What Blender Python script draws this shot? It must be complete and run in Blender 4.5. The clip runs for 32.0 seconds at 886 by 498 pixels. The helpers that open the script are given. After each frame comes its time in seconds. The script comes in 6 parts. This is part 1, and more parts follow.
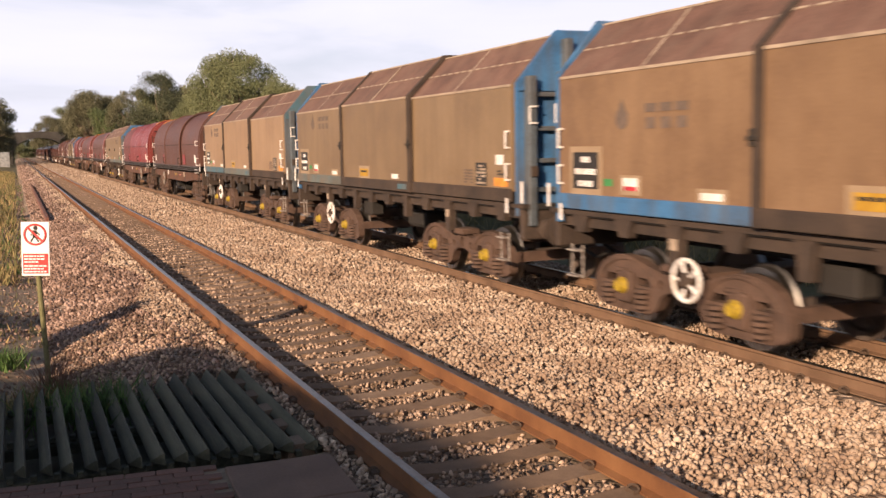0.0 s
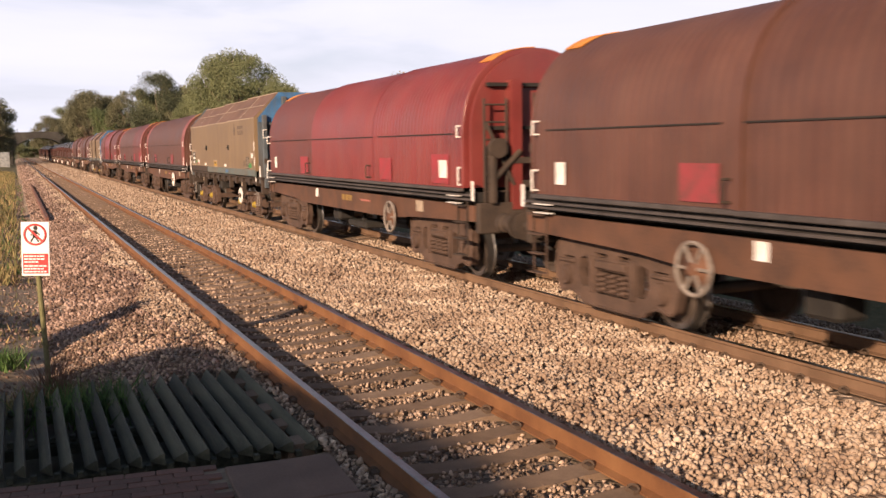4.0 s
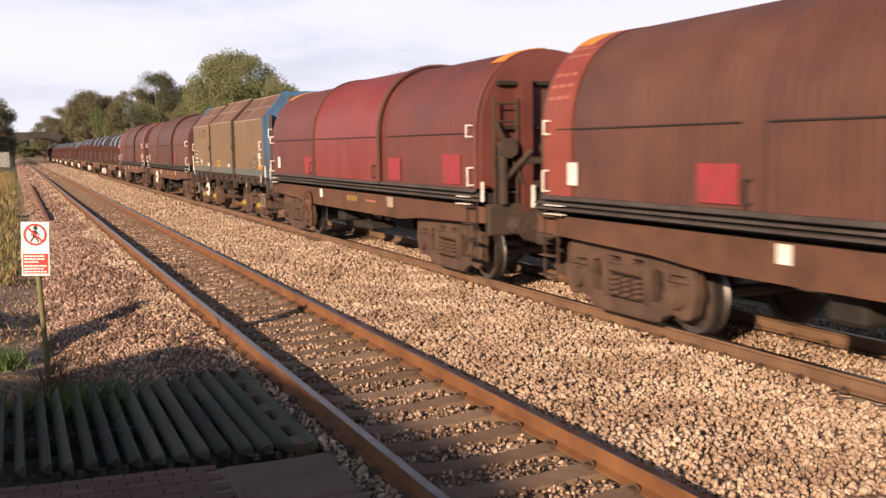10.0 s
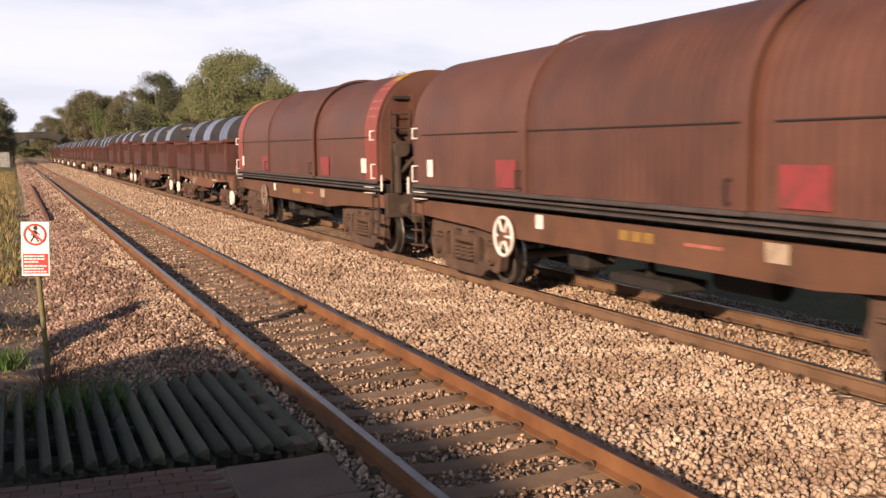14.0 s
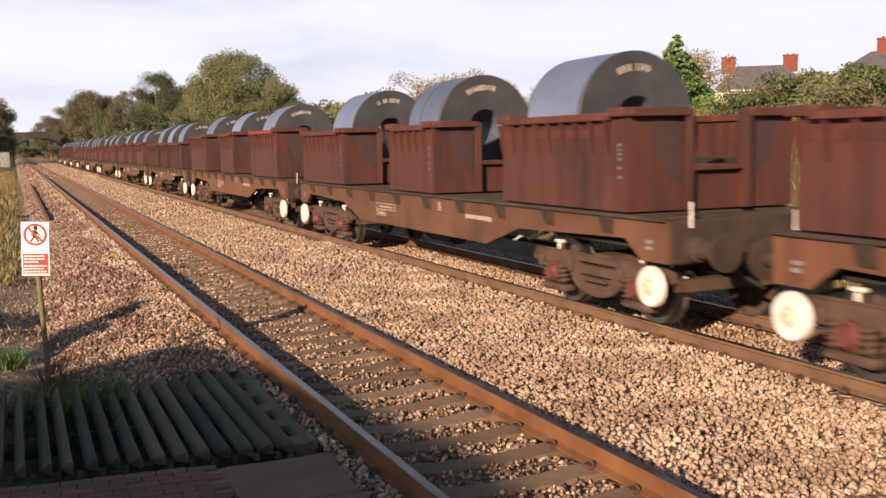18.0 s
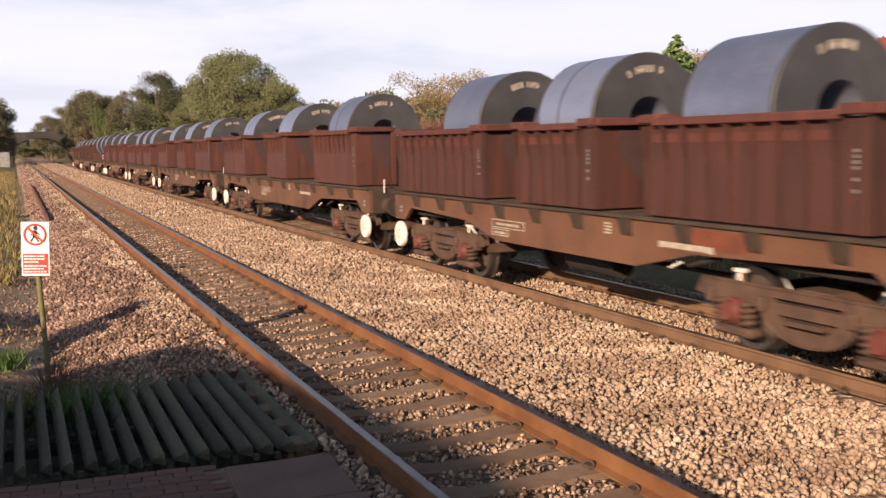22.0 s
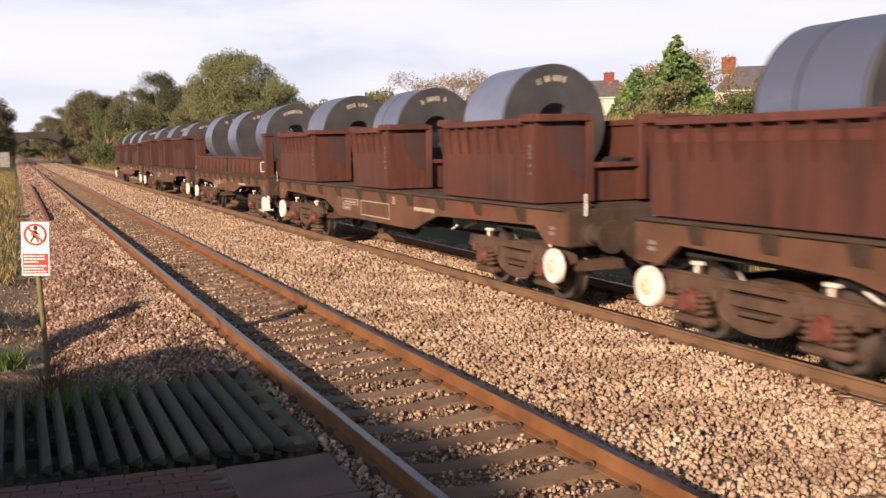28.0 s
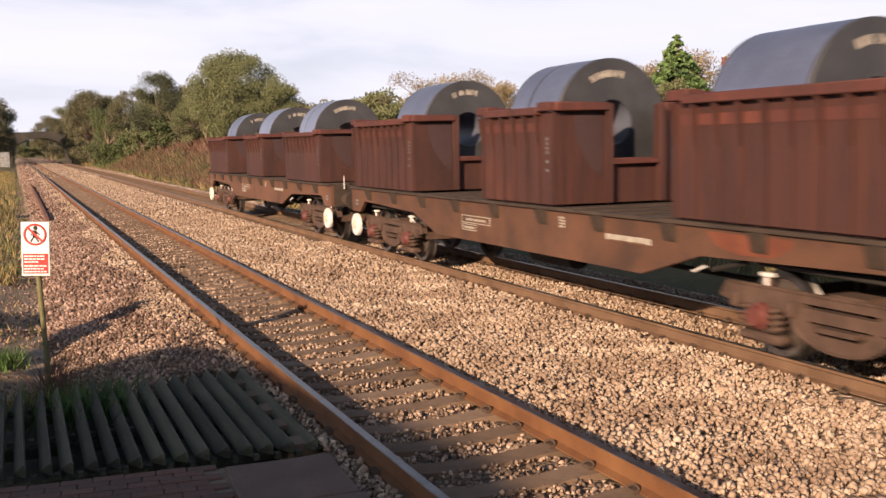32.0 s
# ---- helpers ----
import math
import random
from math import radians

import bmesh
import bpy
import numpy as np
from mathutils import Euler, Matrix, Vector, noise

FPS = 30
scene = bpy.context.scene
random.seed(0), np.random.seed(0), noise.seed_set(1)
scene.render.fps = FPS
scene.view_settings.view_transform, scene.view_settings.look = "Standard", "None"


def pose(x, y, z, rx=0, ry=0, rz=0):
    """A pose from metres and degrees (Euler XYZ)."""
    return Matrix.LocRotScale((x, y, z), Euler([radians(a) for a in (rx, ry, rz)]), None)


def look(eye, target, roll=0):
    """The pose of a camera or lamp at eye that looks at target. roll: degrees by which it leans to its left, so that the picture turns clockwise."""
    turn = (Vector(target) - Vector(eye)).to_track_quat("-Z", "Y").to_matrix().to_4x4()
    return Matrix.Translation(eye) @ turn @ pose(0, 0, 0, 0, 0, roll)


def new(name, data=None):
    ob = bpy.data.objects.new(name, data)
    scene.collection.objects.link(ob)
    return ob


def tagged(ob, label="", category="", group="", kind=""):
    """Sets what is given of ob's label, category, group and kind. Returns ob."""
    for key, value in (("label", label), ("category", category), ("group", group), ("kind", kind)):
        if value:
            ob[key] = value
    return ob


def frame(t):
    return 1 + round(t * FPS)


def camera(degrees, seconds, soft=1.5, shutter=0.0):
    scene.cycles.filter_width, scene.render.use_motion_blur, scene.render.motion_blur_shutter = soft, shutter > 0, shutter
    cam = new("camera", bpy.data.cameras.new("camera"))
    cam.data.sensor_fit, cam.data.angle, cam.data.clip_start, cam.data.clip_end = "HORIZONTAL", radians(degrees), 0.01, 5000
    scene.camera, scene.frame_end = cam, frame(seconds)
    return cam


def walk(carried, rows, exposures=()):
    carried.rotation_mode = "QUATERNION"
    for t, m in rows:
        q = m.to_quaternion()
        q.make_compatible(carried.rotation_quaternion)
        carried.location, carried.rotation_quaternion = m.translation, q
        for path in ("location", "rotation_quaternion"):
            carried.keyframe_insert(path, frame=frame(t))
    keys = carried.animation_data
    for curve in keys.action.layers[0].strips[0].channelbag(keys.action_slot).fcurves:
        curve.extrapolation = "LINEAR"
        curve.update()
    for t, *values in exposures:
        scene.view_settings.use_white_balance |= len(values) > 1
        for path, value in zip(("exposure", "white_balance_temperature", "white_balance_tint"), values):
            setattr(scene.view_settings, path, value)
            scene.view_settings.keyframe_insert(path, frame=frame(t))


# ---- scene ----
CLIP = 32.0
cam = camera(49.006, CLIP, soft=1.48, shutter=0.35)
EYE = (0.0, 0.0, 2.2735)
YAW, PITCH = 0.4125, 0.107
AIM = (math.sin(YAW) * math.cos(PITCH), math.cos(YAW) * math.cos(PITCH), EYE[2] - math.sin(PITCH))
walk(cam, [(0.0, look(EYE, AIM, -0.951)), (CLIP, look(EYE, AIM, -0.951))])

# ---- plan, in metres; z = 0 is the top of the rails, y runs along the line ----
NEAR_RAIL = 2.426                  # first rail of the near track
NEAR = NEAR_RAIL + 0.7525          # centre lines of the two tracks
FAR = NEAR_RAIL + 4.882 + 0.7525
SLEEPER_STEP = 0.578
SUN_DIR = Vector((0.75, 0.60, -0.33)).normalized()


def run(t):
    """How far the train has come at t seconds."""
    u = (t - 16.0) / 16.0
    return 153.2 * u - 3.65 * u * u + 1.55 * u ** 3


# ---- light ----
world = bpy.data.worlds.new("world")
scene.world = world
world.use_nodes = True
wn, wl = world.node_tree.nodes, world.node_tree.links
wn.clear()
w_out = wn.new("ShaderNodeOutputWorld")
w_bg = wn.new("ShaderNodeBackground")
w_sky = wn.new("ShaderNodeTexSky")
w_sky.sky_type, w_sky.sun_disc = "NISHITA", False
w_sky.sun_elevation = math.asin(-SUN_DIR.z)
w_sky.sun_rotation = math.atan2(-SUN_DIR.x, -SUN_DIR.y)
w_sky.air_density, w_sky.dust_density, w_sky.ozone_density = 1.0, 1.5, 2.0
w_co = wn.new("ShaderNodeTexCoord")
w_map = wn.new("ShaderNodeMapping")
w_map.inputs["Scale"].default_value = (1.0, 1.0, 5.0)
w_noise = wn.new("ShaderNodeTexNoise")
w_noise.inputs["Scale"].default_value, w_noise.inputs["Detail"].default_value = 3.2, 7.0
w_noise.inputs["Distortion"].default_value = 0.4
w_ramp = wn.new("ShaderNodeValToRGB")
w_ramp.color_ramp.elements[0].position, w_ramp.color_ramp.elements[0].color = 0.30, (0.72, 0.72, 0.72, 1)
w_ramp.color_ramp.elements[1].position, w_ramp.color_ramp.elements[1].color = 0.52, (1, 1, 1, 1)
w_shade = wn.new("ShaderNodeValToRGB")
w_shade.color_ramp.elements[0].position, w_shade.color_ramp.elements[0].color = 0.35, (8.8, 8.7, 10.2, 1)
w_shade.color_ramp.elements[1].position, w_shade.color_ramp.elements[1].color = 0.70, (9.9, 9.65, 10.6, 1)
w_mix = wn.new("ShaderNodeMix")
w_mix.data_type = "RGBA"
wl.new(w_co.outputs["Generated"], w_map.inputs["Vector"])
wl.new(w_map.outputs["Vector"], w_noise.inputs["Vector"])
wl.new(w_noise.outputs["Fac"], w_ramp.inputs["Fac"])
wl.new(w_noise.outputs["Fac"], w_shade.inputs["Fac"])
w_sep = wn.new("ShaderNodeSeparateXYZ")
w_fall = wn.new("ShaderNodeMapRange")
w_fall.inputs["From Min"].default_value, w_fall.inputs["From Max"].default_value = 0.15, 0.42
w_fall.inputs["To Min"].default_value, w_fall.inputs["To Max"].default_value = 1.0, 0.05
w_cover = wn.new("ShaderNodeMath")
w_cover.operation = "MULTIPLY"
wl.new(w_co.outputs["Generated"], w_sep.inputs["Vector"])
wl.new(w_sep.outputs["Z"], w_fall.inputs["Value"])
wl.new(w_ramp.outputs["Color"], w_cover.inputs[0])
wl.new(w_fall.outputs["Result"], w_cover.inputs[1])
wl.new(w_cover.outputs[0], w_mix.inputs[0])
wl.new(w_sky.outputs["Color"], w_mix.inputs[6])
wl.new(w_shade.outputs["Color"], w_mix.inputs[7])
wl.new(w_mix.outputs[2], w_bg.inputs["Color"])
w_bg.inputs["Strength"].default_value = 0.0625
wl.new(w_bg.outputs["Background"], w_out.inputs["Surface"])

sun = new("sun", bpy.data.lights.new("sun", "SUN"))
sun.data.energy, sun.data.angle, sun.data.color = 5.0, radians(0.6), (1.0, 0.715, 0.49)
sun.matrix_world = look((0, 0, 30), Vector((0, 0, 30)) + SUN_DIR)
scene.view_settings.exposure = 0.68


# ---- materials ----
def surface(name, base, dark=None, light=None, rough=0.7, metal=0.0, grain=60.0, blotch=1.2, bump=0.25, streak=0.0,
            island=0.0, each=0.0, dirt=None, dirt_amount=0.0, stretch=(1, 1, 1), bump_dist=0.01, cells=0.0):
    """A procedural material: base colour with blotches, fine grain, optional streaks and dirt."""
    m = bpy.data.materials.new(name)
    m.use_nodes = True
    n, l = m.node_tree.nodes, m.node_tree.links
    bsdf = n["Principled BSDF"]
    dark = dark or tuple(c * 0.6 for c in base)
    light = light or tuple(min(1.0, c * 1.3) for c in base)
    co = n.new("ShaderNodeTexCoord")
    mp = n.new("ShaderNodeMapping")
    mp.inputs["Scale"].default_value = stretch
    l.new(co.outputs["Object"], mp.inputs["Vector"])
    big = n.new("ShaderNodeTexNoise")
    big.inputs["Scale"].default_value, big.inputs["Detail"].default_value, big.inputs["Roughness"].default_value = blotch, 6, 0.65
    fine = n.new("ShaderNodeTexNoise")
    fine.inputs["Scale"].default_value, fine.inputs["Detail"].default_value = grain, 4
    l.new(mp.outputs["Vector"], big.inputs["Vector"])
    l.new(mp.outputs["Vector"], fine.inputs["Vector"])
    ramp = n.new("ShaderNodeValToRGB")
    e = ramp.color_ramp.elements
    e[0].position, e[0].color = 0.30, (*dark, 1)
    e[1].position, e[1].color = 0.72, (*light, 1)
    mid = e.new(0.5)
    mid.color = (*base, 1)
    add = n.new("ShaderNodeMath")
    add.operation = "MULTIPLY_ADD"
    add.inputs[1].default_value, add.inputs[2].default_value = 0.35, -0.175
    l.new(fine.outputs["Fac"], add.inputs[0])
    tot = n.new("ShaderNodeMath")
    tot.operation = "ADD"
    l.new(big.outputs["Fac"], tot.inputs[0])
    l.new(add.outputs[0], tot.inputs[1])
    last = tot
    for amount, node, out in ((island, "ShaderNodeNewGeometry", "Random Per Island"), (each, "ShaderNodeObjectInfo", "Random")):
        if amount:
            src = n.new(node)
            ma = n.new("ShaderNodeMath")
            ma.operation = "MULTIPLY_ADD"
            ma.inputs[1].default_value, ma.inputs[2].default_value = amount, -amount / 2
            l.new(src.outputs[out], ma.inputs[0])
            s2 = n.new("ShaderNodeMath")
            s2.operation = "ADD"
            l.new(last.outputs[0], s2.inputs[0])
            l.new(ma.outputs[0], s2.inputs[1])
            last = s2
    if cells:
        vo = n.new("ShaderNodeTexVoronoi")
        vo.inputs["Scale"].default_value = cells
        l.new(mp.outputs["Vector"], vo.inputs["Vector"])
        sp = n.new("ShaderNodeSeparateColor")
        l.new(vo.outputs["Color"], sp.inputs["Color"])
        ma = n.new("ShaderNodeMath")
        ma.operation = "MULTIPLY_ADD"
        ma.inputs[1].default_value, ma.inputs[2].default_value = 0.55, -0.34
        l.new(sp.outputs[0], ma.inputs[0])
        s3 = n.new("ShaderNodeMath")
        s3.operation = "ADD"
        l.new(last.outputs[0], s3.inputs[0])
        l.new(ma.outputs[0], s3.inputs[1])
        last = s3
    l.new(last.outputs[0], ramp.inputs["Fac"])
    colour = ramp.outputs["Color"]
    if dirt:
        st = n.new("ShaderNodeTexNoise")
        st.inputs["Scale"].default_value, st.inputs["Detail"].default_value = 1.0, 5
        mp2 = n.new("ShaderNodeMapping")
        mp2.inputs["Scale"].default_value = (4.0, 4.0, 0.5) if streak else (2.3, 2.3, 2.3)
        l.new(co.outputs["Object"], mp2.inputs["Vector"])
        l.new(mp2.outputs["Vector"], st.inputs["Vector"])
        r2 = n.new("ShaderNodeValToRGB")
        r2.color_ramp.elements[0].position, r2.color_ramp.elements[0].color = 0.42, (0, 0, 0, 1)
        r2.color_ramp.elements[1].position, r2.color_ramp.elements[1].color = 0.68, (dirt_amount, dirt_amount, dirt_amount, 1)
        l.new(st.outputs["Fac"], r2.inputs["Fac"])
        mx = n.new("ShaderNodeMix")
        mx.data_type = "RGBA"
        l.new(r2.outputs["Color"], mx.inputs[0])
        l.new(colour, mx.inputs[6])
        mx.inputs[7].default_value = (*dirt, 1)
        colour = mx.outputs[2]
    l.new(colour, bsdf.inputs["Base Color"])
    rr = n.new("ShaderNodeMath")
    rr.operation = "MULTIPLY_ADD"
    rr.inputs[1].default_value, rr.inputs[2].default_value = 0.3, rough - 0.15
    rr.use_clamp = True
    l.new(big.outputs["Fac"], rr.inputs[0])
    l.new(rr.outputs[0], bsdf.inputs["Roughness"])
    bsdf.inputs["Metallic"].default_value = metal
    if bump:
        bp = n.new("ShaderNodeBump")
        bp.inputs["Strength"].default_value, bp.inputs["Distance"].default_value = bump, bump_dist
        l.new(vo.outputs["Distance"] if cells else fine.outputs["Fac"], bp.inputs["Height"])
        l.new(bp.outputs["Normal"], bsdf.inputs["Normal"])
    return m


BALLAST = surface("ballast", (0.3253, 0.2433, 0.1830), (0.1789, 0.1272, 0.0932), (0.4879, 0.3893, 0.3103), 0.95, grain=25, blotch=0.7, bump=0.8, bump_dist=-0.05, cells=15, dirt=(0.1785, 0.1134, 0.0756), dirt_amount=0.7)
STONE = surface("ballast_stone", (0.4216, 0.3101, 0.2252), (0.2825, 0.1955, 0.1409), (0.5992, 0.4834, 0.3813), 0.92, grain=40, blotch=0.9, island=0.30, bump=0.3, dirt=(0.1848, 0.1175, 0.0783), dirt_amount=0.7)
STONE_SHOULDER = surface("shoulder_stone", (0.2838, 0.1843, 0.1411), (0.1290, 0.0805, 0.0605), (0.4644, 0.3320, 0.2730), 0.94, grain=40, blotch=0.9, island=0.6, bump=0.3, dirt=(0.1290, 0.0789, 0.0571), dirt_amount=0.8)
STONE_DIRTY = surface("dirty_stone", (0.262, 0.179, 0.1266), (0.1273, 0.0864, 0.0606), (0.5096, 0.3704, 0.2753), 0.95, grain=40, blotch=0.9, island=0.6, bump=0.3)
BED_DIRTY = surface("dirty_ballast", (0.1863, 0.1352, 0.0983), (0.0994, 0.0733, 0.0517), (0.3229, 0.2367, 0.1759), 0.97, grain=28, blotch=1.0, bump=0.8, bump_dist=-0.04, cells=20)
RAIL_RUST = surface("rail_rust", (0.1724, 0.0729, 0.027), (0.1086, 0.0431, 0.0167), (0.23, 0.1077, 0.0419), 0.85, grain=90, blotch=1.6, bump=0.15)
RAIL_FAR = surface("rail_rust_pale", (0.155, 0.0899, 0.0527), (0.0992, 0.0558, 0.031), (0.2046, 0.124, 0.0744), 0.85, grain=90, blotch=1.6, bump=0.15)
RAIL_TOP = surface("rail_head_steel", (0.25, 0.225, 0.205), (0.15, 0.125, 0.11), (0.36, 0.34, 0.33), 0.34, 1.0, grain=40, blotch=3, bump=0.03)
SLEEPER = surface("sleeper_concrete", (0.1774, 0.1165, 0.0765), (0.1151, 0.0752, 0.0471), (0.2493, 0.1728, 0.1176), 0.92, grain=70, blotch=2.5, each=0.3)
CLIP_STEEL = surface("clip_steel", (0.07, 0.045, 0.03), rough=0.8, grain=80)
EARTH = surface("earth", (0.23, 0.175, 0.125), (0.12, 0.092, 0.065), (0.34, 0.27, 0.20), 0.97, grain=18, blotch=0.5, bump=0.6, bump_dist=0.04)
GRASS_GROUND = surface("rough_grass_ground", (0.105, 0.095, 0.04), (0.06, 0.06, 0.025), (0.19, 0.14, 0.07), 0.97, grain=9, blotch=0.25, bump=0.6, bump_dist=0.05)


# ---- building tools ----
MESHES = {}


def memo(key, build):
    """A mesh made once and shared by all alike parts."""
    if key not in MESHES:
        MESHES[key] = build()
    return MESHES[key]


def part(name, bm, material, parent=None, label="", at=(0, 0, 0), turn=(0, 0, 0)):
    """Links a bmesh (or a ready mesh) as one mesh object under a thing or a part."""
    if isinstance(bm, bmesh.types.BMesh):
        me = bpy.data.meshes.new(name)
        bm.normal_update()
        bm.to_mesh(me)
        bm.free()
    else:
        me = bm
    if material and not me.materials:
        me.materials.append(material)
    ob = new(name, me)
    ob.parent = parent
    ob.matrix_basis = pose(*at, *turn)
    if label:
        tagged(ob, label)
    return ob


def thing(name, label, category, group="", at=(0, 0, 0), kind=""):
    ob = new(name)
    ob.empty_display_size = 0.2
    ob.matrix_basis = pose(*at)
    return tagged(ob, label, category, group, kind)


def box(bm, x, y, z, sx, sy, sz, bevel=0.0, m=None):
    """A block centred on x, y and standing on z."""
    geo = bmesh.ops.create_cube(bm, size=1.0)
    vs = geo["verts"]
    mat = Matrix.Translation((x, y, z + sz / 2)) @ Matrix.Diagonal((sx, sy, sz, 1))
    bmesh.ops.transform(bm, matrix=(m @ mat) if m else mat, verts=vs)
    if bevel:
        es = list({e for v in vs for e in v.link_edges})
        bmesh.ops.bevel(bm, geom=es, offset=bevel, segments=1, affect="EDGES", profile=0.5)
    return bm


def prism(bm, outline, y0, y1):
    """A closed outline of (x, z) drawn out along y."""
    a = [bm.verts.new((x, y0, z)) for x, z in outline]
    b = [bm.verts.new((x, y1, z)) for x, z in outline]
    n = len(outline)
    fs = [bm.faces.new((a[i], a[(i + 1) % n], b[(i + 1) % n], b[i])) for i in range(n)]
    fs += [bm.faces.new(a[::-1]), bm.faces.new(b)]
    bmesh.ops.recalc_face_normals(bm, faces=fs)
    return bm


def side_plate(bm, outline, x0, x1):
    """A closed outline of (y, z) given a thickness along x."""
    a = [bm.verts.new((x0, y, z)) for y, z in outline]
    b = [bm.verts.new((x1, y, z)) for y, z in outline]
    n = len(outline)
    fs = [bm.faces.new((a[i], a[(i + 1) % n], b[(i + 1) % n], b[i])) for i in range(n)]
    fs += [bm.faces.new(a[::-1]), bm.faces.new(b)]
    bmesh.ops.recalc_face_normals(bm, faces=fs)
    return bm


def pierced(outline, holes):
    """An outline with holes, joined by slits into one loop."""
    loop = list(outline)
    for h in holes:
        i, j = min(((i, j) for i in range(len(loop)) for j in range(len(h))), key=lambda p: (loop[p[0]][0] - h[p[1]][0]) ** 2 + (loop[p[0]][1] - h[p[1]][1]) ** 2)
        area = sum(p[0] * q[1] - q[0] * p[1] for p, q in zip(h, h[1:] + h[:1]))
        whole = sum(p[0] * q[1] - q[0] * p[1] for p, q in zip(outline, outline[1:] + outline[:1]))
        h = h[j:] + h[:j]
        if area * whole > 0:
            h = [h[0]] + h[:0:-1]
        loop = loop[:i + 1] + h + [h[0], loop[i]] + loop[i + 1:]
    return loop


def oval(cy, cz, ry, rz, n=14):
    return [(cy + ry * math.cos(2 * math.pi * i / n), cz + rz * math.sin(2 * math.pi * i / n)) for i in range(n)]


def bow(cy, cz, ry, rz, a0, a1, n=8):
    """Points on part of an oval, angles in degrees."""
    return [(cy + ry * math.cos(radians(a0 + (a1 - a0) * i / n)), cz + rz * math.sin(radians(a0 + (a1 - a0) * i / n))) for i in range(n + 1)]


def rod(bm, p, q, r, seg=12, r2=None):
    """A round bar from p to q."""
    p, q = Vector(p), Vector(q)
    d = q - p
    m = Matrix.Translation((p + q) / 2) @ d.to_track_quat("Z", "Y").to_matrix().to_4x4()
    bmesh.ops.create_cone(bm, cap_ends=True, segments=seg, radius1=r, radius2=r if r2 is None else r2, depth=d.length, matrix=m)
    return bm


def lathe(bm, rings, seg=32, axis="X", closed=False):
    """Turns (along, radius) rings round an axis."""
    loops = []
    for a, r in rings:
        lp = []
        for i in range(seg):
            t = 2 * math.pi * i / seg
            c, s = r * math.cos(t), r * math.sin(t)
            lp.append(bm.verts.new({"X": (a, c, s), "Y": (c, a, s), "Z": (c, s, a)}[axis]))
        loops.append(lp)
    pairs = list(zip(loops, loops[1:])) + ([(loops[-1], loops[0])] if closed else [])
    fs = []
    for u, v in pairs:
        fs += [bm.faces.new((u[i], u[(i + 1) % seg], v[(i + 1) % seg], v[i])) for i in range(seg)]
    if not closed:
        fs += [bm.faces.new(loops[0][::-1]), bm.faces.new(loops[-1])]
    bmesh.ops.recalc_face_normals(bm, faces=fs)
    for f in fs:
        f.smooth = len(f.verts) == 4
    return bm


def ring(bm, x, y, z, r, tube, seg=28):
    """A hoop standing in the y-z plane."""
    rings = [(x + tube * math.cos(a), r + tube * math.sin(a)) for a in [i * math.pi / 3 for i in range(6)]]
    before = len(bm.verts)
    lathe(bm, rings, seg, "X", True)
    bm.verts.ensure_lookup_table()
    bmesh.ops.translate(bm, vec=(0, y, z), verts=bm.verts[before:])
    return bm


def mesh_from(name, verts, faces, material, smooth=False):
    me = bpy.data.meshes.new(name)
    me.from_pydata(verts, [], faces)
    me.materials.append(material)
    if smooth:
        me.polygons.foreach_set("use_smooth", [True] * len(me.polygons))
    me.update()
    return me


def tri_soup(name, verts, faces, material):
    """A mesh from numpy arrays of points and triangles."""
    me = bpy.data.meshes.new(name)
    nv, nf = len(verts), len(faces)
    me.vertices.add(nv)
    me.vertices.foreach_set("co", np.ascontiguousarray(verts, np.float32).ravel())
    me.loops.add(nf * 3)
    me.loops.foreach_set("vertex_index", np.ascontiguousarray(faces, np.int32).ravel())
    me.polygons.add(nf)
    me.polygons.foreach_set("loop_start", np.arange(0, nf * 3, 3, dtype=np.int32))
    me.update(calc_edges=True)
    me.materials.append(material)
    return me


# ---- ground ----
def smooth_step(a, b, v):
    t = min(1.0, max(0.0, (v - a) / (b - a)))
    return t * t * (3 - 2 * t)


def ground_height(x, y):
    """The lie of the land round the two tracks."""
    z = -0.62
    z += 0.25 * smooth_step(0.4, -1.5, x)
    rise = smooth_step(12.6, 18.5, x)
    z += rise * (2.9 + 0.4 * math.sin(y * 0.05) + 0.25 * math.sin(y * 0.21 + x))
    z += rise * 0.009 * (min(max(y, 40.0), 200.0) - 40.0)
    z += smooth_step(-5.0, -12.0, x) * smooth_step(60, 150, y) * 4.2
    z += 0.9 * smooth_step(30, 90, x)
    if x > 12 or x < -2:
        z += 0.12 * math.sin(x * 1.7 + y * 0.9) * math.sin(y * 0.63)
    return z


def grid_lines(spots):
    out = []
    for a, b, step in spots:
        out += list(np.arange(a, b, step))
    return out + [spots[-1][1]]


gx = grid_lines([(-3000, -400, 650), (-400, -40, 60), (-40, -4, 4), (-4, 20, 0.8), (20, 60, 4), (60, 400, 60), (400, 3000, 650)])
gy = grid_lines([(-3000, -200, 700), (-200, -20, 45), (-20, 60, 1.6), (60, 300, 5), (300, 800, 60), (800, 4000, 640)])
gv = [(x, y, ground_height(x, y)) for y in gy for x in gx]
w = len(gx)
gf = [(j * w + i, j * w + i + 1, (j + 1) * w + i + 1, (j + 1) * w + i) for j in range(len(gy) - 1) for i in range(w - 1)]
ground = new("ground", mesh_from("ground", gv, gf, GRASS_GROUND, True))
tagged(ground, "rough olive and brown grass ground beside the railway", "ground", kind="structure")

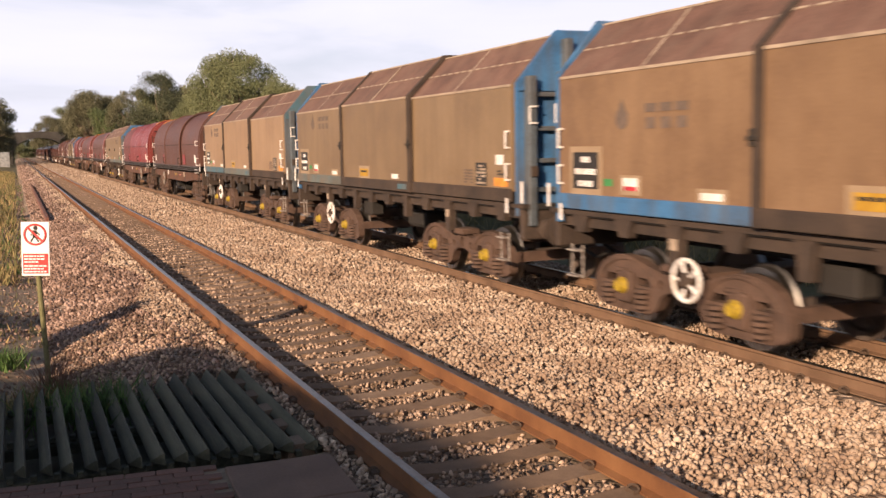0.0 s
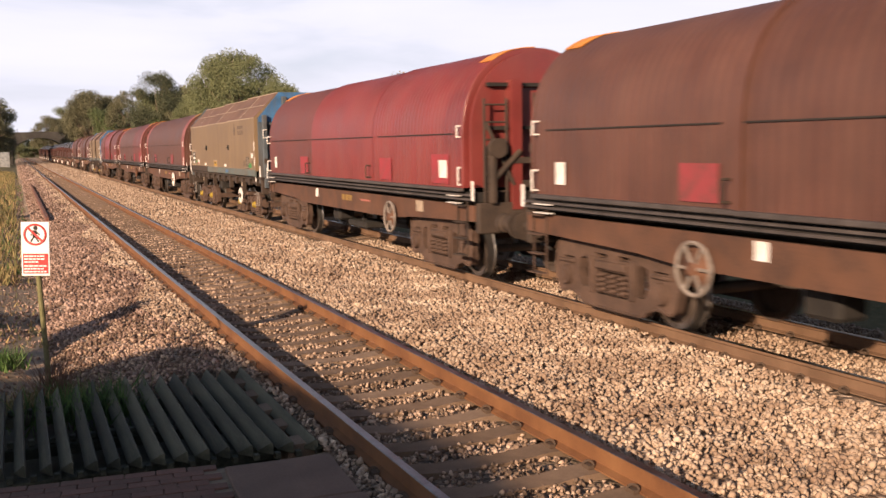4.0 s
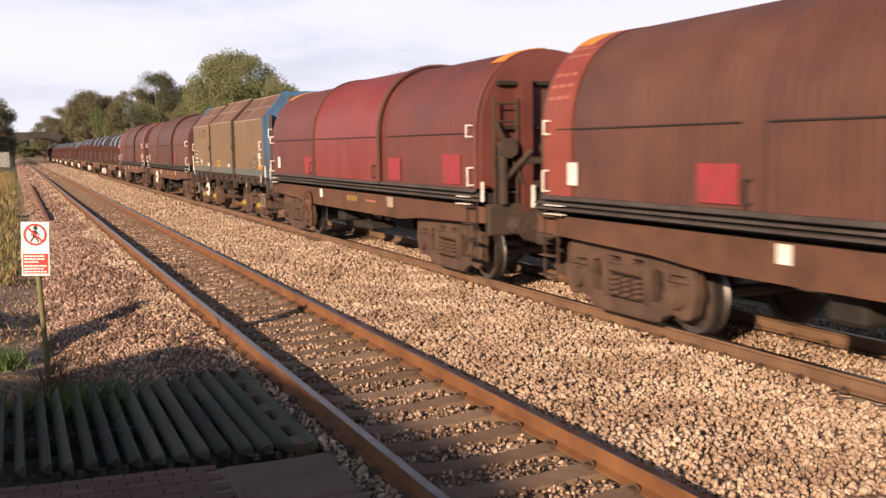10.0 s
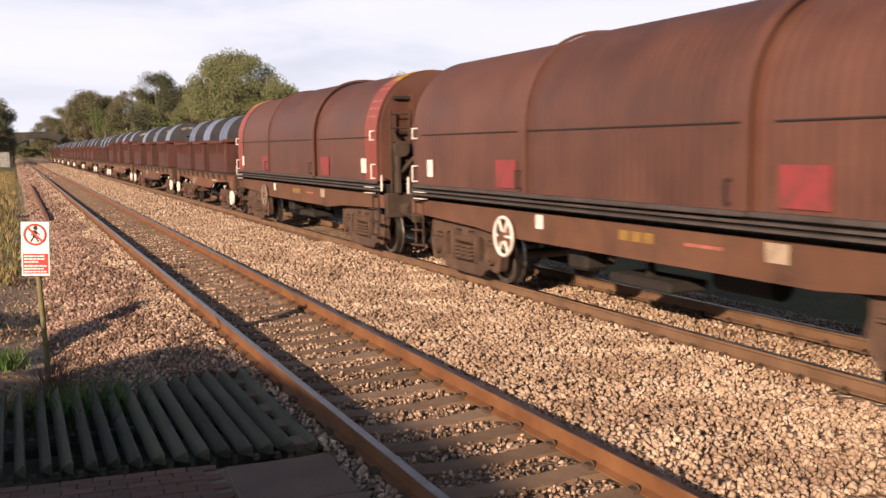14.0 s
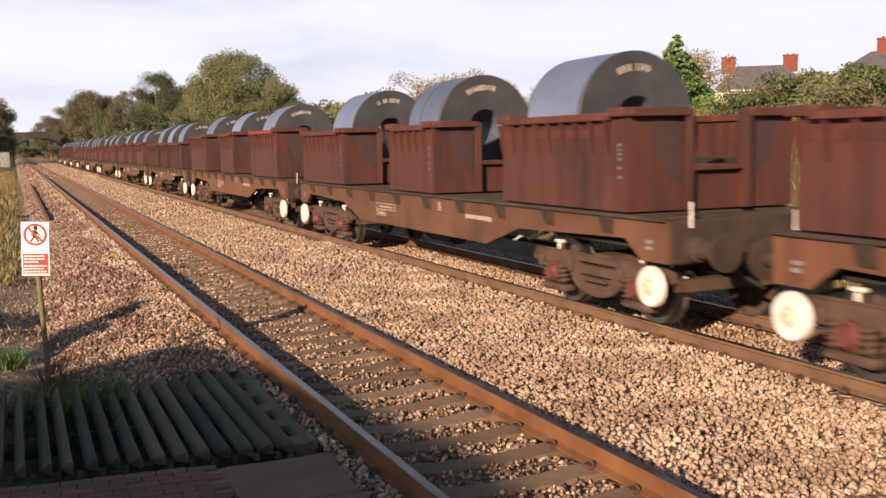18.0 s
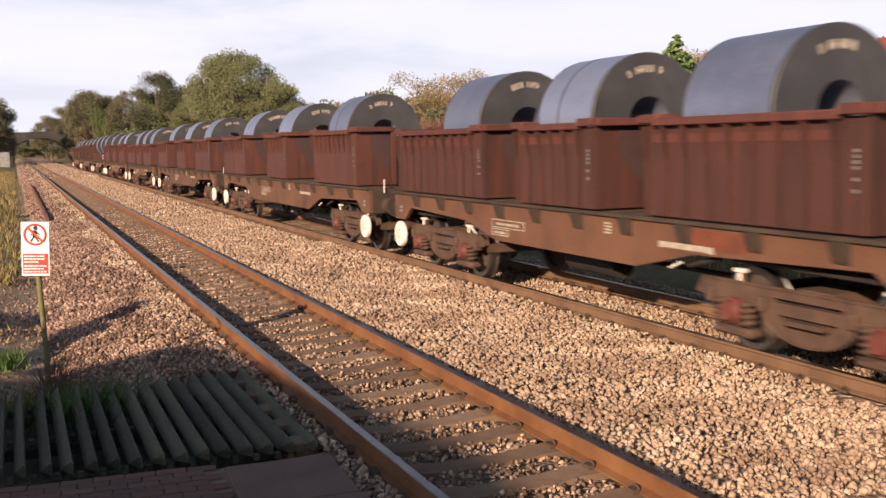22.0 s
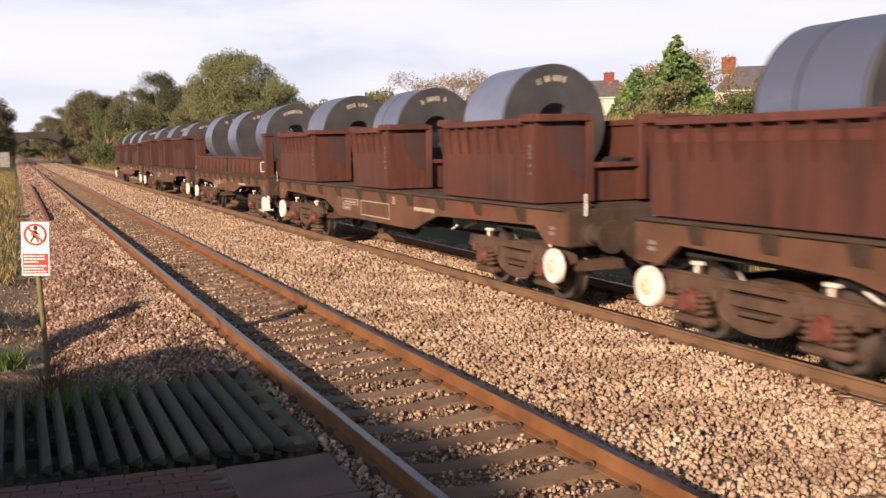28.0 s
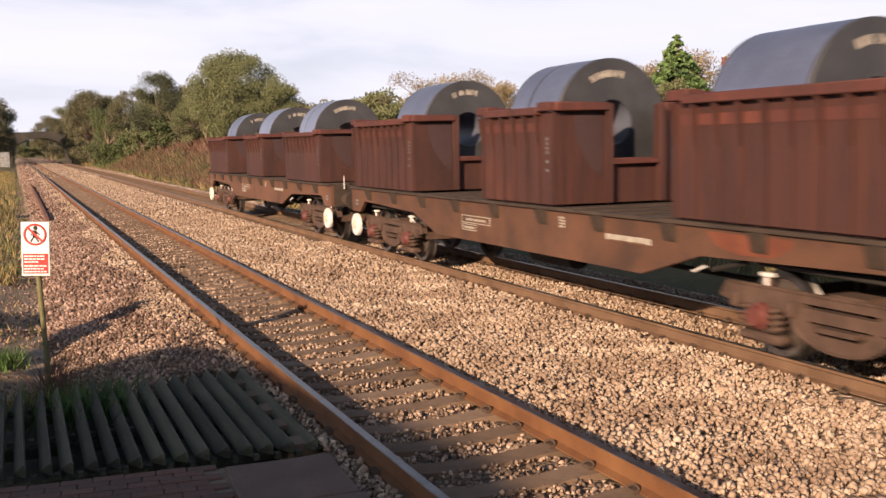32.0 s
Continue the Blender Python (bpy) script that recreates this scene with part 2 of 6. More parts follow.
# ballast bed: a long raised strip with sloping shoulders
BED = [(0.15, -0.62), (0.75, -0.40), (1.45, -0.225), (1.8, -0.165), (2.30, -0.16), (2.34, -0.215), (4.02, -0.215), (4.06, -0.16), (4.9, -0.15), (5.7, -0.21), (6.6, -0.16), (7.20, -0.16), (7.23, -0.215),
       (8.90, -0.215), (8.93, -0.165), (9.9, -0.19), (10.9, -0.42), (11.9, -0.66)]


def bed_height(x):
    for (a, za), (b, zb) in zip(BED, BED[1:]):
        if a <= x <= b:
            return za + (zb - za) * (x - a) / (b - a)
    return -0.62


def bed_mesh():
    ys = grid_lines([(-30, 4, 4), (4, 30, 0.5), (30, 120, 3), (120, 400, 20)])
    xs = []
    for (a, _), (b, _) in zip(BED, BED[1:]):
        k = max(1, int((b - a) / 0.22))
        xs += [a + (b - a) * i / k for i in range(k)]
    xs.append(BED[-1][0])
    vs = []
    for y in ys:
        for x in xs:
            wob = noise.noise((x * 2.2, y * 1.3, 0)) * 0.03 if 0.2 < x < 11.8 else 0
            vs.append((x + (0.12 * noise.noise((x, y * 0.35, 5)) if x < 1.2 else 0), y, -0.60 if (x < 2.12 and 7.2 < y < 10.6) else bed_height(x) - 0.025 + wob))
    n = len(xs)
    fs = [(j * n + i, j * n + i + 1, (j + 1) * n + i + 1, (j + 1) * n + i) for j in range(len(ys) - 1) for i in range(n - 1)]
    me = mesh_from("ballast_bed", vs, fs, BALLAST)
    me.materials.append(BED_DIRTY)
    for p in me.polygons:
        cx = p.center.x
        if NEAR - 0.84 < cx < NEAR + 0.75:
            p.material_index = 1
    return me


tagged(new("ballast_bed", bed_mesh()), "pale pinkish stone ballast bed under two tracks", "ballast", kind="structure")

# ---- rails and sleepers ----
RAIL_SHAPE = [(-0.075, -0.172), (0.075, -0.172), (0.075, -0.160), (0.012, -0.142), (0.010, -0.05), (0.036, -0.036), (0.036, -0.006), (0.028, 0.0),
              (-0.028, 0.0), (-0.036, -0.006), (-0.036, -0.036), (-0.010, -0.05), (-0.012, -0.142), (-0.075, -0.160)]


def rail(x, rust, label):
    bm = prism(bmesh.new(), RAIL_SHAPE, -30, 400)
    me = bpy.data.meshes.new("rail")
    bm.to_mesh(me)
    bm.free()
    me.materials.append(rust)
    me.materials.append(RAIL_TOP)
    for p in me.polygons:
        if p.normal.z > 0.5 and p.center.z > -0.01:
            p.material_index = 1
    ob = new("rail", me)
    ob.location = (x, 0, 0)
    tagged(ob, label, "rail", "rails", kind="structure")


for x in (NEAR_RAIL, NEAR_RAIL + 1.505):
    rail(x, RAIL_RUST, "orange rusty steel rail with a polished running top")
for x in (FAR - 0.7525, FAR + 0.7525):
    rail(x, RAIL_FAR, "dusty brown steel rail with a polished running top")


def sleeper_mesh():
    bm = bmesh.new()
    prism(bm, [(-1.25, -0.40), (1.25, -0.40), (1.23, -0.19), (0.95, -0.172), (0.55, -0.176), (0.3, -0.20), (-0.3, -0.20), (-0.55, -0.176), (-0.95, -0.172), (-1.23, -0.19)], -0.125, 0.125)
    return bm


def clip_mesh():
    bm = bmesh.new()
    box(bm, 0, 0, -0.17, 0.05, 0.10, 0.03)
    for a in range(5):
        t0, t1 = math.pi * a / 5, math.pi * (a + 1) / 5
        rod(bm, (0.03 * math.cos(t0), -0.04 + 0.07 * a / 5, -0.145 + 0.035 * math.sin(t0)), (0.03 * math.cos(t1), -0.04 + 0.07 * (a + 1) / 5, -0.145 + 0.035 * math.sin(t1)), 0.009, 5)
    return bm


def to_mesh(name, bm, material):
    me = bpy.data.meshes.new(name)
    bm.normal_update()
    bm.to_mesh(me)
    bm.free()
    me.materials.append(material)
    me.set_sharp_from_angle(angle=radians(38))
    return me


SLEEPER_ME = to_mesh("sleeper", sleeper_mesh(), SLEEPER)
CLIP_ME = to_mesh("rail_clip", clip_mesh(), CLIP_STEEL)


def sleepers(cx, first, near_count, label, sunk=0.0):
    root = thing("railway_track", label, "track", "tracks", at=(cx, 0, 0), kind="structure")
    for i in range(near_count):
        y = first + i * SLEEPER_STEP
        sl = part("sleeper", SLEEPER_ME, None, root, at=(0, y, -sunk))
        if y < 20:
            for x in (-0.7525 - 0.10, -0.7525 + 0.10, 0.7525 - 0.10, 0.7525 + 0.10):
                part("rail_clip", CLIP_ME, None, sl, at=(x, 0, sunk))
    bm = bmesh.new()
    for i in range(near_count, near_count + 260):
        box(bm, 0, first + i * SLEEPER_STEP, -0.40 - sunk, 2.5, 0.25, 0.226)
    tagged(part("far_sleepers", bm, SLEEPER, root), kind="stuff")


FIRST = 9.561 - 0.578 * 12
sleepers(NEAR, FIRST, 70, "railway track with grey-brown concrete sleepers sunk in dirty ballast")
sleepers(FAR, FIRST + 0.2, 70, "railway track with grey concrete sleepers buried in pale ballast", 0.035)


# loose ballast stones, real geometry where the camera is near
def stones(name, spots, sizes, material, label):
    t = (1 + 5 ** 0.5) / 2
    ico = np.array([(-1, t, 0), (1, t, 0), (-1, -t, 0), (1, -t, 0), (0, -1, t), (0, 1, t), (0, -1, -t), (0, 1, -t), (t, 0, -1), (t, 0, 1), (-t, 0, -1), (-t, 0, 1)], float)
    ico /= np.linalg.norm(ico[0])
    tri = np.array([(0, 11, 5), (0, 5, 1), (0, 1, 7), (0, 7, 10), (0, 10, 11), (1, 5, 9), (5, 11, 4), (11, 10, 2), (10, 7, 6), (7, 1, 8),
                    (3, 9, 4), (3, 4, 2), (3, 2, 6), (3, 6, 8), (3, 8, 9), (4, 9, 5), (2, 4, 11), (6, 2, 10), (8, 6, 7), (9, 8, 1)])
    n = len(spots)
    rng = np.random.default_rng(7)
    shape = ico[None] * (1 + rng.uniform(-0.5, 0.36, (n, 12, 1))) * rng.uniform(0.5, 1.35, (n, 1, 3))
    q = rng.normal(size=(n, 4))
    q /= np.linalg.norm(q, axis=1)[:, None]
    a, b, c, d = q.T
    rot = np.stack([1 - 2 * (c * c + d * d), 2 * (b * c - a * d), 2 * (b * d + a * c), 2 * (b * c + a * d), 1 - 2 * (b * b + d * d), 2 * (c * d - a * b),
                    2 * (b * d - a * c), 2 * (c * d + a * b), 1 - 2 * (b * b + c * c)], -1).reshape(n, 3, 3)
    v = np.einsum("nij,nkj->nki", rot, shape) * sizes[:, None, None] + spots[:, None, :]
    f = (tri[None] + 12 * np.arange(n)[:, None, None]).reshape(-1, 3)
    ob = new(name, tri_soup(name, v.reshape(-1, 3), f, material))
    tagged(ob, label, "ballast", kind="stuff")


def scatter(x0, x1, y0, y1, per_m2, seed, clear=None):
    rng = np.random.default_rng(seed)
    n = int((x1 - x0) * (y1 - y0) * per_m2)
    x, y = rng.uniform(x0, x1, n), rng.uniform(y0, y1, n)
    if clear:
        keep = clear(x, y)
        x, y = x[keep], y[keep]
    z = np.interp(x, [b[0] for b in BED], [b[1] for b in BED]) + rng.uniform(-0.02, 0.022, len(x))
    return np.stack([x, y, z], -1)


def off_rails(x, y):
    ok = np.ones(len(x), bool)
    for r in (NEAR_RAIL, NEAR_RAIL + 1.505, FAR - 0.7525, FAR + 0.7525):
        ok &= np.abs(x - r) > 0.09
    ph = np.abs((y - FIRST + SLEEPER_STEP / 2) % SLEEPER_STEP - SLEEPER_STEP / 2)
    ok &= ~((np.abs(x - NEAR) < 0.66) & (ph < 0.098))
    ok &= ~((x < 2.16) & (y > 7.2) & (y < 10.5))
    ok &= ~((x < 2.10) & (y < 7.3))
    return ok


def in_four_foot(x):
    return (x > NEAR_RAIL - 0.1) & (x < NEAR_RAIL + 1.45)


near_spots = np.concatenate([scatter(0.3, 7.0, 4.8, 17, 520, 1, off_rails), scatter(0.3, 7.0, 17, 36, 210, 2, off_rails), scatter(7.0, 10.2, 7, 24, 330, 3, off_rails), scatter(0.5, 7.0, 36, 95, 48, 5, off_rails), scatter(0.6, 7.2, 95, 200, 13, 16, off_rails), scatter(9.0, 10.3, 24, 150, 30, 18, off_rails)])
near_size = np.random.default_rng(4).uniform(0.015, 0.034, len(near_spots)) * np.where(near_spots[:, 1] > 95, 3.0, 1.0) * np.where(near_spots[:, 1] > 36, 1.7, np.where(near_spots[:, 1] > 17, 1.3, 1.0))
dirty = in_four_foot(near_spots[:, 0])
dirty |= (near_spots[:, 0] < 2.3) & (near_spots[:, 1] < 15) & (np.random.default_rng(9).uniform(0, 1, len(near_spots)) < 0.6)
near_size[dirty] *= 0.8
cess_spots = np.concatenate([scatter(-2.2, 0.35, 10.6, 34, 75, 6), scatter(-1.6, 0.5, 34, 90, 22, 26)])
cess_spots[:, 2] = [ground_height(x, y) + 0.03 for x, y, _ in cess_spots]
stones("cess_stones", cess_spots, np.random.default_rng(8).uniform(0.012, 0.034, len(cess_spots)) * np.where(cess_spots[:, 1] > 34, 1.6, 1.0), STONE_SHOULDER, "scattered stones on the trodden path")
shoulder = near_spots[:, 0] + 0.25 * np.sin(near_spots[:, 1] * 0.9) < 1.9
stones("ballast_stones", near_spots[~dirty & ~shoulder], near_size[~dirty & ~shoulder], STONE, "loose pale pink and grey ballast stones")
stones("shoulder_stones", near_spots[~dirty & shoulder], near_size[~dirty & shoulder], STONE_SHOULDER, "earthy pinkish ballast stones on the cess shoulder")
stones("dirty_ballast_stones", near_spots[dirty], near_size[dirty], STONE_DIRTY, "small dirty brown ballast stones between the near rails")


# ---- train materials ----
TAN = surface("tan_hood_paint", (0.2102, 0.1286, 0.0703), (0.1529, 0.0886, 0.0476), (0.2549, 0.1628, 0.0949), 0.6, grain=35, blotch=0.8, bump=0.06, each=0.12, dirt=(0.1290, 0.0744, 0.0397), dirt_amount=0.3, streak=1)
TAN_PALE = surface("pale_tan_hood_paint", (0.285, 0.188, 0.112), (0.225, 0.140, 0.079), (0.330, 0.225, 0.140), 0.6, grain=35, blotch=0.8, bump=0.06, each=0.12, dirt=(0.19, 0.115, 0.065), dirt_amount=0.3, streak=1)
TAN_OLIVE = surface("olive_tan_hood_paint", (0.1960, 0.1320, 0.0736), (0.1480, 0.0944, 0.0512), (0.2320, 0.1600, 0.0944), 0.55, grain=35, blotch=0.8, bump=0.06, each=0.12, dirt=(0.1320, 0.0840, 0.0464), dirt_amount=0.35, streak=1)
TAN_CLEAN = surface("cleaner_tan_paint", (0.30, 0.215, 0.135), (0.25, 0.175, 0.105), (0.34, 0.25, 0.165), 0.55, grain=35, blotch=2, bump=0.04)
HOOD_ROOF = surface("grimy_hood_roof", (0.1363, 0.0742, 0.0554), (0.0857, 0.0466, 0.0346), (0.1949, 0.1131, 0.0866), 0.8, grain=30, blotch=1.6, bump=0.15, each=0.1, dirt=(0.18, 0.12, 0.09), dirt_amount=0.35)
# Pale paint for edge highlights, roof seams and small plates.
PALE = surface("pale_strip_paint", (0.345, 0.27, 0.2025), rough=0.75, grain=50, blotch=4)
BLUE = surface("blue_end_paint", (0.0467, 0.1445, 0.306), (0.034, 0.085, 0.17), (0.068, 0.204, 0.408), 0.55, grain=30, blotch=1.5, dirt=(0.09, 0.085, 0.08), dirt_amount=0.6, streak=1)
BLUE_GREY = surface("grimy_blue_grey_paint", (0.085, 0.105, 0.125), (0.05, 0.055, 0.06), (0.12, 0.16, 0.20), 0.65, grain=30, blotch=1.5, dirt=(0.10, 0.075, 0.055), dirt_amount=0.6, streak=1)
TEAL = surface("grimy_teal_sill_paint", (0.105, 0.1295, 0.126), (0.098, 0.084, 0.063), (0.119, 0.175, 0.182), 0.6, grain=30, blotch=1.2, dirt=(0.16, 0.11, 0.07), dirt_amount=0.7)
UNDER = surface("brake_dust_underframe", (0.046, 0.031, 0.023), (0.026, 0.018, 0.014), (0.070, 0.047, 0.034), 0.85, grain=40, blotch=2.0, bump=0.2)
# Near-black: the shade beneath the wagons is put into this steel colour.
SHADOW_STEEL = surface("shade_dark_gear", (0.019, 0.016, 0.014), rough=0.85, grain=40, blotch=3)
BOGIE = surface("dusty_bogie_steel", (0.0794, 0.0470, 0.0335), (0.0461, 0.0269, 0.0194), (0.1178, 0.0706, 0.0508), 0.85, grain=45, blotch=3.0, bump=0.25)
WHEEL = surface("wheel_steel", (0.091, 0.07, 0.0595), rough=0.6, metal=0.2, grain=40, blotch=5)
TYRE = surface("polished_tyre", (0.30, 0.28, 0.265), rough=0.42, metal=1.0, grain=40, blotch=5, bump=0.02)
YELLOW = surface("yellow_paint", (0.396, 0.2257, 0.0202), (0.288, 0.1505, 0.0173), (0.468, 0.2873, 0.0346), 0.6, grain=30, blotch=6)
AXLE_YELLOW = surface("grimy_axlebox_yellow", (0.34, 0.235, 0.018), (0.19, 0.125, 0.02), (0.42, 0.30, 0.03), 0.6, grain=30, blotch=9)
WHEEL_GREY = surface("dusty_grey_handwheel_paint", (0.21, 0.175, 0.15), (0.12, 0.095, 0.08), (0.31, 0.27, 0.24), 0.7, grain=30, blotch=6)
STEP_GREY = surface("worn_grey_step_paint", (0.26, 0.225, 0.20), (0.13, 0.105, 0.09), (0.46, 0.42, 0.39), 0.7, grain=30, blotch=8)
BLUE_SILL = surface("dusty_blue_sill_paint", (0.058, 0.128, 0.165), (0.05, 0.095, 0.115), (0.075, 0.155, 0.205), 0.6, grain=30, blotch=1.2, dirt=(0.12, 0.10, 0.08), dirt_amount=0.6)
WHITE = surface("white_paint", (0.74, 0.7, 0.6696), (0.55, 0.49, 0.432), (0.82, 0.8, 0.7992), 0.6, grain=30, blotch=3)
RUNNER = surface("worn_dark_grey_runner", (0.062, 0.052, 0.05), (0.04, 0.034, 0.032), (0.09, 0.076, 0.072), 0.6, grain=40, blotch=2)
BLACK = surface("black_paint", (0.025, 0.022, 0.02), rough=0.6, grain=30)
ORANGE = surface("orange_paint", (0.62, 0.24, 0.04), rough=0.6, grain=30, blotch=5)
GREEN = surface("green_panel_paint", (0.05, 0.22, 0.07), rough=0.6, grain=30)
LOGO = surface("faded_dark_lettering", (0.13, 0.095, 0.075), rough=0.7, grain=30, blotch=5)
GOLD = surface("faded_yellow_lettering", (0.248, 0.1488, 0.0372), (0.155, 0.093, 0.0372), rough=0.7, grain=30, blotch=6)
BROWN = surface("brown_hood_paint", (0.1002, 0.0427, 0.0300), (0.0682, 0.0304, 0.0221), (0.1361, 0.0606, 0.0429), 0.5, grain=40, blotch=0.8, bump=0.05, each=0.15, dirt=(0.1060, 0.0566, 0.0400), dirt_amount=0.25, streak=1)
MAUVE = surface("dull_red_brown_hood_paint", (0.1281, 0.0380, 0.0314), (0.0903, 0.0304, 0.0247), (0.1628, 0.0503, 0.0408), 0.5, grain=40, blotch=0.8, bump=0.05, dirt=(0.1365, 0.0589, 0.0456), dirt_amount=0.25, streak=1)
CRIMSON = surface("faded_red_hood_paint", (0.185, 0.034, 0.031), (0.135, 0.030, 0.028), (0.225, 0.046, 0.042), 0.33, grain=40, blotch=0.9, bump=0.05, dirt=(0.19, 0.062, 0.052), dirt_amount=0.45, streak=1)
RED_END = surface("faded_red_end_band_paint", (0.2236, 0.0480, 0.0322), (0.1678, 0.0409, 0.0293), (0.2683, 0.0702, 0.0468), 0.5, grain=40, blotch=1.5, bump=0.05, dirt=(0.2288, 0.0690, 0.0506), dirt_amount=0.5)
RED_PANEL = surface("red_panel_paint", (0.42, 0.03, 0.045), rough=0.5, grain=40, blotch=3)
FADED_PANEL = surface("faded_crimson_panel", (0.28, 0.036, 0.045), (0.17, 0.045, 0.04), (0.33, 0.04, 0.052), 0.6, grain=40, blotch=4)
DIM_PANEL = surface("dim_red_panel_paint", (0.225, 0.042, 0.046), (0.12, 0.046, 0.038), (0.28, 0.042, 0.05), 0.6, grain=40, blotch=4)
# Pale pink for painted corrugation highlights and for the stripe lettering.
PALE_MARK = surface("pale_mark_paint", (0.37, 0.125, 0.095), rough=0.55, grain=40, blotch=6)
SOLE = surface("dusty_brown_solebar", (0.1008, 0.0478, 0.0290), (0.0582, 0.0291, 0.0190), (0.1434, 0.0686, 0.0410), 0.8, grain=40, blotch=1.2, bump=0.12, each=0.15, dirt=(0.1344, 0.0572, 0.0280), dirt_amount=0.4)


def rusty(name, dark, base, rust, scuff, rough=0.72, streaks=0.55):
    """Old paint gone to rust: broad patches that differ from piece to piece, runs down the plate and small scuffs."""
    m = bpy.data.materials.new(name)
    m.use_nodes = True
    n, l = m.node_tree.nodes, m.node_tree.links
    bsdf = n["Principled BSDF"]
    co, info = n.new("ShaderNodeTexCoord"), n.new("ShaderNodeObjectInfo")
    seed = n.new("ShaderNodeMath")
    seed.operation = "MULTIPLY"
    seed.inputs[1].default_value = 37.0
    l.new(info.outputs["Random"], seed.inputs[0])

    def clouds(scale, stretch, detail, rough_in=0.6):
        mp, tx = n.new("ShaderNodeMapping"), n.new("ShaderNodeTexNoise")
        mp.inputs["Scale"].default_value = stretch
        tx.noise_dimensions = "4D"
        tx.inputs["Scale"].default_value, tx.inputs["Detail"].default_value, tx.inputs["Roughness"].default_value = scale, detail, rough_in
        l.new(co.outputs["Object"], mp.inputs["Vector"])
        l.new(mp.outputs["Vector"], tx.inputs["Vector"])
        l.new(seed.outputs[0], tx.inputs["W"])
        return tx.outputs["Fac"]

    def ramp(fac, stops):
        r = n.new("ShaderNodeValToRGB")
        e = r.color_ramp.elements
        while len(e) < len(stops):
            e.new(0.5)
        for el, (at, c) in zip(e, stops):
            el.position, el.color = at, (*c, 1)
        l.new(fac, r.inputs["Fac"])
        return r.outputs["Color"]

    def mix(fac, a, b, kind="MIX"):
        x = n.new("ShaderNodeMix")
        x.data_type, x.blend_type = "RGBA", kind
        l.new(fac, x.inputs[0])
        l.new(a, x.inputs[6])
        if isinstance(b, tuple):
            x.inputs[7].default_value = (*b, 1)
        else:
            l.new(b, x.inputs[7])
        return x.outputs[2]

    patches = ramp(clouds(0.75, (1, 1, 0.55), 5), [(0.30, dark), (0.47, base), (0.58, base), (0.72, rust)])
    runs = ramp(clouds(1.0, (5.5, 5.5, 0.45), 4), [(0.46, (0, 0, 0)), (0.66, (streaks, streaks, streaks))])
    colour = mix(runs, patches, tuple(c * 0.62 for c in dark))
    runs2 = ramp(clouds(1.3, (4.1, 4.1, 0.3), 4), [(0.56, (0, 0, 0)), (0.72, (0.6, 0.6, 0.6))])
    colour = mix(runs2, colour, rust)
    fine = clouds(26.0, (1, 1, 1), 4)
    marks = ramp(clouds(5.0, (1, 1, 1), 6, 0.75), [(0.64, (0, 0, 0)), (0.74, (0.7, 0.7, 0.7))])
    colour = mix(marks, colour, scuff)
    l.new(colour, bsdf.inputs["Base Color"])
    rr = n.new("ShaderNodeMath")
    rr.operation, rr.use_clamp = "MULTIPLY_ADD", True
    rr.inputs[1].default_value, rr.inputs[2].default_value = 0.3, rough - 0.15
    l.new(fine, rr.inputs[0])
    l.new(rr.outputs[0], bsdf.inputs["Roughness"])
    bp = n.new("ShaderNodeBump")
    bp.inputs["Strength"].default_value, bp.inputs["Distance"].default_value = 0.25, 0.008
    l.new(fine, bp.inputs["Height"])
    l.new(bp.outputs["Normal"], bsdf.inputs["Normal"])
    return m


SOLE_RUST = rusty("rusty_orange_brown_solebar", (0.0810, 0.0375, 0.0228), (0.1418, 0.0600, 0.0324), (0.2295, 0.0850, 0.0360), (0.2160, 0.1125, 0.0720), streaks=0.3)
BIN = rusty("rusty_maroon_bin_steel", (0.034, 0.016, 0.013), (0.078, 0.026, 0.019), (0.132, 0.042, 0.022), (0.14, 0.068, 0.052), streaks=0.6)
BIN_DARK = rusty("dark_maroon_bin_steel", (0.030, 0.013, 0.012), (0.062, 0.022, 0.017), (0.105, 0.034, 0.019), (0.12, 0.06, 0.05))
BIN_RIM = rusty("worn_red_bin_rim", (0.042, 0.018, 0.016), (0.092, 0.029, 0.023), (0.155, 0.044, 0.028), (0.18, 0.09, 0.075), streaks=0.35)
RIM_RED = rusty("fresh_red_bin_rim", (0.12, 0.026, 0.026), (0.215, 0.034, 0.036), (0.25, 0.055, 0.05), (0.33, 0.15, 0.13), streaks=0.2)
WORN = surface("dark_coil_wear_stain", (0.0512, 0.0272, 0.0288), (0.04, 0.0208, 0.0224), (0.068, 0.0352, 0.0352), 0.7, grain=30, blotch=2)
COIL = surface("blue_grey_coil_steel", (0.1819, 0.2153, 0.3246), (0.1396, 0.1645, 0.2511), (0.2284, 0.2699, 0.3981), 0.42, metal=0.45, grain=25, blotch=1.2, bump=0.03, each=0.5)
COIL_FACE = surface("dark_coil_edge", (0.052, 0.053, 0.060), (0.036, 0.037, 0.042), (0.074, 0.075, 0.084), 0.55, metal=0.2, grain=60, blotch=1.5, bump=0.08)
COIL_BORE = surface("coil_bore_steel", (0.15, 0.165, 0.22), (0.11, 0.12, 0.16), (0.19, 0.21, 0.28), 0.5, metal=0.3, grain=30, blotch=2)
RED_RUST = surface("fresh_red_rust_paint", (0.144, 0.042, 0.021), (0.09, 0.03, 0.018), (0.18, 0.06, 0.03), 0.8, grain=30, blotch=3)
RUST_STAIN = surface("ochre_rust_run", (0.1275, 0.075, 0.036), (0.0825, 0.045, 0.024), (0.165, 0.105, 0.0525), 0.85, grain=30, blotch=4)
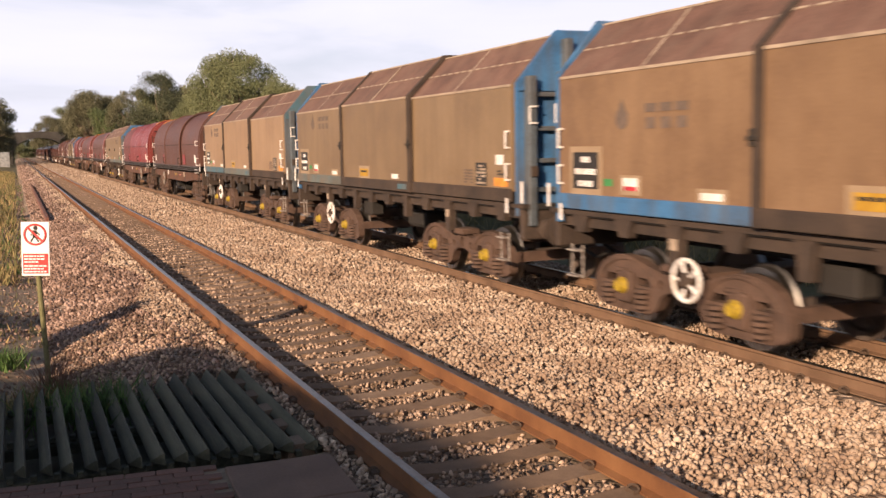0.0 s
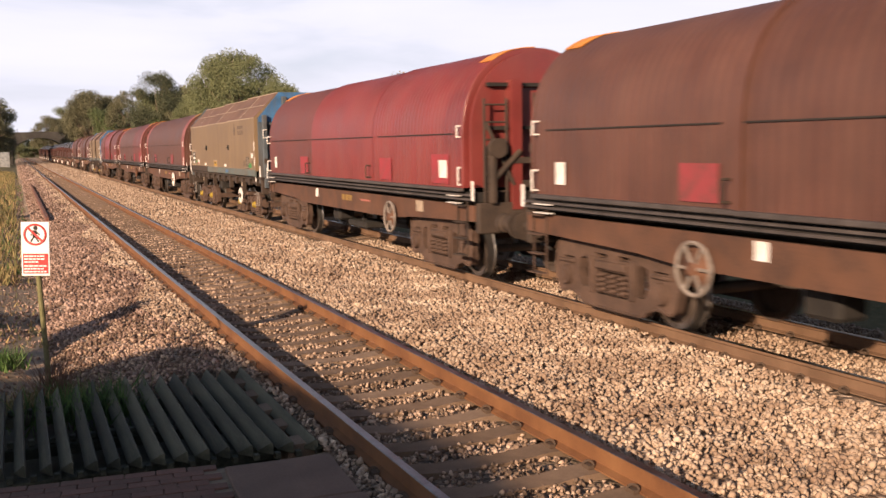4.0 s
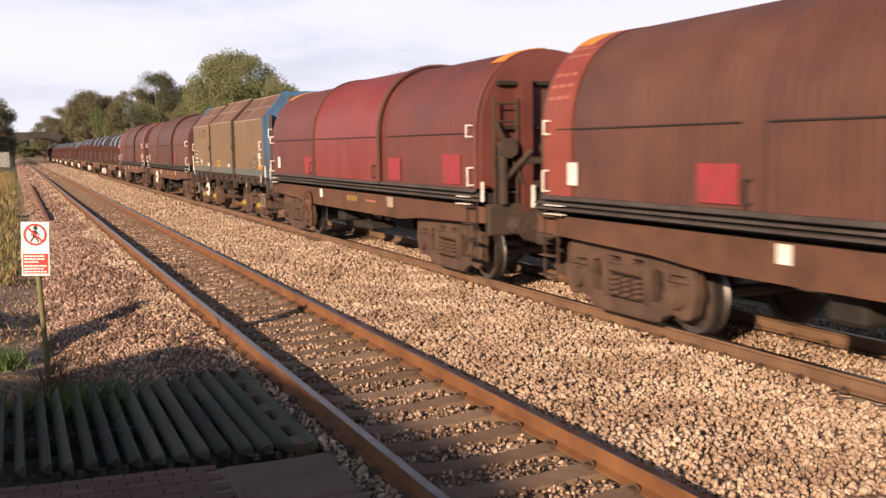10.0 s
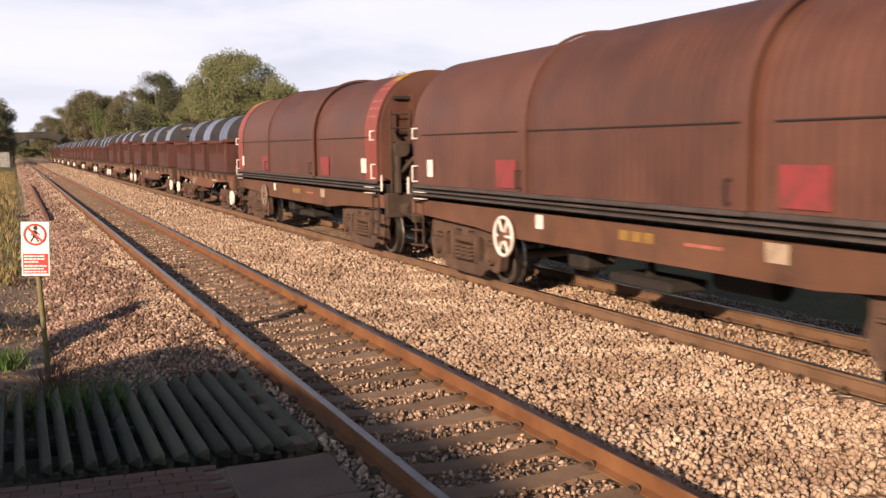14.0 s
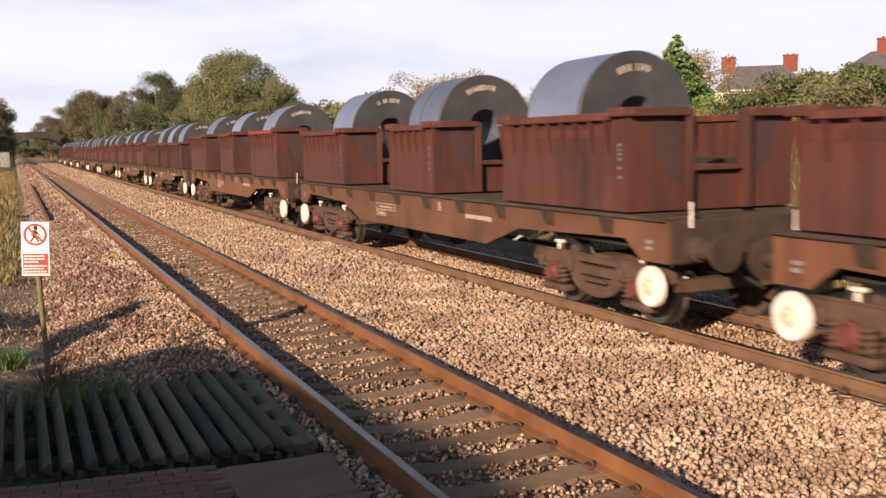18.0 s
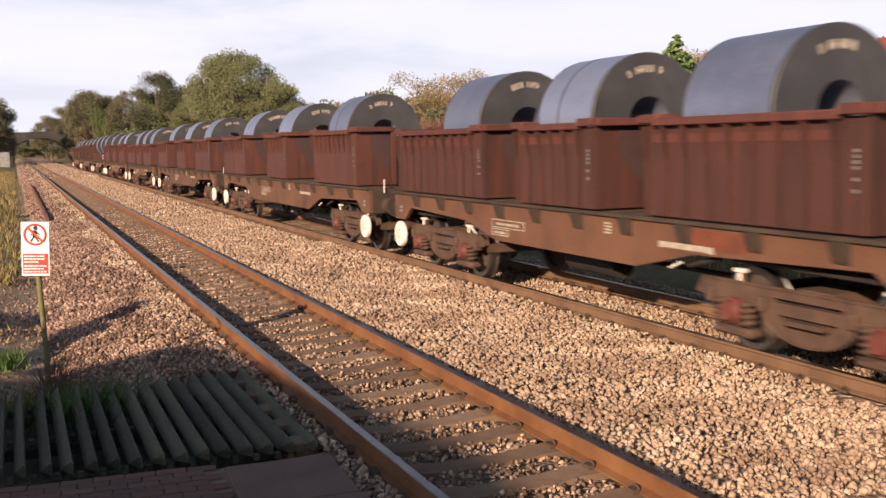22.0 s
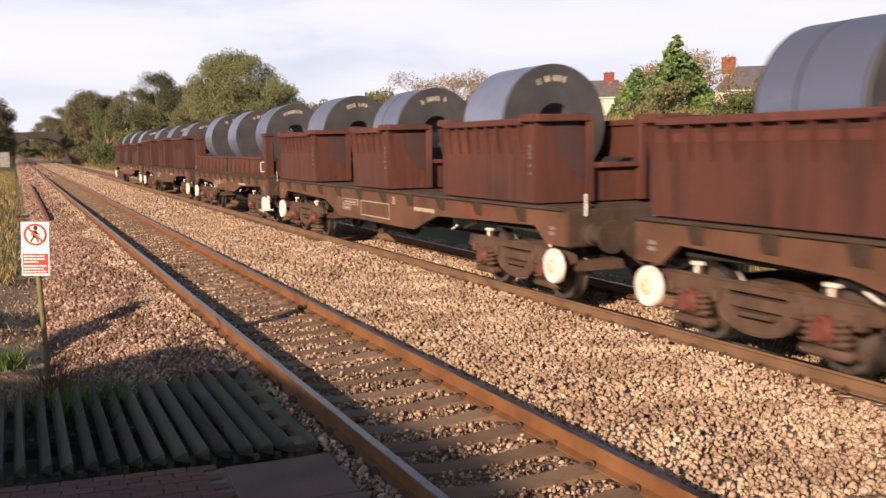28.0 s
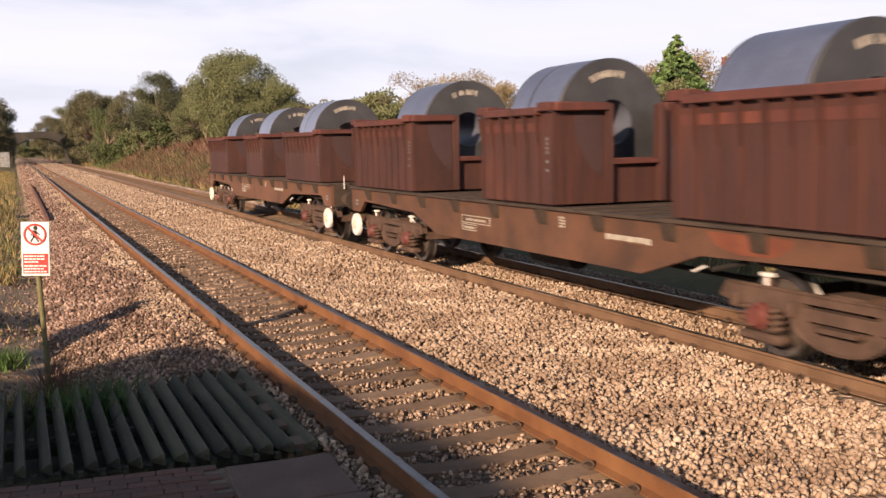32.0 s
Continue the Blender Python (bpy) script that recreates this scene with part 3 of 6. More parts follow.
HUB_RUST = surface("rust_tinted_cream_paint", (0.66, 0.52, 0.40), (0.46, 0.29, 0.17), (0.74, 0.64, 0.54), 0.7, grain=40, blotch=9)
STENCIL = surface("worn_white_stencil", (0.36, 0.32, 0.27), (0.16, 0.14, 0.115), (0.48, 0.45, 0.40), 0.8, grain=50, blotch=7)
CHALK = surface("white_chalk_marks", (0.1764, 0.1764, 0.1806), rough=0.9, grain=50, blotch=9)
TROUGH = surface("worn_red_trough_timber", (0.0829, 0.0294, 0.0207), (0.0518, 0.0207, 0.0156), (0.1106, 0.0432, 0.0311), 0.8, grain=35, blotch=2, bump=0.15)

WHEEL_R = 0.46


# ---- running gear ----
def wheelset_mesh():
    bm = bmesh.new()
    rod(bm, (-1.05, 0, 0), (1.05, 0, 0), 0.075, 12)
    for s in (-1, 1):
        lathe(bm, [(s * 0.82, 0.10), (s * 0.82, 0.16), (s * 0.79, 0.20), (s * 0.775, 0.36), (s * 0.815, 0.385), (s * 0.815, 0.455), (s * 0.71, 0.462), (s * 0.69, 0.49),
                   (s * 0.675, 0.485), (s * 0.675, 0.385), (s * 0.735, 0.36), (s * 0.735, 0.10)], 36, "X", True)
        for a in range(4):
            t = math.pi / 2 * a + 0.4
            rod(bm, (s * 0.776, 0.27 * math.cos(t), 0.27 * math.sin(t)), (s * 0.79, 0.27 * math.cos(t), 0.27 * math.sin(t)), 0.035, 8)
    me = to_mesh("wheelset", bm, WHEEL)
    me.materials.append(TYRE)
    for p in me.polygons:
        r = math.hypot(p.center.y, p.center.z)
        if r > 0.44 or (r > 0.40 and abs(p.center.x) > 0.80):
            p.material_index = 1
    return me


def frame_y25():
    bm = bmesh.new()
    for s in (-1, 1):
        out = bow(-1.12, 0.42, 0.66, 0.44, 180, 62) + bow(-0.05, 0.60, 0.42, 0.13, 140, 40) + bow(1.12, 0.42, 0.66, 0.44, 118, 0) + bow(1.35, 0.30, 0.43, 0.14, 0, -90, 5) + bow(0.72, 0.30, 0.3, 0.14, -90, -170, 4) \
            + bow(0.0, 0.30, 0.40, 0.20, 30, 150) + bow(-0.72, 0.30, 0.3, 0.14, -10, -90, 4) + bow(-1.35, 0.30, 0.43, 0.14, -90, -180, 5)
        holes = [oval(0.0, 0.61, 0.075, 0.085), oval(0.34, 0.56, 0.05, 0.06), oval(-0.34, 0.56, 0.05, 0.06)]
        for a in (-1.05, 1.05):
            holes += [[(a - 0.50, 0.50), (a - 0.22, 0.50), (a - 0.22, 0.60), (a - 0.42, 0.60)], [(a + 0.22, 0.50), (a + 0.50, 0.50), (a + 0.42, 0.60), (a + 0.22, 0.60)]]
        side_plate(bm, pierced(out, holes), s * 0.93, s * 1.07)
        for a in (-1.05, 1.05):
            # rolled edge round each hump and the nested springs beside the axle
            for p, q in zip(bow(a, 0.42, 0.60, 0.40, 165, 15, 10), bow(a, 0.42, 0.60, 0.40, 165, 15, 10)[1:]):
                rod(bm, (s * 1.07, *p), (s * 1.07, *q), 0.028, 6)
            for k in range(4):
                for t in (-0.36, 0.36):
                    rod(bm, (s * 1.08, a + t, 0.235 + 0.065 * k), (s * 1.08, a + t, 0.275 + 0.065 * k), 0.125 - 0.012 * (k % 2), 12)
            box(bm, s * 1.09, a, 0.26, 0.09, 0.32, 0.40, 0.03)
            box(bm, s * 1.08, a + 0.1, 0.64, 0.07, 0.22, 0.05, 0.012)
        box(bm, s * 1.0, 0, 0.74, 0.34, 0.46, 0.10, 0.02)
    box(bm, 0, 0, 0.55, 1.9, 0.5, 0.2)
    for a in (-1.72, 1.72):
        box(bm, 0, a, 0.42, 1.9, 0.1, 0.16)
    return bm


def frame_three_piece():
    bm = bmesh.new()
    for s in (-1, 1):
        out = bow(-1.20, 0.77, 0.17, 0.17, 200, 90, 5) + bow(1.20, 0.77, 0.17, 0.17, 90, -20, 5) + [(1.40, 0.52), (1.34, 0.34)] + bow(1.20, 0.30, 0.12, 0.08, -20, -110, 4) + [(0.98, 0.26)] + bow(0.62, 0.24, 0.16, 0.13, -20, -90, 4) \
            + bow(-0.62, 0.24, 0.16, 0.13, -90, -160, 4) + [(-0.98, 0.26)] + bow(-1.20, 0.30, 0.12, 0.08, -70, -160, 4) + [(-1.34, 0.34), (-1.40, 0.52)]
        holes = [[(-0.36, 0.28), (0.36, 0.28), (0.36, 0.60), (-0.36, 0.60)]]
        for a in (-1, 1):
            holes += [[(a * 0.54, 0.34), (a * 0.72, 0.34), (a * 0.80, 0.52), (a * 0.76, 0.72), (a * 0.62, 0.76), (a * 0.56, 0.68)],
                      [(a * 0.12, 0.76), (a * 0.36, 0.76), (a * 0.40, 0.82), (a * 0.12, 0.82)], [(a * 0.90, 0.69), (a * 1.20, 0.69), (a * 1.20, 0.715), (a * 0.90, 0.715)]]
        side_plate(bm, pierced(out, holes), s * 0.95, s * 1.08)
        for p, q in zip(out, out[1:] + out[:1]):
            rod(bm, (s * 1.08, *p), (s * 1.08, *q), 0.02, 5)
        for a in (-1, 1):
            rod(bm, (s * 1.06, a * 1.08, 0.46), (s * 1.16, a * 1.08, 0.46), 0.15, 18, 0.13)
            rod(bm, (s * 1.16, a * 1.08, 0.46), (s * 1.18, a * 1.08, 0.46), 0.08, 12)
            box(bm, s * 1.09, a * 1.08, 0.63, 0.07, 0.40, 0.05, 0.015)
            box(bm, s * 1.09, a * 0.46, 0.28, 0.06, 0.08, 0.50, 0.015)
        box(bm, s * 1.03, 0, 0.62, 0.2, 0.70, 0.11, 0.02)
    box(bm, 0, 0, 0.55, 1.9, 0.45, 0.25)
    return bm


def frame_sprung():
    bm = bmesh.new()
    for s in (-1, 1):
        out = [(-1.66, 0.60), (-1.56, 0.76), (1.56, 0.76), (1.66, 0.60), (1.40, 0.56), (0.66, 0.56)] + bow(0.0, 0.50, 0.60, 0.27, -5, -175, 12) + [(-0.66, 0.56), (-1.40, 0.56)]
        hole = [(-0.40, 0.50), (0.40, 0.50), (0.26, 0.38), (-0.26, 0.38)]
        side_plate(bm, pierced(out, [hole, [(-0.46, 0.62), (0.46, 0.62), (0.46, 0.665), (-0.46, 0.665)]]), s * 0.94, s * 1.05)
        for p, q in zip(out, out[1:] + out[:1]):
            rod(bm, (s * 1.05, *p), (s * 1.05, *q), 0.018, 5)
        box(bm, s * 1.0, 0, 0.42, 0.2, 0.5, 0.05)
        for a in (-1.0, 1.0):
            box(bm, s * 1.03, a, 0.19, 0.20, 0.62, 0.10, 0.03)
            box(bm, s * 1.0, a, 0.28, 0.16, 0.24, 0.30, 0.03)
            box(bm, s * 1.02, a - 0.40, 0.50, 0.18, 0.10, 0.16, 0.02)
            box(bm, s * 1.02, a + 0.40, 0.50, 0.18, 0.10, 0.16, 0.02)
            rod(bm, (s * 0.98, a, 0.7), (s * 0.98, a, 0.86), 0.05, 8)
    box(bm, 0, 0, 0.5, 1.9, 0.45, 0.28)
    for a in (-1.6, 1.6):
        box(bm, 0, a, 0.48, 1.9, 0.08, 0.14)
    return bm


def spring_mesh():
    """A coil spring: one tube swept up a helix."""
    bm = bmesh.new()
    rows = []
    for i in range(49):
        t = 2 * math.pi * i / 12
        c, s, z = math.cos(t), math.sin(t), 0.26 * i / 48
        rows.append([bm.verts.new(((0.085 + 0.02 * math.cos(k * 1.2566)) * c, (0.085 + 0.02 * math.cos(k * 1.2566)) * s, z + 0.02 * math.sin(k * 1.2566))) for k in range(5)])
    for u, v in zip(rows, rows[1:]):
        for k in range(5):
            bm.faces.new((u[k], v[k], v[(k + 1) % 5], u[(k + 1) % 5])).smooth = True
    bm.faces.new(rows[0])
    bm.faces.new(rows[-1][::-1])
    rod(bm, (0, 0, 0), (0, 0, 0.26), 0.05, 8)
    return bm


def axlebox_mesh(r, depth):
    bm = bmesh.new()
    lathe(bm, [(0.0, r * 1.2), (-depth * 0.5, r * 1.15), (-depth * 0.55, r), (-depth, r * 0.8)], 18)
    return bm


def spoked_wheel_mesh(r, spokes, tube):
    bm = bmesh.new()
    ring(bm, 0, 0, 0, r, tube)
    rod(bm, (-0.04, 0, 0), (0.05, 0, 0), r * 0.22, 12)
    for i in range(spokes):
        t = 2 * math.pi * i / spokes
        rod(bm, (0, 0, 0), (0, r * math.cos(t), r * math.sin(t)), tube * 0.8, 6)
    return bm


WHEELSETS = []


def bogie(wagon, y, kind, hw=None):
    """A four-wheel bogie under a wagon; its wheelsets are kept for the turning."""
    gap = {"y25": 1.05, "three": 1.0, "sprung": 1.0}[kind]
    me = memo(("bogie", kind), lambda: to_mesh("bogie", {"y25": frame_y25, "three": frame_three_piece, "sprung": frame_sprung}[kind](), BOGIE))
    b = part("bogie", me, None, wagon, "dusty brown cast steel bogie frame", at=(0, y, 0))
    for a in (-gap, gap):
        ws = part("wheelset", memo("wheelset", wheelset_mesh), None, b, "steel wheelset with bright worn rims", at=(0, a, WHEEL_R))
        WHEELSETS.append((ws, (0, a, WHEEL_R)))
        if kind == "y25":
            part("axlebox_cover", memo("axlecover", lambda: to_mesh("axlebox_cover", axlebox_mesh(0.09, 0.13), AXLE_YELLOW)), None, b, "yellow painted axlebox cover", at=(-1.09, a, 0.48))
        if kind == "sprung":
            part("axlebox", memo("axlebox_red", lambda: to_mesh("axlebox", axlebox_mesh(0.12, 0.14), MAUVE)), None, b, "dull red axlebox", at=(-1.06, a, 0.46))
            part("cap", memo("cap", lambda: to_mesh("cap", box(box(bmesh.new(), 0, 0, 0, 0.06, 0.06, 0.10, 0.01), 0, 0, 0.10, 0.09, 0.16, 0.045, 0.01), WHITE)), None, b, "white painted spring cap", at=(-1.0, a, 0.76))
            for k in (-0.2, 0.2):
                part("spring", memo("spring", lambda: to_mesh("spring", spring_mesh(), BOGIE)), None, b, at=(-1.06, a + k, 0.31))
    if kind == "three":
        for k in (-0.24, 0.0, 0.24):
            part("spring", memo("spring", lambda: to_mesh("spring", spring_mesh(), BOGIE)), None, b, at=(-1.06, k, 0.31))
    return b


def buffer_mesh(s):
    bm = bmesh.new()
    lathe(bm, [(0.0, 0.16), (s * 0.10, 0.15), (s * 0.12, 0.115), (s * 0.36, 0.11), (s * 0.38, 0.075), (s * 0.52, 0.075), (s * 0.53, 0.225), (s * 0.565, 0.22)], 24, "Y")
    return bm


def draw_gear(wagon, half, z=0.98):
    for s in (-1, 1):
        bm = bmesh.new()
        box(bm, 0, s * (half + 0.18), z - 0.12, 0.26, 0.4, 0.24, 0.03)
        box(bm, 0, s * (half + 0.45), z - 0.09, 0.34, 0.3, 0.18, 0.04)
        rod(bm, (0.2, s * half, z - 0.3), (0.25, s * (half + 0.5), z - 0.42), 0.03, 8)
        rod(bm, (-0.3, s * half, z - 0.25), (-0.28, s * (half + 0.5), z - 0.40), 0.025, 8)
        part("coupler", bm, SHADOW_STEEL, wagon, "dark steel coupler and hoses")


def buffers(wagon, half, z=1.0):
    for s in (-1, 1):
        for x in (-0.87, 0.87):
            part("buffer", memo(("buffer", s), lambda: to_mesh("buffer", buffer_mesh(s), UNDER)), None, wagon, at=(x, s * half, z))


def plate(wagon, name, x, y, z, sy, sz, material, label=""):
    """A small flat panel on the wagon's near side."""
    key = ("plate", round(sy, 3), round(sz, 3), material.name)
    return part(name, memo(key, lambda: to_mesh(name, box(bmesh.new(), 0, 0, -sz / 2, 0.006, sy, sz), material)), None, wagon, label, at=(x, y, z))


def bars(wagon, x, y, z, sy, sz, rows, cols, material, name="lettering"):
    """Unreadable lettering as rows of short bars."""
    key = ("bars", round(sy, 2), round(sz, 2), rows, cols, material.name)

    def build():
        bm = bmesh.new()
        rng = random.Random(rows * 7 + cols)
        for r in range(rows):
            for c in range(cols):
                if rng.random() < 0.85:
                    box(bm, 0, sy * ((c + 0.5) / cols - 0.5), sz * (0.5 - (r + 1) / rows) + 0.12 * sz / rows, 0.005, sy / cols * 0.78, sz / rows * 0.62)
        return to_mesh(name, bm, material)
    ob = part(name, memo(key, build), None, wagon, at=(x, y, z))
    return tagged(ob, kind="stuff") or ob if name == "stencil_marks" else ob


def grab(wagon, x, y, z, h, material=None):
    """A white grab handle standing off the side."""
    def build():
        bm = bmesh.new()
        rod(bm, (-0.07, 0, 0), (-0.07, 0, h), 0.014, 8)
        rod(bm, (-0.07, 0, 0.01), (0.05, 0, 0.01), 0.016, 6)
        rod(bm, (-0.07, 0, h - 0.01), (0.05, 0, h - 0.01), 0.016, 6)
        return to_mesh("grab_handle", bm, material or WHITE)
    part("grab_handle", memo(("grab", h, material), build), None, wagon, "brown grab handle" if material else "white grab handle", at=(x, y, z))


def step(wagon, x, y, z, w, h, rungs, material, label):
    """A hanging step ladder below the frame."""
    def build():
        bm = bmesh.new()
        for a in (-w / 2, w / 2):
            box(bm, 0, a, 0, 0.022, 0.018, h)
        for i in range(rungs):
            box(bm, -0.04, 0, 0.02 + i * (h - 0.1) / max(1, rungs - 1), 0.12, w, 0.02)
        return to_mesh("step", bm, material)
    part("step", memo(("step", w, h, rungs, material.name), build), None, wagon, label, at=(x, y, z))


# ---- tan covered wagons with angular telescopic hoods ----
def angular_outline(o):
    return [(-1.30 - o, 1.56), (-1.30 - o, 3.13 + o * 0.6), (-0.60 - o * 0.4, 3.84 + o), (0.60 + o * 0.4, 3.84 + o), (1.30 + o, 3.13 + o * 0.6), (1.30 + o, 1.56)]


def roof_band(o, t):
    a = angular_outline(o)[1:5]
    b = angular_outline(o + t)[1:5]
    return b + a[::-1]


def angular_wagon(label, sill, end_paint, ribs, front_logo, logo_z=2.82):
    wg = thing("covered_wagon", label, "train wagon", "train")
    half = 5.95
    cuts = [-half, -2.0, 2.05, half]
    steps = (0.0, 0.045, 0.0) if ribs else (0.07, 0.035, 0.0)
    for k in range(3):
        y0, y1, o = cuts[k], cuts[k + 1], steps[k]
        me = memo(("ang", k, o), lambda: to_mesh("hood_section", prism(bmesh.new(), angular_outline(o), y0, y1), TAN))
        h = part("hood_section", me, None, wg, "dusty tan painted steel hood section")
        part("roof_panel", memo(("angroof", k, o), lambda: to_mesh("roof_panel", prism(bmesh.new(), roof_band(o + 0.001, 0.008), y0 + 0.01, y1 - 0.01), HOOD_ROOF)), None, h, "grimy dark brown hood roof")
        for s in (-1, 1):
            part("sill", box(bmesh.new(), s * (1.30 + o), (y0 + y1) / 2, 1.40, 0.07, y1 - y0 - 0.01, 0.2, 0.01), sill[k], h, "coloured sill band along the hood")
            # Pale strips put the highlight of the hood's edges into colour.
            part("edge_strip", box(bmesh.new(), s * (1.295 + o), (y0 + y1) / 2, 3.11 + o * 0.6, 0.035, y1 - y0 - 0.02, 0.035), PALE, h, "pale strip painting the highlight on the hood edge")
            part("edge_strip", box(bmesh.new(), s * (0.6 + o * 0.4), (y0 + y1) / 2, 3.845 + o, 0.04, y1 - y0 - 0.02, 0.025), PALE, h, "pale strip painting the highlight on the hood edge")
        bm = bmesh.new()
        for s in (-1, 1):
            mid = Vector((s * (0.95 + o * 0.7), 0, 3.49 + o * 0.8 + 0.012))
            m = Matrix.Rotation(s * math.atan2(0.71, 0.70), 4, "Y")
            for j in range(14):
                yy = y0 + (y1 - y0) * (j + 0.5) / 14
                box(bm, 0, 0, -0.004, 0.03, (y1 - y0) / 14 * 0.62, 0.01, m=Matrix.Translation((mid.x, yy, mid.z)) @ m)
            yy = y0 + (y1 - y0) * 0.52
            for q in range(6):
                f = (q + 0.5) / 6
                c = Vector((s * (1.30 - 0.70 * f + o), yy, 3.13 + 0.71 * f + o * 0.8 + 0.008))
                box(bm, 0, 0, -0.003, 0.15, 0.05, 0.008, m=Matrix.Translation(c) @ m)
        tagged(part("roof_seam", bm, PALE, h, "pale riveted roof seam"), kind="stuff")
    if ribs:
        for yy in (cuts[1], cuts[2]):
            ou, inn = angular_outline(0.085), angular_outline(0.02)
            out = ou + inn[::-1]
            part("hood_rib", prism(bmesh.new(), [(x, z if z > 1.6 else 1.40) for x, z in out], yy - 0.06, yy + 0.06), UNDER, wg, "dark brown raised hood rib")
    for yy, lab in ((-2.0, 1), (2.1, 1)):
        part("catch", box(box(bmesh.new(), -1.38, yy, 2.2, 0.05, 0.09, 0.18, 0.01), -1.39, yy, 2.26, 0.06, 0.14, 0.05, 0.01), SHADOW_STEEL, wg, "dark hood catch")
    # end walls stand a little outside the hood
    for s in (-1, 1):
        e = part("end_wall", prism(bmesh.new(), [(-1.28, 1.2), (-1.28, 3.16), (-0.62, 3.92), (0.62, 3.92), (1.28, 3.16), (1.28, 1.2)], s * 6.02, s * 6.08), end_paint, wg, "ribbed steel end wall")
        for x in (-1.1, -0.48, 0.48, 1.1):
            bm = box(bmesh.new(), x, s * 6.17, 1.05, 0.13, 0.18, 2.2 if abs(x) > 1 else 2.75, 0.015)
            part("post", bm, BLUE_GREY, e)
        for z in (1.55, 1.98, 2.45, 2.95):
            part("rib", box(bmesh.new(), 0, s * 6.13, z, 2.3, 0.1, 0.07, 0.01), BLUE_GREY, e)
        if end_paint is BLUE or s < 0:
            part("gable", prism(bmesh.new(), [(-1.26, 3.04), (-1.26, 3.17), (-0.62, 3.93), (0.62, 3.93), (1.26, 3.17), (1.26, 3.04)], s * 6.082, s * 6.11), BLUE if end_paint is BLUE or front_logo else BLUE_SILL, e, "blue painted gable plate")
        for x, z in ((-1.1, 2.55), (-1.34, 2.2), (-1.34, 1.72)):
            grab(wg, x if x > -1.2 else -1.30, s * 5.88 if x < -1.2 else s * 6.28, z, 0.26)
        part("lamp_bracket", box(bmesh.new(), -1.1, s * 6.275, 1.78, 0.12, 0.03, 0.16, 0.01), UNDER, wg, "brown lamp bracket plate")
        plate(wg, "grip", -1.345, s * 5.86, 1.35, 0.07, 0.22, WHITE, "white end marker strip")
    # underframe
    for s in (-1, 1):
        part("solebar", box(box(bmesh.new(), s * 1.16, 0, 1.16, 0.08, 12.4, 0.16), s * 1.20, 0, 1.32, 0.16, 12.5, 0.06), UNDER, wg, "brake-dust brown steel solebar")
        part("headstock", box(bmesh.new(), 0, s * 6.14, 0.85, 2.5, 0.14, 0.5, 0.02), UNDER, wg)
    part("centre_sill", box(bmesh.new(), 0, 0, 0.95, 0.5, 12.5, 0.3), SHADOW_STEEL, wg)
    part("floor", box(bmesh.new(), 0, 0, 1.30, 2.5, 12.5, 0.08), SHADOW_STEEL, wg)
    for i in range(12):
        y = -5.5 + i
        deep = 0.80 if i in (2, 9) else 0.92 if i in (4, 7) else 1.10
        w = 0.11 if deep < 1 else 0.14
        bm = side_plate(bmesh.new(), [(y - w * 0.7, deep), (y + w * 0.7, deep), (y + w, 1.24), (y + w * 1.5, 1.345), (y - w * 1.5, 1.345), (y - w, 1.24)], -1.27, -1.15)
        part("bracket", bm, UNDER, wg)
        if deep == 0.80:
            plate(wg, "bracket_label", -1.274, y, 1.10, 0.13, 0.13, PALE)
    part("brake_box", box(bmesh.new(), -0.4, -0.5, 0.62, 0.5, 0.9, 0.33, 0.06), SHADOW_STEEL, wg)
    part("air_tank", rod(bmesh.new(), (0.1, 0.6, 0.75), (0.1, 1.9, 0.75), 0.2, 16), SHADOW_STEEL, wg, "dark brake reservoir")
    part("valve_box", box(bmesh.new(), -0.9, 1.3, 0.78, 0.3, 0.5, 0.3, 0.03), SHADOW_STEEL, wg)
    for y in (-3.65, 3.65):
        bogie(wg, y, "y25")
    hw = part("handwheel", memo("hw", lambda: to_mesh("handwheel", spoked_wheel_mesh(0.235, 5, 0.026), WHITE)), None, wg, "white spoked brake handwheel", at=(-1.28, 3.25 if not front_logo else -3.3, 0.72))
    part("hub", lathe(bmesh.new(), [(0.1, 0.09), (-0.03, 0.09), (-0.06, 0.06)], 14), UNDER, hw)
    for s in (-1, 1):
        step(wg, -1.24, s * 5.6, 0.48, 0.26, 0.44, 2, STEP_GREY, "worn grey-white shunter step")
        rod_bm = rod(bmesh.new(), (-1.3, s * 6.26, 1.40), (-1.3, s * 6.26, 1.72), 0.02, 8)
        part("hand_rail", rod_bm, WHITE, wg)
    buffers(wg, 6.18)
    draw_gear(wg, 6.18)
    # lettering on the near side
    ly = 3.93 if not front_logo else -3.63
    o = steps[0] if ly < 0 else steps[2]
    lx = -1.305 - o
    bm = lathe(bmesh.new(), [(-0.004, 0.13), (0.0, 0.13)], 18)
    bm2 = side_plate(bm, [(-0.10, 0.05), (0.10, 0.05), (0.0, 0.24)], -0.004, 0.0)
    part("emblem", bm2, LOGO, wg, "faded dark emblem", at=(lx, ly + 0.55, logo_z))
    for j in range(3):
        part("emblem_bar", memo("ebar", lambda: to_mesh("emblem_bar", box(box(bmesh.new(), 0, 0, 0.04, 0.005, 0.22, 0.10), 0, 0, -0.15, 0.005, 0.17, 0.13), LOGO)), None, wg, at=(lx, ly - 0.03 - 0.29 * j, logo_z + 0.02))
    o = steps[2]
    xb = -1.306 - o
    plate(wg, "clean_patch", xb + 0.003, 5.3, 1.91, 0.76, 0.62, TAN_CLEAN, "cleaner paint round the data panel")
    plate(wg, "clean_patch", xb + 0.003, 4.3, 1.75, 0.42, 0.24, TAN_CLEAN)
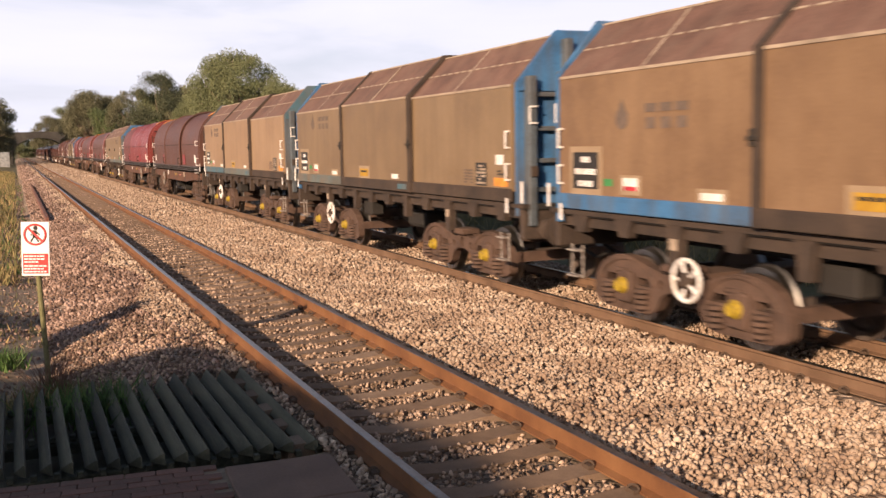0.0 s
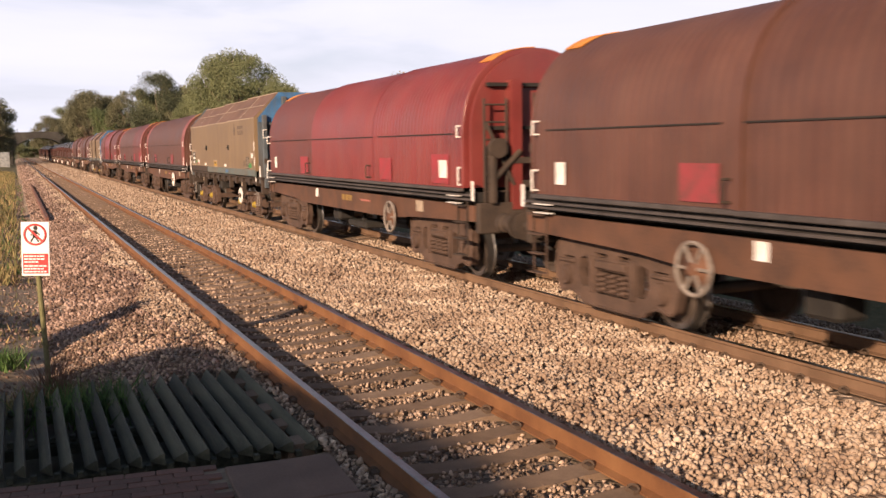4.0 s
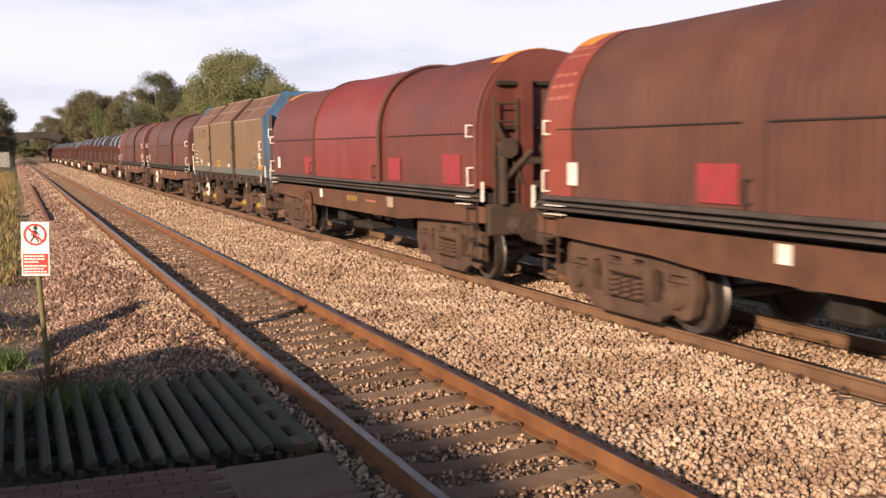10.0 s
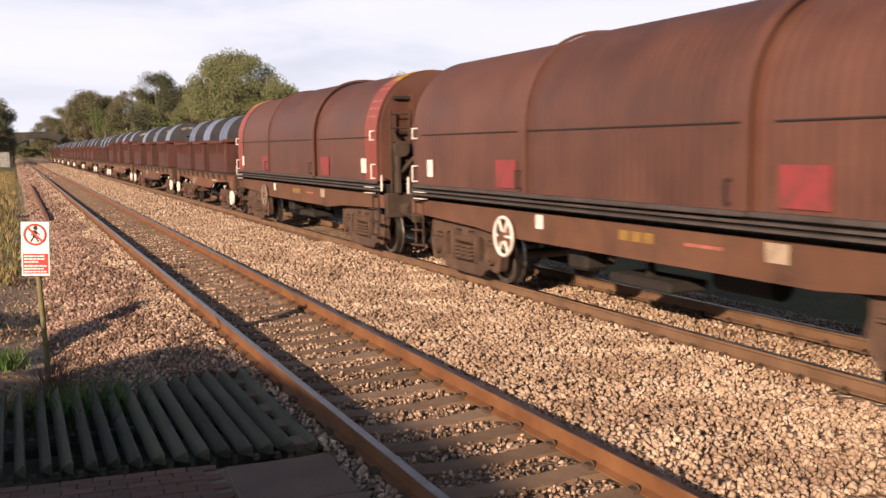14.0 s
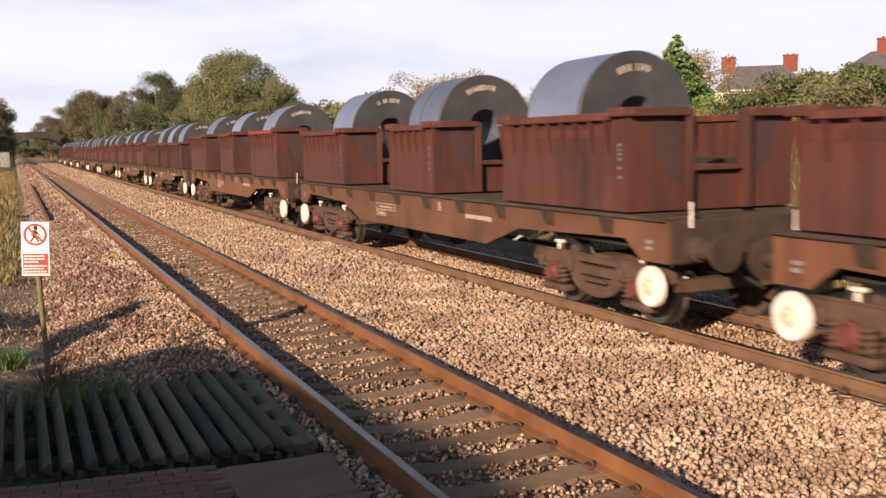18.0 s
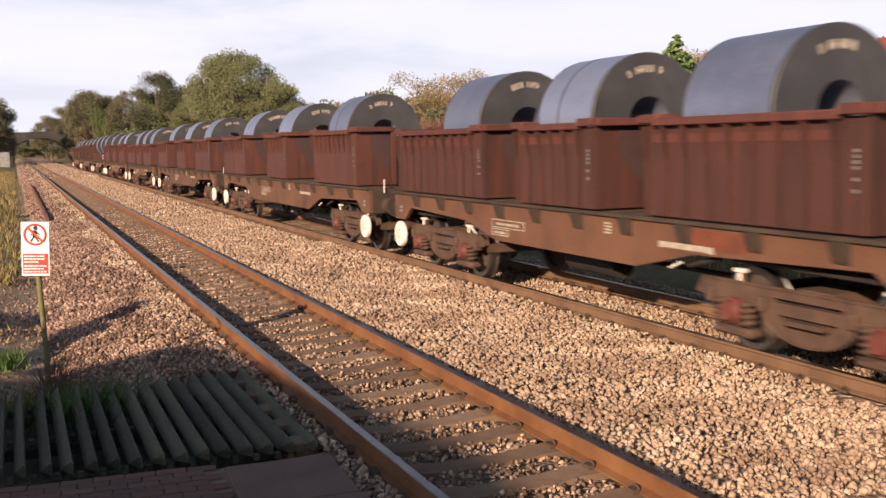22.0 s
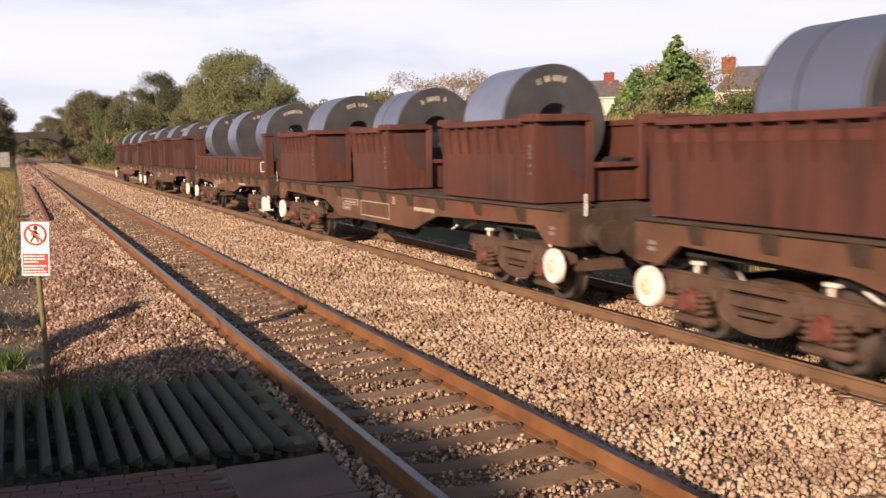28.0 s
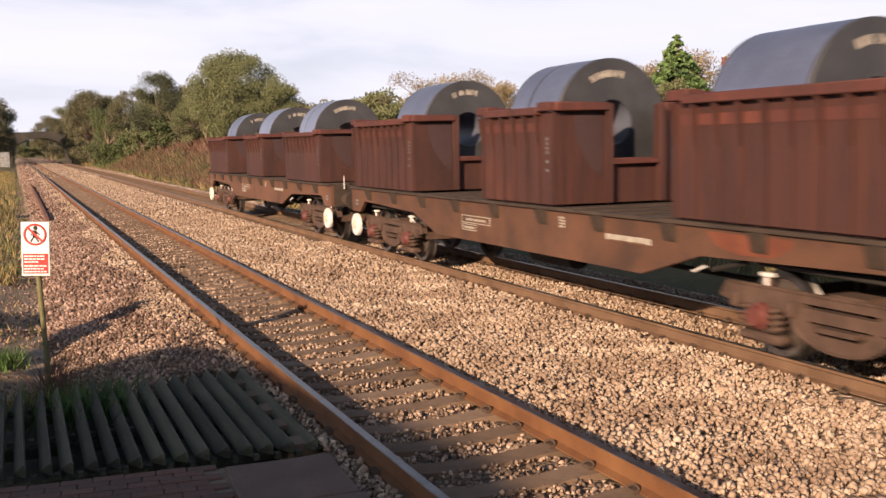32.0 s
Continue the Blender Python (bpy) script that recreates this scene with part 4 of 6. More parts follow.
    plate(wg, "clean_patch", xb + 0.003, 2.8, 1.67, 0.48, 0.17, TAN_CLEAN)
    b = plate(wg, "data_panel", xb, 5.3, 1.91, 0.60, 0.47, BLACK, "black data panel with white unreadable lettering")
    for j in range(3):
        bars(b, -0.005, 0, 0.15 - 0.155 * j, (0.22, 0.5, 0.36)[j], 0.12, 1, (2, 5, 3)[j], WHITE)
    plate(wg, "label_plate", xb, 4.3, 1.76, 0.30, 0.15, WHITE, "small white and red label")
    plate(wg, "label_stripe", xb - 0.004, 4.3, 1.71, 0.26, 0.05, RED_PANEL)
    plate(wg, "green_label", xb, 4.78, 1.77, 0.2, 0.09, GREEN)
    plate(wg, "label_plate", xb, 2.8, 1.67, 0.36, 0.08, WHITE)
    o = steps[1]
    plate(wg, "clean_patch", -1.303 - o, 0.6, 1.72, 0.66, 0.28, TAN_CLEAN)
    b = plate(wg, "warning_plate", -1.306 - o, 0.6, 1.72, 0.5, 0.16, YELLOW, "yellow warning plate with black bars")
    bars(b, -0.005, 0, 0.03, 0.42, 0.06, 1, 5, BLACK)
    plate(wg, "label_plate", -1.306 - o, -1.2, 1.68, 0.34, 0.09, WHITE)
    o = steps[0]
    b = plate(wg, "data_panel", -1.306 - o, -4.92, 1.80, 0.38, 0.36, BLACK, "dark data panel with pale unreadable lettering")
    bars(b, -0.005, 0, 0.0, 0.34, 0.32, 6, 4, PALE)
    bars(wg, -1.306 - o, -4.45, 1.76, 0.36, 0.24, 5, 3, LOGO, "data_lettering")
    plate(wg, "label_plate", -1.306 - o, -5.56, 2.03, 0.24, 0.15, WHITE)
    bars(wg, -1.306 - o, -5.6, 1.86, 0.24, 0.14, 3, 2, BLACK, "data_lettering")
    plate(wg, "blue_patch", -1.342 - steps[1], -1.65, 1.50, 0.45, 0.10, BLUE if front_logo else BLUE_SILL, "blue paint left on the sill")
    if front_logo:
        plate(wg, "green_label", -1.306 - o, -5.2, 1.72, 0.5, 0.14, GREEN)
    else:
        plate(wg, "hazard_label", -1.306 - o, -5.6, 1.69, 0.46, 0.13, ORANGE, "orange hazard label")
    return wg


# ---- round-topped covered coil wagons ----
def arch_line(o, n=26):
    pts = [(-1.30 - o, 1.56)]
    for i in range(n + 1):
        a = math.pi - math.pi * i / n
        pts.append(((1.30 + o) * math.copysign(abs(math.cos(a)) ** 0.9, math.cos(a)), 2.40 + (1.40 + o) * max(0.0, math.sin(a)) ** 0.9))
    pts.append((1.30 + o, 1.56))
    return pts


def arch_hood(y0, y1, o, material, wave=0.013, pitch=0.16):
    """A corrugated arched hood section with closed ends."""
    n = max(2, int((y1 - y0) / pitch * 4))
    line = np.array(arch_line(o))
    cen = np.array([0.0, 2.2])
    nor = line - cen
    nor /= np.linalg.norm(nor, axis=1)[:, None]
    vs, fs = [], []
    for j in range(n + 1):
        y = y0 + (y1 - y0) * j / n
        d = wave * math.sin(2 * math.pi * (y - y0) / pitch)
        for x, z in line + nor * d:
            vs.append((x, y, z))
    m = len(line)
    for j in range(n):
        for i in range(m - 1):
            fs.append((j * m + i, (j + 1) * m + i, (j + 1) * m + i + 1, j * m + i + 1))
    fs.append(tuple(range(m)))
    fs.append(tuple(range(n * m, n * m + m))[::-1])
    me = mesh_from("hood_section", vs, fs, material)
    me.polygons.foreach_set("use_smooth", [len(p.vertices) == 4 for p in me.polygons])
    return me


def arch_strip(y0, y1, o, a0, a1, thick, material, name):
    """A strip laid over part of the arch, between two shares of its line."""
    inner, outer = arch_line(o + 0.009), arch_line(o + 0.009 + thick)
    k0, k1 = int(a0 * (len(inner) - 1)), max(int(a0 * (len(inner) - 1)) + 1, int(a1 * (len(inner) - 1)))
    out = outer[k0:k1 + 1] + inner[k0:k1 + 1][::-1]
    return prism(bmesh.new(), out, y0, y1)


def arched_wagon(label, paints, ribs, bands, logo_yellow, wheel_y=3.02, wheel_paint=None, flash=True):
    """paints: front, middle and rear section; bands: red end bands (front, rear)."""
    wg = thing("covered_coil_wagon", label, "train wagon", "train")
    half = 6.65
    cuts = [-half, -2.3, 2.3, half]
    steps = (0.0, 0.05, 0.0) if ribs else (0.05, 0.025, 0.0)
    for k in range(3):
        y0, y1, o = cuts[k], cuts[k + 1], steps[k]
        me = memo(("arch", k, o, paints[k].name), lambda: arch_hood(y0, y1, o, paints[k], 0.013 if paints[k] is CRIMSON else 0.007))
        h = part("hood_section", me, None, wg, "corrugated arched steel hood section")
        for s in (-1, 1):
            part("rail_strip", box(bmesh.new(), s * (1.313 + o), (y0 + y1) / 2, 2.44, 0.014, y1 - y0 - 0.7 if k != 1 else y1 - y0 - 0.1, 0.018), SHADOW_STEEL, h, "dark horizontal seam rail")
            part("hood_foot", box(bmesh.new(), s * (1.33 + o), (y0 + y1) / 2, 1.50, 0.09, y1 - y0 - 0.01, 0.06, 0.01), RUNNER, h)
        if k == 0 or k == 2:
            s = -1 if k == 0 else 1
            if bands[0 if k == 0 else 1]:
                ya, yb = sorted((s * (half + 0.005), s * (half - 0.72)))
                b = part("end_band", arch_strip(ya, yb, o, 0.0, 1.0, 0.006, RED_END, "band"), RED_END, wg, "faded red end band")
                # Rows of pale marks paint the corrugations' highlights onto the band.
                for r in range(5):
                    for c in range(3):
                        a0 = 0.12 + r * 0.045
                        yy = s * (half - 0.12 - c * 0.2)
                        st = arch_line(o + 0.018)
                        i = int(a0 * (len(st) - 1))
                        p, q = Vector((st[i][0], 0, st[i][1])), Vector((st[i + 1][0], 0, st[i + 1][1]))
                        d = (q - p).normalized()
                        m = Matrix.Translation((p + q) / 2 + Vector((0, yy, 0))) @ Matrix.Rotation(-math.atan2(d.z, d.x), 4, "Y")
                        part("check_mark", box(bmesh.new(), 0, 0, -0.002, 0.05, 0.12, 0.005, m=m), PALE_MARK, b)
            ya, yb = sorted((s * (half + 0.007), s * (half - 0.42)))
            if flash:
                part("top_flash", arch_strip(ya, yb, o, 0.33, 0.52, 0.012, ORANGE, "flash"), YELLOW if logo_yellow else ORANGE, h, "orange-yellow flash at the hood top")
    if ribs:
        for yy in (cuts[1], cuts[2]):
            part("hood_rib", arch_strip(yy - 0.055, yy + 0.055, steps[1], 0, 1, 0.04, UNDER, "rib"), BROWN, wg, "dark brown raised hood rib")
    for s in (-1, 1):
        e = part("end_wall", prism(bmesh.new(), arch_line(-0.03), s * 6.73, s * 6.80), paints[0] if s < 0 else paints[2], wg, "arched end bulkhead")
        for x in (-0.55, 0.55):
            part("post", prism(bmesh.new(), [(x - 0.09, 1.2), (x - 0.09, 3.3), (x + 0.09, 3.3), (x + 0.09, 1.2)], s * 6.80, s * 7.03), paints[0] if s < 0 else paints[2], e)
        for z in (2.5, 3.2):
            part("rib", box(bmesh.new(), 0, s * 6.85, z, 2.0, 0.1, 0.06), SHADOW_STEEL, e)
        bm = box(bmesh.new(), 0, s * 6.98, 1.95, 1.5, 0.12, 0.1)
        for x in (-1.0, 1.0):
            box(bm, x, s * 6.98, 1.3, 0.12, 0.25, 0.95, 0.03)
            box(bm, x * 0.82, s * 6.95, 2.05, 0.25, 0.22, 0.28, 0.05)
        box(bm, 0, s * 6.93, 1.55, 0.9, 0.2, 0.12, 0.02)
        part("winding_gear", bm, UNDER, wg, "brown hood locking and winding gear")
        stile = memo("stile", lambda: to_mesh("stile", rod(bmesh.new(), (0, 0, 0), (0, 0, 1.7), 0.022, 6), UNDER))
        lad = part("end_ladder", stile, None, wg, "thin brown end ladder", at=(-1.12, s * 6.98, 1.3))
        part("stile", stile, None, lad, at=(0.4, 0, 0))
        for k in range(6):
            part("rung", memo("rung", lambda: to_mesh("rung", rod(bmesh.new(), (0, 0, 0), (0.4, 0, 0), 0.016, 6), UNDER)), None, lad, at=(0, 0, 0.2 + 0.28 * k))
        bm = rod(bmesh.new(), (-1.05, s * 7.03, 1.62), (-0.5, s * 7.03, 2.15), 0.05, 8)
        rod(bm, (-0.95, s * 7.05, 2.2), (-0.95, s * 7.15, 2.2), 0.16, 14)
        rod(bm, (-0.6, s * 7.01, 1.6), (-1.1, s * 7.01, 2.6), 0.035, 8)
        part("locking_lever", bm, UNDER, wg, "brown hood locking levers")
        grab(wg, -1.33, s * 6.52, 2.38, 0.2)
        grab(wg, -1.33, s * 6.55, 1.60, 0.3)
        plate(wg, "marker_strip", -1.33, s * 6.95, 1.52, 0.09, 0.32, WHITE, "white end marker strip")
        step(wg, -1.30, s * 6.5, 0.42, 0.36, 0.92, 4, BOGIE if s > 0 else UNDER, "brown steel ladder with worn bright rungs")
        bm = bmesh.new()
        for z in (1.42, 1.30):
            box(bm, -1.36, s * 6.3, z, 0.10, 0.42, 0.012)
        part("foot_plate", bm, WHITE, wg, "white edged foot plates")
    for s in (-1, 1):
        for z in (1.36, 1.43):
            part("running_rail", box(bmesh.new(), s * 1.31, 0, z, 0.07, 13.8, 0.032), RUNNER, wg, "dark grey hood running rail")
    # Its near-black side paints the shadow gap above the solebar.
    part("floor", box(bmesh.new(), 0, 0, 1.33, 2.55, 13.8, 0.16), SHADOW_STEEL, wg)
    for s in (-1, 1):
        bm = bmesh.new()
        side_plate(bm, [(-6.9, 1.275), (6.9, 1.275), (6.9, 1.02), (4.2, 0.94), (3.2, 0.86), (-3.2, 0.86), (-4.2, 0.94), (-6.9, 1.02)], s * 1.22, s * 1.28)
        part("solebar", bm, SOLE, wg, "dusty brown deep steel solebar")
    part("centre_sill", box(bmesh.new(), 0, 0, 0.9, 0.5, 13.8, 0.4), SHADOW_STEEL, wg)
    for s in (-1, 1):
        part("headstock", box(box(bmesh.new(), 0, s * 6.95, 0.82, 2.5, 0.14, 0.5, 0.02), 0, s * 7.08, 0.85, 0.5, 0.35, 0.4, 0.04), UNDER, wg)
    bm = box(bmesh.new(), -0.6, 0.2, 0.42, 0.6, 1.3, 0.14, 0.03)
    rod(bm, (-0.2, -1.6, 0.62), (-0.2, -0.6, 0.62), 0.18, 14)
    box(bm, -0.7, 0.2, 0.56, 0.08, 0.08, 0.35)
    box(bm, -0.75, 1.6, 0.5, 0.4, 0.5, 0.4, 0.05)
    rod(bm, (0.2, -3, 0.62), (0.2, 3, 0.62), 0.04, 8)
    part("brake_gear", bm, SHADOW_STEEL, wg, "dark brake reservoir and rigging")
    for y in (-5.02, 5.02):
        bogie(wg, y, "three")
    hw = part("handwheel", memo(("hw2", wheel_paint), lambda: to_mesh("handwheel", spoked_wheel_mesh(0.29, 6, 0.026), wheel_paint or WHEEL_GREY)), None, wg, "white spoked brake handwheel" if wheel_paint is WHITE else "dusty brown spoked brake handwheel" if wheel_paint else "dusty grey spoked brake handwheel on the solebar", at=(-1.36, wheel_y, 0.88))
    part("hub", lathe(bmesh.new(), [(0.08, 0.20), (0.03, 0.21), (0.02, 0.09), (-0.05, 0.07)], 20), SOLE, hw)
    buffers(wg, 7.15)
    draw_gear(wg, 7.15)
    if paints[0] is not BROWN:
        plate(wg, "label_patch", -1.321 - steps[0], -5.75, 1.86, 0.72, 0.50, FADED_PANEL, "fresh crimson paint patch round the label")
    if not wheel_paint:
        plate(wg, "load_label", -1.327 - steps[0], -5.88, 1.86, 0.32, 0.30, WHITE, "white load label")
    plate(wg, "load_label", -1.325 - steps[2], 5.9, 1.86, 0.24, 0.3, WHITE, "white load label")
    for y in (-3.05, 3.0):
        o = steps[0] if y < 0 else steps[2]
        plate(wg, "red_panel", -1.321 - o, y, 1.82, 0.66, 0.42, FADED_PANEL if paints[0] is not BROWN else DIM_PANEL, "faded crimson painted panel")
    for y in (-2.05, 2.5):
        grab(wg, -1.36, y, 1.62, 0.26, UNDER)
    bars(wg, -1.285, -0.3, 1.15, 0.75, 0.2, 1, 3, GOLD, "faded_lettering")
    bars(wg, -1.285, -1.55, 1.16, 0.8, 0.12, 2, 1, PALE_MARK, "stripe_lettering")
    plate(wg, "data_plate", -1.285, -2.67 if ribs else -4.58, 1.16, 0.32, 0.2, PALE)
    plate(wg, "data_plate", -1.285, 2.05, 1.16, 0.2, 0.2, WHITE)
    return wg


# ---- open coil wagons ----
def disc_mesh(r):
    return lathe(bmesh.new(), [(0.02, r * 0.9), (0.0, r), (-0.05, r), (-0.075, r * 0.93), (-0.08, r * 0.2), (-0.10, r * 0.12)], 36)


def bin_box(wagon, y0, y1, lows, tall=1.0):
    """A steel bin with ribbed sides, a flange and slotted ends."""
    b = part("bin", box(bmesh.new(), 0, (y0 + y1) / 2, 1.40, 2.5, y1 - y0 - 0.1, 0.10), BIN, wagon, "rust-stained maroon steel coil bin")
    b.matrix_basis = Matrix.Translation((0, 0, 1.40 * (1 - tall))) @ Matrix.Diagonal((1, 1, tall, 1))
    for s in (-1, 1):
        key = ("binside", round(y1 - y0, 2), lows)

        def side():
            ln = y1 - y0
            bm = box(bmesh.new(), 0, 0, 0, 0.05, ln, 1.18)
            return to_mesh("side_panel", bm, BIN)
        part("side_panel", memo(key, side), None, b, at=(s * 1.27, (y0 + y1) / 2, 1.42), turn=(0, 0, 0 if s < 0 else 180))
        part("rim", memo(("binrim", round(y1 - y0, 2)), lambda: to_mesh("rim", box(bmesh.new(), 0, 0, 0, 0.20, y1 - y0 - 0.5, 0.10, 0.012), BIN_RIM)), None, b, "worn red rim flange", at=(s * 1.29, (y0 + y1) / 2 + 0.05, 2.57))
        part("paint_band", memo(("binband", round(y1 - y0, 2)), lambda: to_mesh("paint_band", box(bmesh.new(), 0, 0, 0, 0.008, y1 - y0 - 0.45, 0.11), BIN_RIM)), None, b, "brighter red painted band under the rim", at=(s * 1.297, (y0 + y1) / 2 + 0.12, 2.36))
    n = max(4, round((y1 - y0) / 0.36))
    for i in range(1, n + 1):
        yy = y0 + 0.02 + (y1 - y0 - 0.04) * i / n
        part("gusset", memo("gusset", lambda: to_mesh("gusset", prism(bmesh.new(), [(-0.02, 0.70), (-0.045, 0.74), (-0.115, 1.15), (-0.02, 1.15)], -0.018, 0.018), BIN)), None, b, at=(-1.27, yy, 1.42))
        if lows:
            part("side_rib", memo("lowrib", lambda: to_mesh("side_rib", box(bmesh.new(), -0.03, 0, 0, 0.03, 0.06, 0.72), BIN)), None, b, at=(-1.27, yy, 1.42))
    for s, y in ((-1, y0), (1, y1)):
        turn = (0, 0, 0 if s < 0 else 180)
        for t in (-1, 1):
            part("end_panel", memo(("binend", t), lambda: to_mesh("end_panel", box(bmesh.new(), t * 0.865, 0.0, 0, 0.81, 0.05, 1.2), BIN)), None, b, "flat rusty bin end panel", at=(0, y, 1.42), turn=turn)
            part("slot_post", memo(("binpost", t), lambda: to_mesh("slot_post", box(box(bmesh.new(), t * 0.42, -0.05, 0, 0.05, 0.18, 1.28, 0.01), t * 0.46, -0.12, 0, 0.11, 0.03, 1.26, 0.008), BIN)), None, b, "flanged post beside the slot", at=(0, y, 1.42), turn=turn)
            part("top_frame", memo(("bintop", t), lambda: to_mesh("top_frame", box(box(bmesh.new(), t * 0.90, -0.06, 1.19, 0.86, 0.19, 0.11, 0.012), t * 1.27, 0.14, 1.19, 0.22, 0.34, 0.115, 0.012), BIN_RIM)), None, b, "thick top frame wrapped round the corner", at=(0, y, 1.42), turn=turn)

            def worn():
                arc = [(t * 0.50, 1.16)] + [(t * x, 1.18 - math.sqrt(max(0.0, 1.0 - x * x))) for x in [0.50 + 0.05 * q for q in range(10)]] + [(t * 0.985, 1.16)]
                return to_mesh("wear_mark", prism(bmesh.new(), arc, -0.031, -0.022), WORN)
            part("wear_mark", memo(("worn", t), worn), None, b, "dark round wear stain left by coils", at=(0, y, 1.42), turn=turn)
            if s < 0:
                bars(b, t * 1.305, y + 0.14, 2.06, 0.06, 0.46, 8, 1, CHALK, "stencil_marks") if t < 0 else None
        part("low_plate", memo("binlow", lambda: to_mesh("low_plate", box(bmesh.new(), 0, 0.02, 0, 0.79, 0.05, 0.52), BIN)), None, b, "low plate closing the slot", at=(0, y, 1.42), turn=turn)
        part("slot_rail", memo("binrail", lambda: to_mesh("slot_rail", box(bmesh.new(), 0, -0.03, 0.50, 0.79, 0.17, 0.08, 0.01), BIN_RIM)), None, b, at=(0, y, 1.42), turn=turn)
    for s in (-1, 1):
        part("cradle", prism(bmesh.new(), [(s * 0.35, 1.5), (s * 1.1, 1.5), (s * 1.1, 2.05)], y0 + 0.35, y1 - 0.35), SHADOW_STEEL, b)
    return b


def open_frame(wg, disc, deep, belly=4.4):
    """Solebars, deck, bogies and the white end discs of an open wagon; disc: half the distance between the discs."""
    end = disc + 0.28
    for s in (-1, 1):
        bm = bmesh.new()
        side_plate(bm, [(-end, 1.36), (end, 1.36), (end, 0.86), (end - 0.5, 0.86), (disc - 0.55, 1.10), (disc - belly + 1.1, 1.02), (disc - belly, deep), (-disc + belly, deep), (-disc + belly - 1.1, 1.02), (-disc + 0.55, 1.10), (-end + 0.5, 0.86), (-end, 0.86)],
                   s * 1.20, s * 1.27)
        part("solebar", bm, SOLE, wg, "dusty brown fish-bellied steel solebar")
    bm = bmesh.new()
    for s in (-1, 1):
        part("deck_edge", box(bmesh.new(), s * 1.25, 0, 1.345, 0.14, 2 * end, 0.045, 0.006), UNDER, wg, "brown steel deck edge")
    n = int(end * 2 / 0.62)
    for i in range(n):
        part("deck_beam", memo("deckbeam", lambda: to_mesh("deck_beam", box(bmesh.new(), 0, 0, 0, 2.36, 0.30, 0.12, 0.01), UNDER)), None, wg, at=(0, -end + 0.3 + i * (2 * end - 0.6) / (n - 1), 1.27))
    # Near-black sheet put in as shade for the gaps between deck beams.
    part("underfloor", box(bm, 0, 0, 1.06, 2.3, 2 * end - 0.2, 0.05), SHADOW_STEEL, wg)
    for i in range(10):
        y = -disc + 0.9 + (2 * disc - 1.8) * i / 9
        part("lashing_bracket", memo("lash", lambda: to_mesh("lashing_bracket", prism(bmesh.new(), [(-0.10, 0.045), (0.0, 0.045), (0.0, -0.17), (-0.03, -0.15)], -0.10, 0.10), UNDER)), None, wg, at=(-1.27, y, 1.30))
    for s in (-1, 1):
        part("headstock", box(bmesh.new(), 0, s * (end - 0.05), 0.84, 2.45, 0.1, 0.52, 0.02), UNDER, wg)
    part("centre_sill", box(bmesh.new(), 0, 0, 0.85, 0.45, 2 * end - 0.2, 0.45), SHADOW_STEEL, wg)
    for s in (-1, 1):
        bogie(wg, s * (disc - 1.55), "sprung")
        part("brake_disc", memo("disc", lambda: to_mesh("brake_disc", disc_mesh(0.245), WHITE)), None, wg, "white painted brake wheel disc", at=(-1.24, s * disc, 0.57))
        part("hub", memo("disc_hub", lambda: to_mesh("hub", lathe(bmesh.new(), [(0.0, 0.11), (-0.004, 0.10), (-0.012, 0.055), (-0.03, 0.045), (-0.034, 0.01)], 24), HUB_RUST)), None, wg, "rust-stained disc centre", at=(-1.24 - 0.079, s * disc, 0.57))
        part("disc_shaft", rod(bmesh.new(), (-1.3, s * disc, 0.57), (0, s * disc, 0.62), 0.04, 8), UNDER, wg)
        bm = rod(bmesh.new(), (-1.05, s * (disc - 0.45), 0.98), (-1.05, s * (disc - 2.6), 1.0), 0.03, 6)
        rod(bm, (-1.1, s * (disc - 2.75), 1.0), (-1.1, s * (disc - 3.3), 0.86), 0.03, 6)
        part("brake_rod", bm, SHADOW_STEEL, wg)
        part("lever", rod(bmesh.new(), (-1.28, s * (disc - 3.2), 0.92), (-1.29, s * (disc - 3.4), 0.84), 0.014, 8), WHITE, wg, "white brake lever")
        plate(wg, "lamp_iron", -0.95, s * (end + 0.03), 1.42, 0.05, 0.3, WHITE, "white lamp iron")
        bars(wg, -1.275, s * (disc - 0.05), 1.10, 0.18, 0.22, 3, 1, CHALK, "faded_lettering")
    buffers(wg, end, 1.02)
    draw_gear(wg, end)
    rr = bmesh.new()
    rod(rr, (-0.6, -0.6, 0.62), (-0.6, 0.6, 0.62), 0.19, 16)
    box(rr, 0.3, 0.4, 0.5, 0.6, 0.7, 0.35, 0.04)
    rod(rr, (0, -disc + 3, 0.6), (0, disc - 3, 0.6), 0.035, 8)
    part("brake_gear", rr, SHADOW_STEEL, wg, "dark brake reservoir")
    # worn stencilled lettering: two outlined number boxes and a long bar
    for z0, z1, ya, yb in ((0.985, 1.115, 0.95, 2.0), (0.865, 0.97, 1.45, 2.0)):
        f = box(box(bmesh.new(), 0, (ya + yb) / 2, z0, 0.005, yb - ya, 0.014), 0, (ya + yb) / 2, z1 - 0.014, 0.005, yb - ya, 0.014)
        for y in (ya + 0.007, yb - 0.007):
            box(f, 0, y, z0 + 0.014, 0.005, 0.014, z1 - z0 - 0.028)
        part("number_frame", f, STENCIL, wg, "worn white stencilled outline", at=(-1.2735, 0, 0))
        bars(wg, -1.274, (ya + yb) / 2, (z0 + z1) / 2, (yb - ya) * 0.72, 0.06, 1, 5, STENCIL, "faded_lettering")
    plate(wg, "stencil_bar", -1.274, -2.8, 1.09, 0.95, 0.075, STENCIL, "worn white bar of lettering")
    bars(wg, -1.2775, -2.8, 1.055, 0.8, 0.04, 1, 9, SOLE, "faded_lettering")
    bars(wg, -1.274, -1.25, 1.2, 0.16, 0.16, 4, 2, STENCIL, "faded_lettering")


